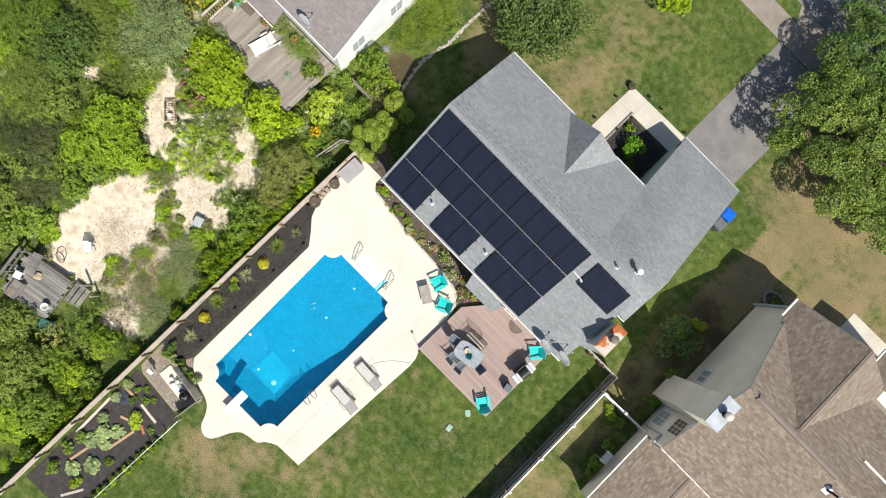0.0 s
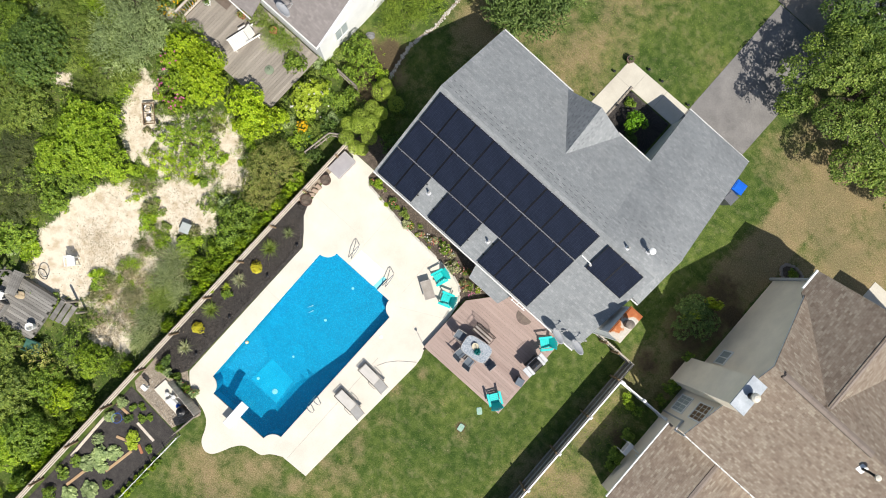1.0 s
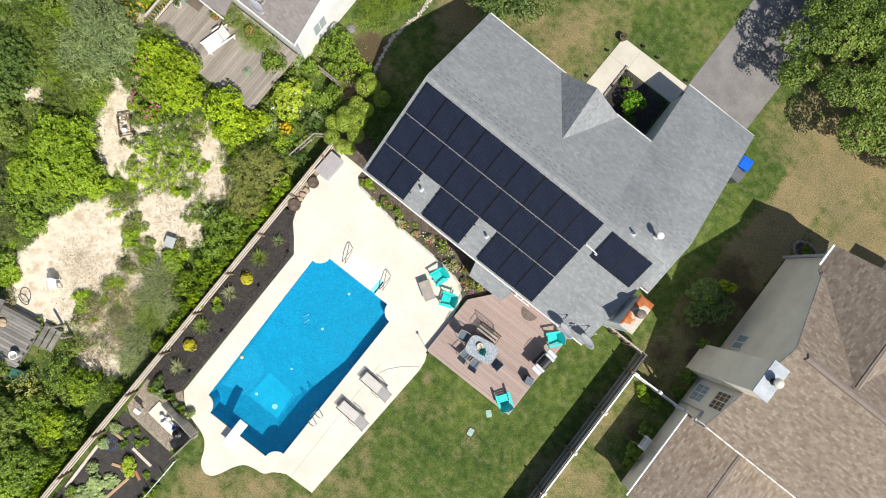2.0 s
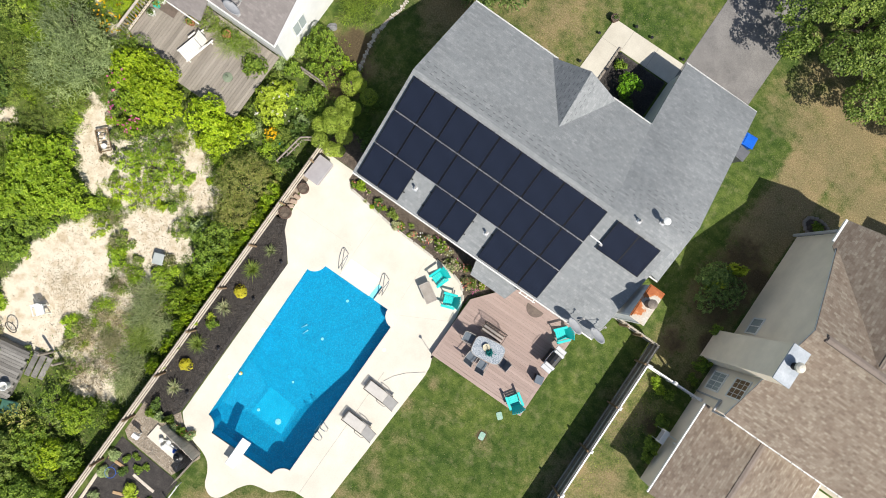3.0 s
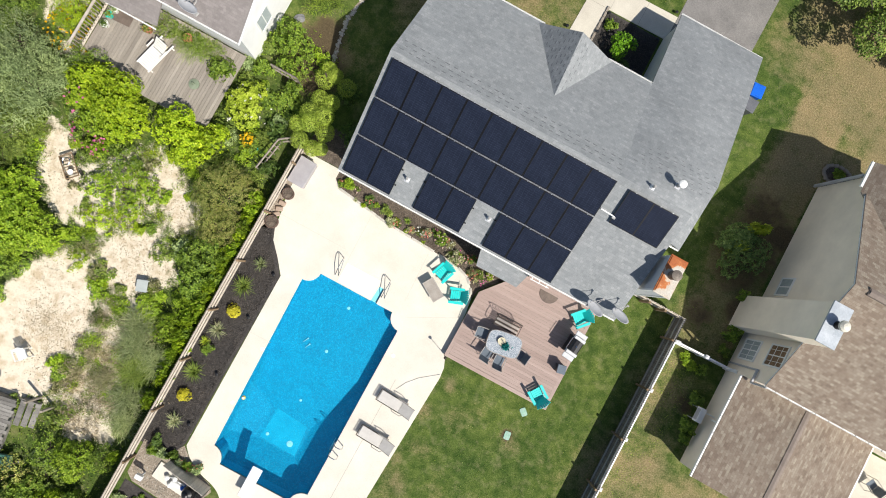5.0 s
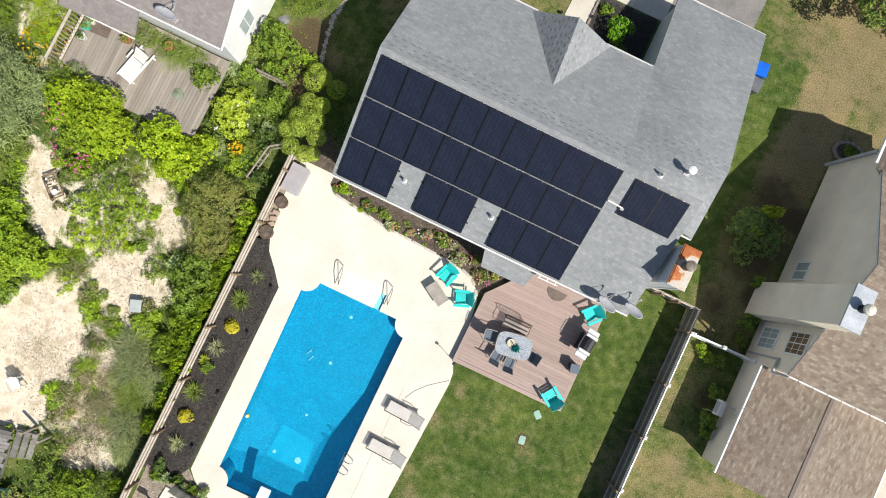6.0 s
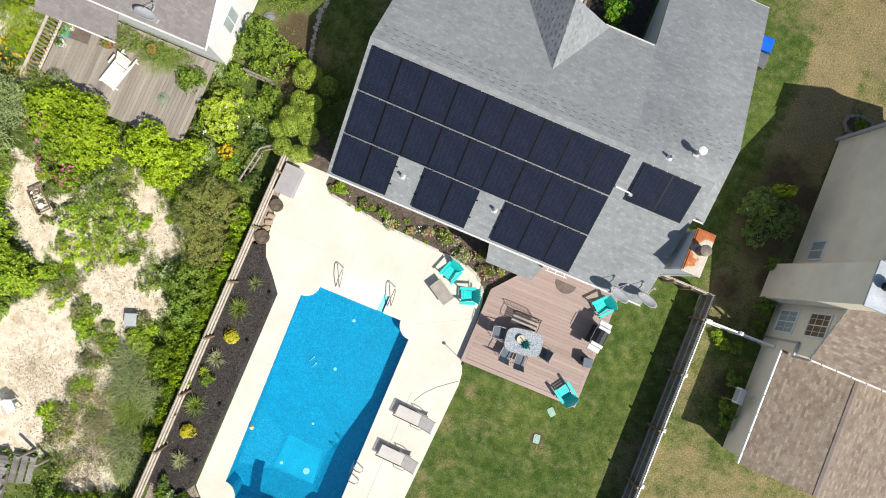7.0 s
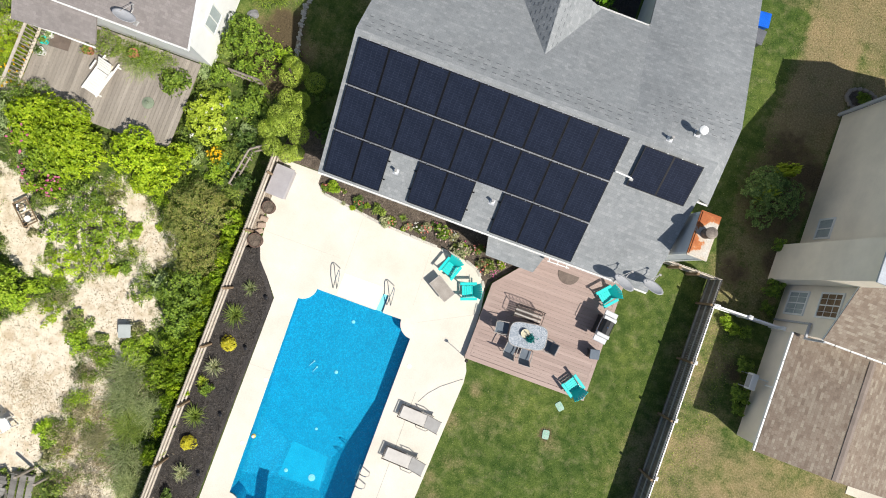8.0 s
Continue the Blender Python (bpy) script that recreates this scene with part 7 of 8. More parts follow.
# bed along the house
for i in range(34):
    x = -0.35 + 8.2 * (i + rng.uniform(-0.45, 0.45)) / 34
    front = -5.25 if x < 5.6 else -5.35
    y = rng.uniform(front, -4.55) if x < 6.6 else rng.uniform(-5.6, -4.9)
    r = rng.uniform(0.13, 0.33) * (1.15 if x > 4.5 else 0.85)
    kind = ("open", "shrub", "scrub", "fine", "spiky")[i % 5]
    tone = ("mid", "leafy", "straw", "olive", "cream", "bright", "dark")[i % 7]
    ob = plant(kind, tone, x, y, r, r * 1.1, z=0.024, label="spiky tuft in the house bed" if kind == "spiky" else "small flowering shrub in the house bed", group="house bed plants", shape=i % 2)
    if kind != "spiky" and (x > 2.5 or i % 3 == 0):
        blossoms(ob, ("red", "pale_pink", "pink", "pale_pink", "red", "white")[i % 6], r * 1.05, r * 1.15, 13 if x > 3.5 else 6, 0.03)
# vegetable garden
for x, y, r in ((-1.2, -24.2, 0.55), (-0.75, -23.7, 0.5), (-1.35, -24.9, 0.55), (-0.7, -24.6, 0.4), (-0.4, -25.8, 0.55), (-1.0, -26.6, 0.5)):
    plant("squash", "grey", x, y, r, r * 0.9, z=0.016, label="broad-leaved squash plant spreading over black cloth", group="squash plants")
for i, (tone, x, y, r) in enumerate([("grey", -2.2, -21.5, 0.3), ("grey", -1.9, -23.6, 0.38), ("grey", -2.1, -22.4, 0.3), ("lime", -0.6, -22.5, 0.42), ("lime", -0.35, -22.75, 0.28), ("mid", -1.3, -21.05, 0.2), ("mid", -0.9, -21.5, 0.22), ("mid", -1.6, -21.4, 0.2), ("mid", -0.6, -21.2, 0.18), ("dark", -1.4, -21.9, 0.25), ("mid", 0.45, -22.4, 0.2), ("mid", -1.9, -26.0, 0.4), ("mid", -1.7, -27.2, 0.45), ("bright", -0.3, -27.0, 0.35), ("mid", 0.1, -25.0, 0.25), ("mid", -1.9, -25.1, 0.35)]):
    plant("shrub", tone, x, y, r, r * 0.8, z=0.016, label=f"{WORD[tone]} vegetable plant in the garden bed", group="vegetables", shape=i % 2)
for i in range(12):
    plant("shrub", ("mid", "bright")[i % 2], 1.12 - 0.02 * i, -22.6 - 0.42 * i, 0.24, 0.3, label="leafy weeds along the garden fence", group="fence weeds", shape=i % 2)
for i in range(6):
    ob = plant("shrub", ["mid", "grey"][i % 2], -1.9 + 0.42 * i, -18.98 + 0.08 * (i % 3), 0.26, 0.35, z=0.03, label="small flowering shrub beside the pump enclosure" if i > 2 else "small shrub beside the pump enclosure", shape=i % 2)
    if i > 2:
        blossoms(ob, "red", 0.26, 0.36, 9, 0.03)
# ivy and weeds spilling over the picket fence
for i in range(56):
    y = -7.0 - 7.5 * (i / 34) if i < 34 else rng.uniform(-17.2, -14.5) if i < 42 else rng.uniform(-28, -19.8)
    plant("fine" if i % 3 else "shrub", ["leafy", "bright", "mid", "leafy"][i % 4], -2.95 - rng.uniform(0, 0.25), y, rng.uniform(0.3, 0.46), rng.uniform(1.0, 1.35), label="weedy green creeper against the picket fence", group="fence creepers", shape=i % 2)

# ---- patio and deck furniture ----
TEAL = mat("turquoise_resin", (0.004, 0.53, 0.50), (0.015, 0.62, 0.58), 2, 30, 0.45, 0.03, grain=0.06)
SLING = mat("slate_sling", (0.11, 0.135, 0.165), (0.15, 0.18, 0.215), 3, 60, 0.8, 0.1, grain=0.15)
BEIGE_METAL = mat("beige_metal", (0.36, 0.33, 0.30), (0.44, 0.41, 0.37), 3, 30, 0.5, 0.0, metal=0.2)
BRONZE = mat("bronze_metal", (0.045, 0.035, 0.03), (0.08, 0.065, 0.055), 3, 30, 0.5, 0.05, metal=0.4)
TAUPE = mat("taupe_sling", (0.48, 0.455, 0.42), (0.56, 0.535, 0.495), 3, 60, 0.8, 0.08, grain=0.1)
GREY_PL = mat("grey_resin", (0.33, 0.31, 0.32), (0.40, 0.38, 0.39), 2, 30, 0.6, 0.05, grain=0.08)
BLACK_PL = mat("black_enamel", (0.012, 0.012, 0.013), (0.024, 0.024, 0.026), 3, 30, 0.35, 0.0)
WHITE_PL = mat("white_resin", (0.72, 0.72, 0.68), (0.8, 0.8, 0.77), 2, 30, 0.45, 0.03, grain=0.06)
BLUE_PL = mat("blue_bin_plastic", (0.004, 0.10, 0.56), (0.008, 0.14, 0.66), 2, 30, 0.4, 0.0)
TERRA = mat("terracotta", (0.36, 0.14, 0.07), (0.46, 0.2, 0.11), 3, 30, 0.85, 0.1)
BARREL = mat("barrel_wood", (0.10, 0.06, 0.045), (0.19, 0.125, 0.095), 3, 25, 0.85, 0.3, stretch=(4, 4, 0.6))
LID_GREEN = mat("pale_green_plastic", (0.23, 0.40, 0.31), (0.32, 0.49, 0.39), 3, 30, 0.6, 0.05)


def mosaic_mat():
    m, n, l, p = nodes_of("mosaic_top")
    co = n.new("ShaderNodeTexCoord").outputs["Object"]
    v = n.new("ShaderNodeTexVoronoi")
    v.inputs["Scale"].default_value = 55.0
    l.new(co, v.inputs["Vector"])
    col = ramp_node(n, l, v.outputs["Color"], [(0.2, (0.15, 0.185, 0.22)), (0.5, (0.30, 0.335, 0.37)), (0.8, (0.48, 0.50, 0.53))]).outputs[0]
    l.new(col, p.inputs["Base Color"])
    p.inputs["Roughness"].default_value = 0.25
    return m


MOSAIC = mosaic_mat()
SILVER = mat("brushed_silver", (0.44, 0.45, 0.46), (0.54, 0.55, 0.56), 3, 40, 0.45, 0.03, metal=0.15, grain=0.06)


def adirondack(x, y, z, facing):
    """Facing: the way the sitter looks, degrees from +x."""
    ob = thing("adirondack_chair", "turquoise resin adirondack chair with a fan back", "chair", "adirondack chairs", at=(x, y, z), rz=facing)
    ob.scale = (0.86, 0.86, 0.86)
    for k in range(5):
        part("seat_slat", box(-0.22 + k * 0.115, -0.115 + k * 0.115, -0.26, 0.26, 0.24 + k * 0.028, 0.265 + k * 0.028, bevel=0.006), TEAL, ob)
    for k in range(7):
        a = (k - 3) * 0.075
        q = part("back_slat", box(-0.012, 0.012, -0.05, 0.05, 0.0, 0.8 - 0.035 * abs(k - 3), bevel=0.006), TEAL, ob)
        q.matrix_basis = Matrix.Translation((-0.2, (k - 3) * 0.062, 0.22)) @ Matrix.Rotation(radians(-28), 4, 'Y') @ Matrix.Rotation(-a, 4, 'X')
    for s in (-1, 1):
        part("armrest", box(-0.36, 0.44, s * 0.36 - 0.07, s * 0.36 + 0.07, 0.55, 0.575, bevel=0.01), TEAL, ob)
        part("front_leg", box(0.32, 0.38, s * 0.31 - 0.015, s * 0.31 + 0.015, 0.0, 0.55), TEAL, ob)
        q = part("side_rail", box(-0.5, 0.36, s * 0.28 - 0.015, s * 0.28 + 0.015, -0.05, 0.05), TEAL, ob)
        q.matrix_basis = Matrix.Translation((0.0, 0, 0.2)) @ Matrix.Rotation(radians(-16), 4, 'Y')
        part("rear_leg", box(-0.46, -0.38, s * 0.28 - 0.015, s * 0.28 + 0.015, 0.0, 0.2), TEAL, ob)
    part("back_brace", box(-0.5, -0.47, -0.34, 0.34, 0.52, 0.6), TEAL, ob)
    return ob


adirondack(12.0, -4.9, 0.303, 228)
adirondack(11.9, -8.82, 0.303, 146)
adirondack(5.6, -6.02, 0.03, 250)
adirondack(6.65, -6.65, 0.03, 200)


def patio_table(x, y, z, L, W, h, turn):
    ob = thing("coffee_table", "low bronze mesh-top patio table", "table", at=(x, y, z), rz=turn)
    part("tabletop", box(-L / 2 + 0.04, L / 2 - 0.04, -W / 2 + 0.04, W / 2 - 0.04, h - 0.02, h - 0.006), mat("bronze_mesh", (0.30, 0.265, 0.23), (0.40, 0.36, 0.315), 3, 80, 0.7, 0.2), ob)
    for b in ((-L / 2, L / 2, -W / 2, -W / 2 + 0.04), (-L / 2, L / 2, W / 2 - 0.04, W / 2), (-L / 2, -L / 2 + 0.04, -W / 2 + 0.04, W / 2 - 0.04), (L / 2 - 0.04, L / 2, -W / 2 + 0.04, W / 2 - 0.04)):
        part("rim", box(*b, h - 0.03, h, bevel=0.006), BEIGE_METAL, ob)
    for sx in (-1, 1):
        for sy in (-1, 1):
            part("leg", rod((sx * (L / 2 - 0.05), sy * (W / 2 - 0.05), 0), (sx * (L / 2 - 0.1), sy * (W / 2 - 0.08), h - 0.02), 0.018), BRONZE, ob)


patio_table(5.56, -6.93, 0.03, 1.0, 0.56, 0.42, -31)

table = thing("dining_table", "oval glass-mosaic dining table on the deck", "table", at=(9.42, -7.52, 0.303), rz=9)
oval = [(0.76 * math.copysign(abs(math.cos(a)) ** 0.5, math.cos(a)), 0.50 * math.copysign(abs(math.sin(a)) ** 0.5, math.sin(a))) for a in np.linspace(0, 2 * math.pi, 40, endpoint=False)]
part("tabletop", slab(oval, 0.70, 0.73), MOSAIC, table)
bm = bmesh.new()
for a, b in zip(oval, oval[1:] + oval[:1]):
    add_rod(bm, (*a, 0.715), (*b, 0.715), 0.02, 0.02, 6)
part("rim", bm, BEIGE_METAL, table)
for sx in (-1, 1):
    for sy in (-1, 1):
        part("leg", rod((sx * 0.58, sy * 0.38, 0), (sx * 0.48, sy * 0.3, 0.7), 0.022), BEIGE_METAL, table)
planter = thing("table_planter", "small turquoise plant and tan bowl on the table", "planter", at=(9.46, -7.52, 1.034))
part("bowl", lathe([(0.09, 0), (0.17, 0.08), (0.18, 0.12), (0.14, 0.1)], 18), mat("tan_ceramic", (0.52, 0.47, 0.33), (0.6, 0.55, 0.4), 3, 30, 0.6, 0.05), planter, "tan bowl").location = (-0.2, 0.06, 0)
p = rng.normal(size=(260, 3)) * np.array([0.075, 0.07, 0.06]) + np.array([0.05, -0.06, 0.14])
tl = new("foliage", leaf_mesh("foliage", p, unit(rng.normal(size=p.shape) + np.array([0, 0, 1])), np.full(260, 0.05), leaf_mat("teal_leaf", (0.0, 0.12, 0.13), (0.0, 0.2, 0.2), (0.01, 0.28, 0.27), 0.02)))
tl.parent = planter
umb = thing("umbrella_pole", "slim umbrella pole rising through the table", "umbrella", at=(9.3, -7.42, 0.303))
part("pole", rod((0, 0, 0), (0, 0, 1.0), 0.019), BEIGE_METAL, umb)
part("base", lathe([(0.24, 0), (0.24, 0.04), (0.05, 0.09), (0.03, 0.2)], 20), BRONZE, umb)


def dining_chair(x, y, facing, z=0.303, label="beige metal dining chair with slate-blue sling seat", group="chairs round the table"):
    ob = thing("dining_chair", label, "chair", group, at=(x, y, z), rz=facing)
    ob.scale = (0.88, 0.92, 0.95)
    part("seat", box(-0.22, 0.24, -0.23, 0.23, 0.41, 0.425, bevel=0.005), SLING, ob)
    q = part("backrest", box(-0.008, 0.008, -0.23, 0.23, 0.0, 0.52, bevel=0.005), SLING, ob)
    q.matrix_basis = Matrix.Translation((-0.22, 0, 0.43)) @ Matrix.Rotation(radians(-22), 4, 'Y')
    for s in (-1, 1):
        part("leg", tube([(0.27, s * 0.27, 0.0), (0.24, s * 0.26, 0.42), (0.22, s * 0.27, 0.63)], 0.016), BEIGE_METAL, ob)
        part("leg", tube([(-0.32, s * 0.27, 0.0), (-0.22, s * 0.25, 0.42), (-0.43, s * 0.25, 0.97)], 0.016), BEIGE_METAL, ob)
        part("armrest", tube([(0.22, s * 0.27, 0.63), (-0.1, s * 0.28, 0.64), (-0.31, s * 0.26, 0.66)], 0.02), BEIGE_METAL, ob)
    part("top_bar", rod((-0.43, -0.25, 0.97), (-0.43, 0.25, 0.97), 0.016), BEIGE_METAL, ob)
    return ob


dining_chair(8.42, -7.55, 8)
dining_chair(8.98, -8.24, 84)
dining_chair(9.62, -8.28, 92)
dining_chair(10.3, -7.62, 172)
dining_chair(27.45, -5.2, 150, 0.03, "metal sling chair on the neighbouring patio", "")

bench = thing("garden_bench", "dark bronze metal garden bench with slatted seat", "bench", at=(9.2, -6.74, 0.303), rz=-90)
bench.scale = (0.85, 0.78, 0.92)
for k in range(5):
    part("seat_slat", box(-0.24 + k * 0.105, -0.165 + k * 0.105, -0.72, 0.72, 0.41, 0.425, bevel=0.004), BEIGE_METAL if k % 2 else BRONZE, bench)
for k in range(7):
    y = -0.6 + 0.2 * k
    part("back_loop", tube([(-0.27, y - 0.09, 0.45), (-0.33, y, 0.62), (-0.35, y + 0.09, 0.8), (-0.33, y, 0.7), (-0.28, y + 0.08, 0.48)], 0.012, 6), BRONZE, bench)
part("back_frame", tube([(-0.24, -0.74, 0.42), (-0.37, -0.74, 0.86), (-0.38, -0.4, 0.93), (-0.38, 0.4, 0.93), (-0.37, 0.74, 0.86), (-0.24, 0.74, 0.42)], 0.018), BRONZE, bench)
for s in (-1, 1):
    part("armrest", tube([(-0.32, s * 0.74, 0.66), (0.05, s * 0.76, 0.68), (0.27, s * 0.75, 0.64), (0.29, s * 0.74, 0.0)], 0.018), BRONZE, bench)
    part("leg", rod((-0.34, s * 0.72, 0), (-0.24, s * 0.74, 0.42), 0.018), BRONZE, bench)

grill = thing("gas_grill", "stainless gas grill with a black lid and side shelves", "grill", at=(12.2, -6.12, 0.303), rz=-6)
part("cart", box(-0.24, 0.24, -0.4, 0.4, 0.08, 0.72, bevel=0.01), BLACK_PL, grill)
part("firebox", box(-0.27, 0.27, -0.42, 0.42, 0.72, 0.86, bevel=0.02), STEEL, grill)
bm = bmesh.new()
prof = [(-0.27, 0.86), (-0.25, 1.0), (-0.14, 1.11), (0.02, 1.13), (0.17, 1.08), (0.27, 0.9), (0.27, 0.86)]
r0, r1 = [[bm.verts.new((a, y, b)) for a, b in prof] for y in (-0.27, 0.27)]
for k in range(len(prof) - 1):
    bm.faces.new((r0[k], r0[k + 1], r1[k + 1], r1[k]))
bm.faces.new(r0), bm.faces.new(r1[::-1])
bmesh.ops.recalc_face_normals(bm, faces=bm.faces)
lid = part("lid", bm, BLACK_PL, grill, "black domed lid")
part("handle", tube([(-0.29, -0.28, 0.98), (-0.33, -0.26, 1.0), (-0.33, 0.26, 1.0), (-0.29, 0.28, 0.98)], 0.014), STEEL, lid)
part("gauge", rod((0.0, 0.0, 1.12), (-0.01, 0.0, 1.15), 0.035, 0.035, 12), STEEL, lid)
for s in (-1, 1):
    part("side_shelf", box(-0.27, 0.27, *sorted((s * 0.43, s * 0.66)), 0.8, 0.85, bevel=0.02), SILVER, grill, "pale side shelf")
    part("end_cap", box(-0.27, 0.27, *sorted((s * 0.275, s * 0.43)), 0.86, 1.0, bevel=0.02), SILVER, grill)
for k in range(4):
    part("knob", rod((-0.27, -0.3 + 0.2 * k, 0.79), (-0.31, -0.3 + 0.2 * k, 0.79), 0.025, 0.025, 10), BLACK_PL, grill)
for sx in (-0.2, 0.2):
    for sy in (-0.36, 0.36):
        part("wheel", rod((sx, sy - 0.02, 0.05), (sx, sy + 0.02, 0.05), 0.05, 0.05, 12), BLACK_PL, grill)
smoker = thing("side_burner_box", "square grey-lidded box stand beside the grill", "box stand", at=(12.24, -7.3, 0.303), rz=12)
part("lid", box(-0.2, 0.2, -0.2, 0.2, 0.52, 0.58, bevel=0.02), SLING, smoker, "flat grey lid")
part("body", box(-0.17, 0.17, -0.17, 0.17, 0.12, 0.52), BLACK_PL, smoker)
for sx in (-1, 1):
    for sy in (-1, 1):
        part("leg", box(sx * 0.15 - 0.02, sx * 0.15 + 0.02, sy * 0.15 - 0.02, sy * 0.15 + 0.02, 0, 0.12), BLACK_PL, smoker)
doormat = thing("door_mat", "brown half-round coir mat on the deck by the door", "mat", at=(10.3, -4.55, 0.304))
part("mat", slab([(0.46 * math.cos(a), 0.46 * math.sin(a)) for a in np.linspace(math.pi, 2 * math.pi, 20)], 0.0, 0.014), mat("brown_coir", (0.13, 0.10, 0.085), (0.19, 0.15, 0.125), 3, 50, 0.95, 0.4), doormat)


def lounger(x, y, turn):
    ob = thing("sun_lounger", "taupe sling sun lounger with a pale metal frame", "lounger", "loungers by the pool", at=(x, y, 0.03), rz=turn)
    ob.scale = (0.88, 0.9, 0.9)
    part("mattress", box(-0.85, 0.35, -0.27, 0.27, 0.3, 0.315, bevel=0.005), TAUPE, ob)
    q = part("backrest", box(0, 0.72, -0.27, 0.27, -0.008, 0.008, bevel=0.005), TAUPE, ob)
    q.matrix_basis = Matrix.Translation((0.37, 0, 0.31)) @ Matrix.Rotation(radians(-24), 4, 'Y')
    for s in (-1, 1):
        part("side_rail", tube([(-0.92, s * 0.3, 0.3), (0.4, s * 0.3, 0.3), (0.62, s * 0.3, 0.27)], 0.022), BRONZE, ob)
        part("back_rail", tube([(0.37, s * 0.28, 0.31), (1.04, s * 0.28, 0.62)], 0.018), BEIGE_METAL, ob)
        part("armrest", tube([(0.0, s * 0.33, 0.3), (0.05, s * 0.36, 0.52), (0.5, s * 0.36, 0.54), (0.62, s * 0.33, 0.28)], 0.02), BEIGE_METAL, ob)
        part("leg", tube([(-0.75, s * 0.3, 0.3), (-0.8, s * 0.3, 0.0)], 0.02), BEIGE_METAL, ob)
        part("leg", tube([(0.5, s * 0.3, 0.28), (0.58, s * 0.3, 0.0)], 0.02), BEIGE_METAL, ob)
    part("end_bar", rod((-0.92, -0.3, 0.3), (-0.92, 0.3, 0.3), 0.022), BRONZE, ob)
    return ob


lounger(6.45, -13.98, -3)
lounger(6.47, -12.2, -3)
hose = thing("garden_hose", "thin grey hose lying across the patio", "hose")
part("hose", tube([(6.26, -11.64, 0.045), (6.5, -11.2, 0.045), (6.9, -10.75, 0.045), (7.35, -10.4, 0.045), (7.68, -10.15, 0.045)], 0.009, 6), LEAD, hose)
lamp = thing("garden_stake", "slim metal garden stake at the deck corner", "stake", at=(7.4, -9.25, 0))
part("pole", rod((0, 0, 0), (0, 0, 1.25), 0.012), BRONZE, lamp)
part("head", lathe([(0.05, 1.2), (0.07, 1.28), (0.02, 1.33)], 10), BRONZE, lamp)
for x, y, t in ((11.69, -11.13, 8), (11.85, -9.85, 48)):
    d = thing("drain_lid", "pale green plastic lid set in the lawn", "lid", "lawn lids", at=(x, y, 0.0), rz=t)
    part("lid", slab([(0.14 * math.copysign(abs(math.cos(a)) ** 0.4, math.cos(a)), 0.19 * math.copysign(abs(math.sin(a)) ** 0.4, math.sin(a))) for a in np.linspace(0, 2 * math.pi, 28, endpoint=False)], -0.05, 0.03), LID_GREEN, d)
    part("bolt", boxes([(-0.02, 0.02, -0.15, -0.11, 0.03, 0.036), (-0.02, 0.02, 0.11, 0.15, 0.03, 0.036)]), GREY_PL, d)

box_ = thing("deck_box", "grey resin storage box with a ribbed lid", "storage box", at=(-2.1, -5.1, 0.03), rz=-2)
part("body", box(-0.36, 0.36, -0.6, 0.6, 0, 0.48, bevel=0.02), GREY_PL, box_)
box_lid = part("lid", box(-0.4, 0.4, -0.64, 0.64, 0.485, 0.55, bevel=0.015), GREY_PL, box_)
for k in range(9):
    part("rib", box(-0.34 + 0.085 * k, -0.29 + 0.085 * k, -0.58, 0.58, 0.551, 0.554), GREY_PL, box_lid)


def barrel(x, y, r, label):
    ob = thing("half_barrel", label, "planter", "half barrels", at=(x, y, 0.03))
    part("staves", lathe([(r * 0.85, 0), (r, 0.2), (r * 0.98, 0.38), (r * 0.88, 0.38), (r * 0.86, 0.3)], 22), BARREL, ob)
    part("hoop", lathe([(r * 1.02, 0.3), (r * 1.02, 0.34), (r * 1.0, 0.345)], 22), BRONZE, ob)
    d = part("soil", lathe([(r * 0.86, 0.0), (r * 0.84, 0.02)], 18), MULCH_BROWN, ob)
    d.location = (0, 0, 0.33)


barrel(-2.25, -7.7, 0.3, "weathered half barrel full of dry stems")
barrel(-2.22, -6.25, 0.27, "weathered half barrel with an old timber lid")
for i in range(3):
    st = thing("stepping_stone", "rough tan stone beside the barrels", "stone", "loose stones", at=(-2.3, -6.75 - 0.28 * i, 0.03), rz=20 * i)
    part("stone", box(-0.17, 0.17, -0.11, 0.11, 0, 0.12, bevel=0.04), mat("tan_stone", (0.34, 0.25, 0.19), (0.46, 0.36, 0.28), 4, 20, 0.9, 0.4), st)

# ---- pump enclosure and vegetable garden ----
pad = thing("equipment_pad", "cream concrete plinth under the pool pump and filter", "plinth", at=(-0.45, -19.75, 0.028), rz=-6)
part("plinth", box(-0.95, 0.95, -0.38, 0.38, 0, 0.1, bevel=0.02), CONCRETE, pad)
filt = thing("pool_filter", "black pool filter tank with a multiport valve", "pool filter", at=(0.42, -19.72, 0.128))
part("tank", lathe([(0.22, 0), (0.27, 0.1), (0.28, 0.45), (0.22, 0.62), (0.08, 0.7)]), BLACK_PL, filt)
part("valve", lathe([(0.08, 0.7), (0.1, 0.74), (0.1, 0.82), (0.04, 0.85)]), BLACK_PL, filt)
pump = thing("pool_pump", "white pool pump with blue fittings", "pool pump", at=(-0.15, -19.78, 0.128))
part("motor", rod((-0.35, 0, 0.16), (0.1, 0.02, 0.16), 0.12, 0.12, 14), WHITE, pump)
part("strainer", lathe([(0.1, 0), (0.1, 0.2), (0.06, 0.24)]), BLUE_PL, pump).location = (0.22, 0, 0)
part("pipe", tube([(0.22, 0, 0.2), (0.4, 0.15, 0.2), (0.5, 0.1, 0.5)], 0.03), WHITE, pump)
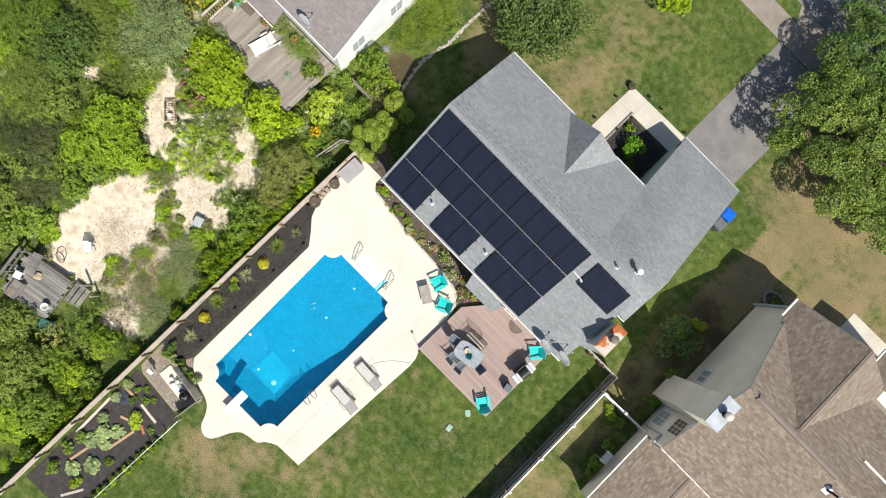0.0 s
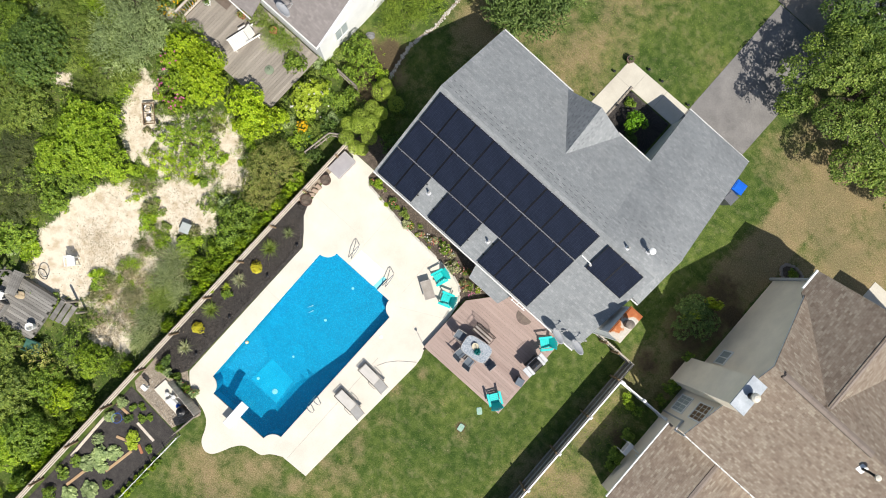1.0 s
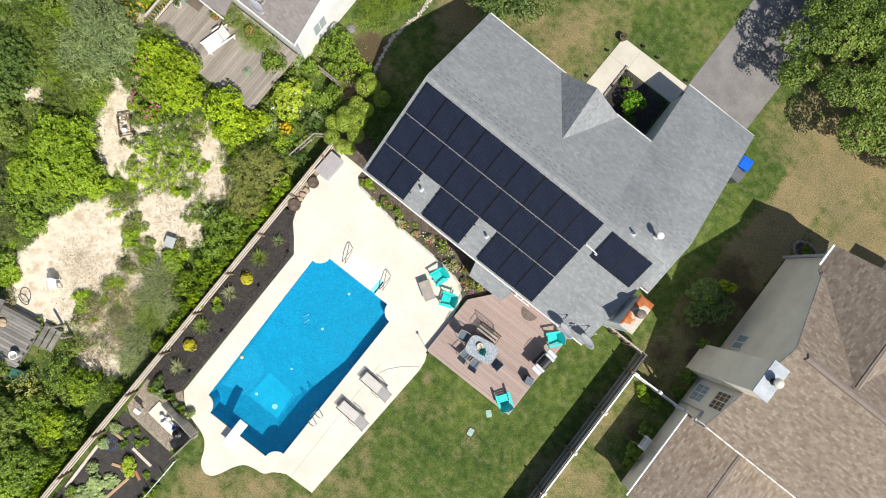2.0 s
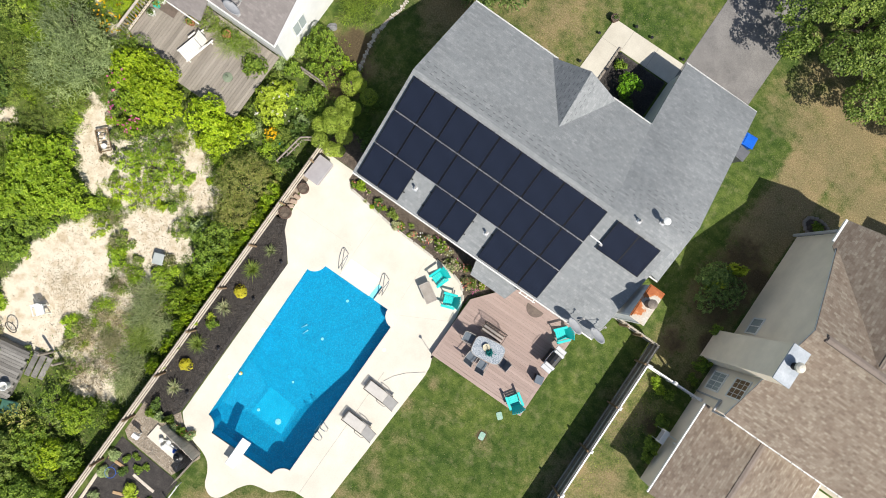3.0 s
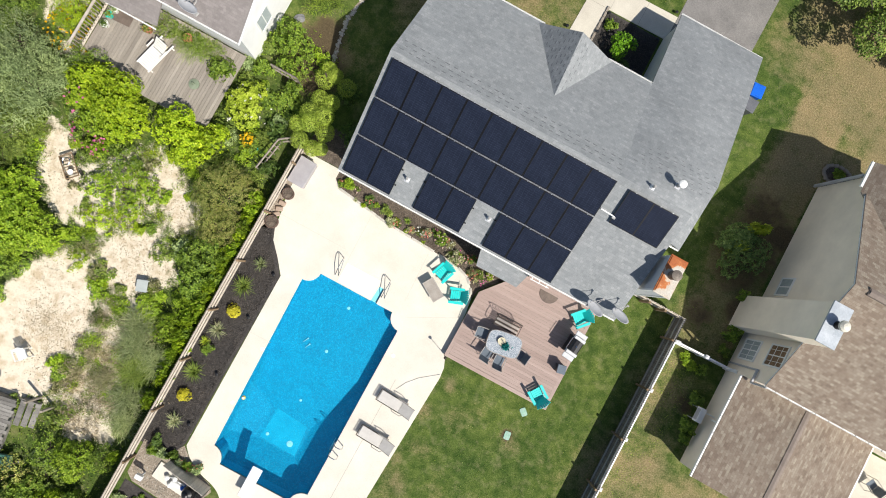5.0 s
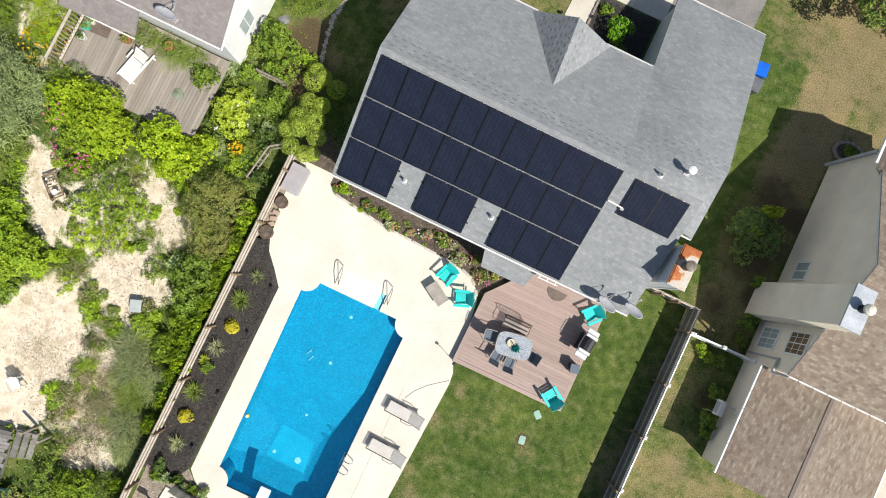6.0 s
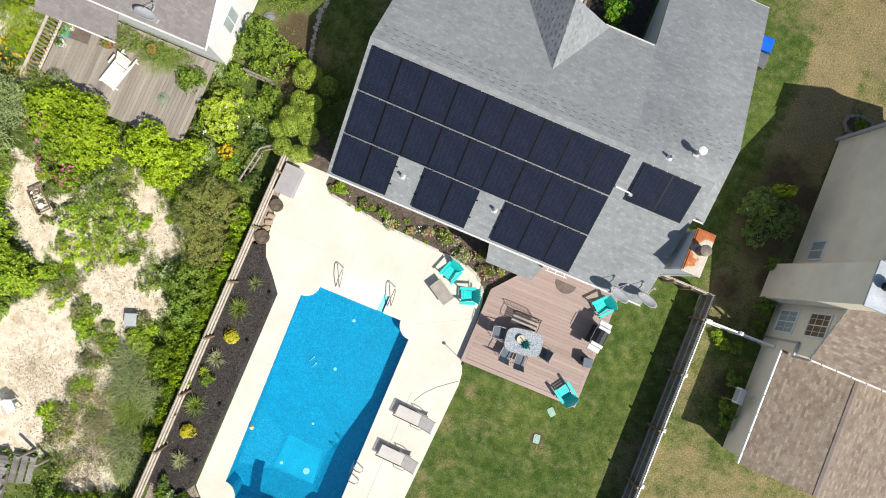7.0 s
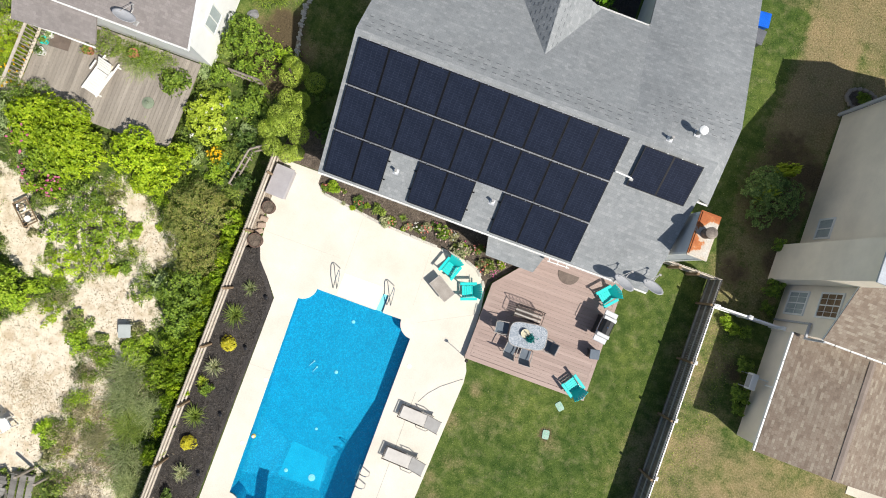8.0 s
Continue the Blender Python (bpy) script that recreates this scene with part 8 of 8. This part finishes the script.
part("pipe", tube([(-0.3, 0.15, 0.06), (-0.05, 0.22, 0.3), (0.25, 0.2, 0.3)], 0.03), WHITE, pump)
for k, (x, y, h) in enumerate(((-0.75, -19.7, 0.2), (-0.4, -19.55, 0.28), (-0.5, -19.95, 0.16))):
    ch = thing("pool_chlorinator", "small white chlorinator canister beside the pump", "canister", "pump canisters", at=(x, y, 0.128))
    part("body", lathe([(0.09, 0), (0.1, h * 0.8), (0.11, h * 0.85), (0.1, h), (0.04, h + 0.03)], 16), WHITE_PL, ch)
    part("pipe", tube([(0.0, 0.0, h * 0.5), (0.14, 0.06, h * 0.5), (0.3, 0.1, 0.06)], 0.022), WHITE, ch)
sal = thing("control_box", "small white control box on a post", "control box", at=(-1.75, -20.05, 0.028))
part("post", box(-0.03, 0.03, -0.03, 0.03, 0, 0.5), WHITE, sal)
part("case", box(-0.16, 0.16, -0.1, 0.1, 0.5, 0.7, bevel=0.01), WHITE, sal)
scr = thing("timber_screen", "weathered board screen round the pump", "fence", at=(-1.0, -18.98, 0), rz=-9)
for k in range(18):
    part("board", box(0.118 * k, 0.118 * k + 0.108, 0, 0.02, 0.02, 1.05 + 0.01 * (k % 3)), PALE_WOOD, scr)
for z in (0.25, 0.75):
    part("rail", box(0, 2.12, -0.05, -0.002, z, z + 0.08), CEDAR, scr)
scr2 = thing("timber_screen", "weathered board screen beside the lawn", "fence", at=(1.08, -19.4, 0), rz=-97)
for k in range(12):
    part("board", box(0.118 * k, 0.118 * k + 0.108, 0, 0.02, 0.02, 0.9 + 0.01 * (k % 3)), CEDAR, scr2)
part("rail", box(0, 1.42, -0.05, -0.002, 0.5, 0.58), CEDAR, scr2)
wire = thing("wire_fence", "low white wire garden fence beside the lawn", "fence", at=(1.1, -20.9, 0), rz=-91.5)
for k in range(8):
    part("stake", box(k, k + 0.04, 0, 0.04, 0, 0.6), WHITE, wire)
for z in (0.15, 0.35, 0.55):
    part("wire", rod((0, 0.02, z), (7.2, 0.02, z), 0.008, 0.008, 5), WHITE, wire)
TAN_WOOD = mat("fresh_tan_wood", (0.40, 0.26, 0.14), (0.52, 0.36, 0.21), 2, 25, 0.85, 0.3, grain=0.25, stretch=(0.6, 4, 1))
for x, y, L, t, tone in ((-0.3, -21.9, 1.25, -6, PALE_WOOD), (-0.3, -23.85, 1.6, 80, TAN_WOOD), (-2.28, -23.9, 2.6, 92, PALE_WOOD), (-1.9, -21.8, 0.9, 0, TAN_WOOD), (-0.1, -27.5, 1.2, 60, PALE_WOOD), (-1.3, -25.7, 1.4, 80, TAN_WOOD), (-0.9, -22.9, 0.7, 20, TAN_WOOD), (0.1, -22.7, 0.5, -25, TERRA)):
    pl = thing("timber_plank", "loose timber plank lying in the garden", "plank", "garden planks", at=(x, y, 0.018), rz=t)
    part("plank", box(-L / 2, L / 2, -0.07, 0.07, 0, 0.04, bevel=0.006), tone, pl)
ring = thing("plant_ring", "blue wire plant support ring", "plant support", at=(-1.75, -22.1, 0.016))
part("ring", tube([(0.25 * math.cos(a), 0.25 * math.sin(a), 0.5) for a in np.linspace(0, 2 * math.pi, 14, endpoint=False)], 0.01, 5, True), BLUE_PL, ring)
for a in (0.3, 2.4, 4.5):
    part("stake", rod((0.25 * math.cos(a), 0.25 * math.sin(a), 0), (0.25 * math.cos(a), 0.25 * math.sin(a), 0.5), 0.008, 0.008, 5), BLUE_PL, ring)

# ---- front of the house ----
def wheelie_bin(x, y, material, label, rz):
    ob = thing("wheelie_bin", label, "bin", "wheelie bins", at=(x, y, 0), rz=rz)
    bm = bmesh.new()
    vs = add_box(bm, -0.27, 0.27, -0.3, 0.3, 0.04, 0.95)
    for v in vs:
        if v.co.z < 0.5:
            v.co.x *= 0.8
            v.co.y *= 0.8
    part("body", bm, material, ob)
    part("lid", boxes([(-0.3, 0.32, -0.32, 0.32, 0.955, 1.0), (-0.24, 0.26, -0.26, 0.26, 1.0, 1.03)], bevel=0.015), material, ob)
    part("handle", rod((-0.34, -0.25, 0.93), (-0.34, 0.25, 0.93), 0.018), material, ob)
    for s in (-1, 1):
        part("wheel", rod((-0.24, s * 0.26 - 0.03, 0.1), (-0.24, s * 0.26 + 0.03, 0.1), 0.1, 0.1, 14), BLACK_PL, ob)


wheelie_bin(14.2, 8.09, BLUE_PL, "bright blue wheeled recycling bin by the garage", 5)
wheelie_bin(14.2, 7.36, mat("charcoal_plastic", (0.10, 0.105, 0.12), (0.15, 0.155, 0.17), 2, 30, 0.5, 0.0), "charcoal grey wheeled rubbish bin by the garage", -4)
pot = thing("flower_pot", "dark brown pot with a small plant on the walkway corner", "flower pot", at=(5.42, 9.62, 0.03))
part("pot", lathe([(0.14, 0), (0.2, 0.28), (0.22, 0.32), (0.18, 0.32), (0.16, 0.26)], 20), BARREL, pot)
part("soil", lathe([(0.2, 0.27), (0.19, 0.3)], 16), MULCH_BROWN, pot)
p = rng.normal(size=(70, 3)) * np.array([0.07, 0.07, 0.06]) + np.array([0, 0, 0.38])
tl = new("foliage", leaf_mesh("foliage", p, unit(rng.normal(size=p.shape) + np.array([0, 0, 1])), np.full(70, 0.04), LEAF["dark"]))
tl.parent = pot
for x, y in ((5.2, 8.6), (6.55, 9.98), (7.5, 9.98), (9.42, 9.98), (5.2, 6.85), (6.66, 8.36), (6.56, 7.3), (9.2, 8.38), (8.0, 8.4), (-1.05, -9.75), (-1.1, -11.95), (-1.1, -14.8), (-1.08, -17.3)):
    ob = thing("path_light", "small black solar path light on a stake", "path light", "path lights", at=(x, y, 0))
    part("stake", rod((0, 0, 0), (0, 0, 0.14), 0.014), BLACK_PL, ob)
    part("lamp_head", lathe([(0.045, 0.1), (0.05, 0.16), (0.08, 0.17), (0.07, 0.19), (0.03, 0.2)], 14), BLACK_PL, ob)
edging = thing("bed_edging", "low grey stone edging of the front bed", "edging")
for k in range(12):
    part("stone", box(6.44, 6.56, 5.2 + 0.29 * k, 5.47 + 0.29 * k, 0.0, 0.11, bevel=0.015), KERB, edging)

cover = thing("utility_lid", "small round white lid in the front bed", "lid", at=(6.95, 7.75, 0.024))
part("lid", lathe([(0.13, 0.0), (0.13, 0.04), (0.08, 0.06)], 18), WHITE_PL, cover)

# ---- cottage deck and wild plot ----
CREAM_PL = mat("cream_resin", (0.74, 0.72, 0.66), (0.80, 0.78, 0.73), 2, 30, 0.5, 0.03, grain=0.08)
cl = thing("resin_lounger", "white resin sun lounger on the old deck", "lounger", at=(-10.28, -3.62, 0.4), rz=76)
cl.scale = (0.85, 1.08, 0.85)
for k in range(9):
    part("slat", box(-0.9 + 0.125 * k, -0.785 + 0.125 * k, -0.28, 0.28, 0.3, 0.325, bevel=0.006), CREAM_PL, cl)
for k in range(5):
    q = part("back_slat", box(0.02 + 0.125 * k, 0.125 + 0.125 * k, -0.28, 0.28, 0, 0.025, bevel=0.006), CREAM_PL, cl)
    q.matrix_basis = Matrix.Translation((0.24, 0, 0.31)) @ Matrix.Rotation(radians(-38), 4, 'Y')
for s in (-1, 1):
    part("side_rail", box(-0.95, 0.95, s * 0.31 - 0.03, s * 0.31 + 0.03, 0.26, 0.33, bevel=0.01), CREAM_PL, cl)
    for x in (-0.8, 0.8):
        part("leg", box(x - 0.04, x + 0.04, s * 0.31 - 0.03, s * 0.31 + 0.03, 0, 0.26), CREAM_PL, cl)
    part("armrest", box(0.0, 0.5, s * 0.37 - 0.03, s * 0.37 + 0.03, 0.5, 0.53), CREAM_PL, cl)
part("cushion", box(0.3, 0.72, -0.22, 0.22, 0.36, 0.44, bevel=0.03, m=Matrix.Translation((0, 0, -0.05))), mat("beige_cushion", (0.55, 0.50, 0.38), (0.64, 0.58, 0.46), 3, 40, 0.9, 0.1), cl, "beige seat cushion")
ub = thing("umbrella_stand", "round green umbrella stand on the old deck", "umbrella stand", at=(-8.25, -3.95, 0.4))
part("disc", lathe([(0.24, 0), (0.24, 0.04), (0.06, 0.08), (0.03, 0.22)], 22), mat("faded_green", (0.17, 0.21, 0.14), (0.24, 0.28, 0.2), 3, 30, 0.8, 0.1), ub)


def pot_plant(x, y, z, r, m, label, tone="mid"):
    ob = thing("plant_pot", label, "plant pot", "pots on the deck", at=(x, y, z))
    part("pot", lathe([(r * 0.7, 0), (r, r * 1.4), (r * 1.05, r * 1.5), (r * 0.85, r * 1.45)], 16), m, ob)
    k = 120
    p = rng.normal(size=(k, 3)) * np.array([r * 0.5, r * 0.5, r * 0.35]) + np.array([0, 0, r * 1.7])
    f = new("foliage", leaf_mesh("foliage", p, unit(rng.normal(size=p.shape) + np.array([0, 0, 1])), np.full(k, 0.05), LEAF[tone]))
    f.parent = ob


pot_plant(-11.15, -2.8, 0.4, 0.2, TERRA, "terracotta pot with sparse greenery", "olive")
pot_plant(-9.4, -2.3, 0.4, 0.2, TERRA, "terracotta pot beside the cottage wall", "mid")
pot_plant(-12.9, -3.5, 0.4, 0.17, WHITE_PL, "white pot by the railing", "dark")
pot_plant(-12.95, -3.05, 0.4, 0.16, TEAL, "teal pot by the railing", "olive")
pot_plant(-12.85, -2.75, 0.4, 0.15, WHITE_PL, "white pot by the railing", "grey")
mt = thing("door_mat", "brown mat on the old deck by the porch", "mat", at=(-12.45, -2.85, 0.402), rz=3)
part("mat", box(-0.42, 0.42, -0.28, 0.28, 0, 0.015), mat("brown_mat", (0.13, 0.10, 0.08), (0.18, 0.14, 0.115), 3, 40, 0.95, 0.3), mt)

wc = thing("plastic_chair", "white plastic garden chair on bare sand", "chair", at=(-8.85, -17.95, 0), rz=-40)
wc.scale = (0.85, 0.85, 0.85)
part("seat", box(-0.22, 0.24, -0.25, 0.25, 0.4, 0.43, bevel=0.01), WHITE_PL, wc)
for k in range(5):
    q = part("back_slat", box(-0.012, 0.012, -0.22 + 0.092 * k, -0.15 + 0.092 * k, 0, 0.45), WHITE_PL, wc)
    q.matrix_basis = Matrix.Translation((-0.23, 0, 0.42)) @ Matrix.Rotation(radians(-18), 4, 'Y')
for s in (-1, 1):
    part("armrest", box(-0.3, 0.26, s * 0.29 - 0.03, s * 0.29 + 0.03, 0.62, 0.65, bevel=0.01), WHITE_PL, wc)
    for x in (-0.24, 0.22):
        part("leg", box(x - 0.025, x + 0.025, s * 0.28 - 0.025, s * 0.28 + 0.025, 0, 0.62), WHITE_PL, wc)
sb = thing("side_table", "small grey resin side table in the weeds", "table", at=(-5.83, -12.9, 0), rz=20)
part("tabletop", box(-0.25, 0.25, -0.27, 0.27, 0.34, 0.37, bevel=0.02), mat("pale_grey_resin", (0.36, 0.39, 0.37), (0.44, 0.47, 0.45), 3, 30, 0.6, 0.05, grain=0.1), sb)
for sx in (-1, 1):
    for sy in (-1, 1):
        part("leg", box(sx * 0.2 - 0.02, sx * 0.2 + 0.02, sy * 0.22 - 0.02, sy * 0.22 + 0.02, 0, 0.34), WHITE_PL, sb)
cart = thing("garden_cart", "rusty wire garden cart with a white basin", "cart", at=(-11.25, -9.8, 0), rz=137)
for b in ((-0.55, 0.55, -0.3, -0.27), (-0.55, 0.55, 0.27, 0.3), (-0.55, -0.52, -0.27, 0.27), (0.52, 0.55, -0.27, 0.27)):
    part("side", box(*b, 0.3, 0.36), BROWN_WOOD, cart)
for k in range(9):
    part("tray_wire", rod((-0.5 + 0.125 * k, -0.28, 0.3), (-0.5 + 0.125 * k, 0.28, 0.3), 0.012, 0.012, 5), BROWN_WOOD, cart)
part("basin", lathe([(0.09, 0.3), (0.13, 0.38), (0.115, 0.38), (0.08, 0.32)], 16), WHITE_PL, cart).location = (-0.3, 0, 0.004)
part("hoop", tube([(0.2 + 0.17 * math.cos(a), 0.17 * math.sin(a), 0.44) for a in np.linspace(0, 2 * math.pi, 14, endpoint=False)], 0.02, 5, True), STEEL, cart)
for sx in (-0.4, 0.4):
    for sy in (-0.33, 0.33):
        part("wheel", rod((sx, sy - 0.02, 0.14), (sx, sy + 0.02, 0.14), 0.14, 0.14, 14), BLACK_PL, cart)

GREYWOOD = mat("grey_platform_wood", (0.15, 0.14, 0.125), (0.29, 0.275, 0.25), 0.8, 25, 0.9, 0.5, grain=0.35, rnd=0.25, stretch=(4, 0.5, 1))
# old platform of grey boards in the woods
plat = thing("timber_platform", "old grey timber platform with steps in the woods", "platform", at=(-9.1, -21.05, 0), rz=-80)
for k in range(16):
    part("board", box(-1.1 + 0.15 * k, -0.96 + 0.15 * k, -1.5 + 0.12 * math.sin(k * 1.7), 1.3 + 0.08 * math.sin(k * 2.3), 0.42, 0.46), GREYWOOD, plat)
part("frame", boxes([(-1.1, 1.2, -1.4, -1.3, 0, 0.41), (-1.1, 1.2, 1.1, 1.2, 0, 0.41), (-1.1, -1.0, -1.3, 1.1, 0, 0.41), (1.1, 1.2, -1.3, 1.1, 0, 0.41)]), GREYWOOD, plat)
for k in range(3):
    part("step", box(-1.15, -0.05, 1.42 + 0.27 * k, 1.66 + 0.27 * k, 0.3 - 0.11 * k, 0.34 - 0.11 * k), GREYWOOD, plat)
part("stringer", box(-1.2, -1.155, 1.35, 2.2, 0.02, 0.3), GREYWOOD, plat)
for k in range(6):
    part("baluster", box(-1.05 + 0.42 * k, -0.97 + 0.42 * k, -1.66, -1.58, 0.3, 1.1), GREYWOOD, plat)
part("rail", box(-1.2, 1.2, -1.7, -1.56, 1.1, 1.15), GREYWOOD, plat)
part("rail", box(-1.2, 1.2, -1.65, -1.59, 0.62, 0.7), GREYWOOD, plat)
lat = thing("lattice_box", "dark lattice-sided box on the platform", "box", at=(-9.75, -21.95, 0.46), rz=10)
for k in range(6):
    part("slat", box(-0.22 + 0.08 * k, -0.17 + 0.08 * k, -0.42, 0.42, 0.32, 0.34), CEDAR, lat)
for k in range(9):
    part("slat", box(-0.22, 0.24, -0.42 + 0.1 * k, -0.38 + 0.1 * k, 0.342, 0.356), CEDAR, lat)
for b in ((-0.24, 0.26, -0.46, -0.42), (-0.24, 0.26, 0.42, 0.46), (-0.28, -0.24, -0.46, 0.46), (0.26, 0.3, -0.46, 0.46)):
    part("side", box(*b, 0.0, 0.34), GREYWOOD, lat)
wt = thing("side_table", "small white resin table on the platform", "table", at=(-10.1, -21.3, 0.46), rz=20)
part("tabletop", box(-0.2, 0.2, -0.2, 0.2, 0.36, 0.4, bevel=0.02), WHITE_PL, wt)
for sx in (-0.16, 0.16):
    for sy in (-0.16, 0.16):
        part("leg", box(sx - 0.02, sx + 0.02, sy - 0.02, sy + 0.02, 0, 0.36), WHITE_PL, wt)
sk = thing("sack", "tan crumpled sack on the platform", "sack", at=(-9.45, -20.75, 0.46), rz=25)
bm = bmesh.new()
bmesh.ops.create_icosphere(bm, subdivisions=3, radius=0.24)
for v in bm.verts:
    k = 1 + 0.4 * noise.noise(v.co * 6.0)
    v.co = Vector((v.co.x * k, v.co.y * 0.75 * k, max(0.0, 0.08 + v.co.z * 0.4 * k)))
part("cloth", bm, mat("tan_sacking", (0.38, 0.29, 0.18), (0.52, 0.42, 0.28), 4, 40, 0.95, 0.5), sk)
bl = thing("timber_bench", "grey slatted timber bench on the platform", "bench", at=(-9.95, -20.35, 0.46), rz=-70)
for k in range(5):
    part("slat", box(-0.6, 0.6, -0.25 + 0.11 * k, -0.15 + 0.11 * k, 0.4, 0.43), GREYWOOD, bl)
for sx in (-0.5, 0.5):
    part("leg", box(sx - 0.04, sx + 0.04, -0.22, 0.25, 0, 0.4), GREYWOOD, bl)
bk = thing("plastic_bucket", "white plastic bucket on the platform", "bucket", at=(-7.95, -21.5, 0.46))
part("body", lathe([(0.15, 0), (0.2, 0.32), (0.21, 0.34), (0.17, 0.33), (0.14, 0.04)], 20), WHITE_PL, bk)
wb = thing("wheelbarrow", "green wheelbarrow resting by the platform", "wheelbarrow", at=(-7.35, -22.3, 0), rz=20)
part("tray", boxes([(-0.42, 0.42, -0.28, 0.28, 0.3, 0.36), (-0.44, 0.44, -0.31, -0.27, 0.36, 0.52), (-0.44, 0.44, 0.27, 0.31, 0.36, 0.52)], bevel=0.02), mat("dark_green_paint", (0.04, 0.12, 0.09), (0.07, 0.17, 0.13), 3, 30, 0.5, 0.1), wb)
part("wheel", rod((0.6, -0.04, 0.18), (0.6, 0.04, 0.18), 0.18, 0.18, 16), BLACK_PL, wb)
for s in (-1, 1):
    part("handle", tube([(0.6, s * 0.08, 0.2), (-0.3, s * 0.24, 0.3), (-0.95, s * 0.28, 0.45)], 0.02), BROWN_WOOD, wb)
    part("leg", rod((-0.3, s * 0.22, 0.3), (-0.35, s * 0.24, 0), 0.018), BRONZE, wb)
tyre = thing("bicycle_wheel", "black bicycle wheel leaning by the platform", "wheel", at=(-9.5, -19.35, 0.3))
w = part("tyre", tube([(0.3 * math.cos(a), 0.3 * math.sin(a), 0) for a in np.linspace(0, 2 * math.pi, 20, endpoint=False)], 0.022, 6, True), BLACK_PL, tyre)
w.matrix_basis = Matrix.Rotation(radians(35), 4, 'X')
for k in range(6):
    a = math.pi * k / 6
    s = part("spoke", rod((0.3 * math.cos(a), 0.3 * math.sin(a), 0), (-0.3 * math.cos(a), -0.3 * math.sin(a), 0), 0.004, 0.004, 4), STEEL, tyre)
    s.matrix_basis = w.matrix_basis
for x, y, h in ((-7.35, -19.3, 1.15), (-6.65, -19.4, 1.0)):
    lg = thing("old_post", "dark weathered timber post standing in sand", "post", "standing posts", at=(x, y, 0), rz=12)
    part("post", box(-0.05, 0.05, -0.05, 0.05, 0, h, bevel=0.012), CEDAR, lg)
tb = thing("plastic_bucket", "teal plastic bucket among the flowers", "bucket", at=(-4.3, -5.1, 0))
part("body", lathe([(0.1, 0), (0.14, 0.22), (0.15, 0.24), (0.12, 0.23), (0.09, 0.04)], 18), TEAL, tb)
part("handle", tube([(-0.14, 0, 0.22), (-0.08, 0.04, 0.33), (0.08, 0.04, 0.33), (0.14, 0, 0.22)], 0.008, 5), STEEL, tb)
bo = thing("boulder", "pale grey boulder beside the cottage", "boulder", at=(-5.75, 1.1, 0), rz=30)
bm = bmesh.new()
bmesh.ops.create_icosphere(bm, subdivisions=3, radius=0.26)
for v in bm.verts:
    k = 1 + 0.35 * noise.noise(v.co * 5.0)
    v.co = Vector((v.co.x * 1.0 * k, v.co.y * 0.7 * k, max(-0.05, v.co.z * 0.55 * k)))
part("stone", bm, mat("grey_boulder", (0.15, 0.15, 0.155), (0.27, 0.27, 0.275), 3, 20, 0.9, 0.5, grain=0.3), bo)
tr = thing("trellis_fence", "short weathered trellis fence corner", "fence")
for a, b in (((-3.05, -3.95), (-3.6, -4.35)), ((-3.6, -4.35), (-3.85, -5.9)), ((-5.5, -1.6), (-4.2, -1.6))):
    va, vb = Vector((*a, 0)), Vector((*b, 0))
    for z in (0.4, 0.95):
        part("rail", rod(va + Vector((0, 0, z)), vb + Vector((0, 0, z)), 0.045, 0.045, 4), CEDAR, tr)
    k = max(2, int((vb - va).length / 0.3))
    for i in range(k + 1):
        q = va + (vb - va) * i / k
        part("stake", rod(q, q + Vector((0, 0, 1.0)), 0.03, 0.03, 4), CEDAR, tr)
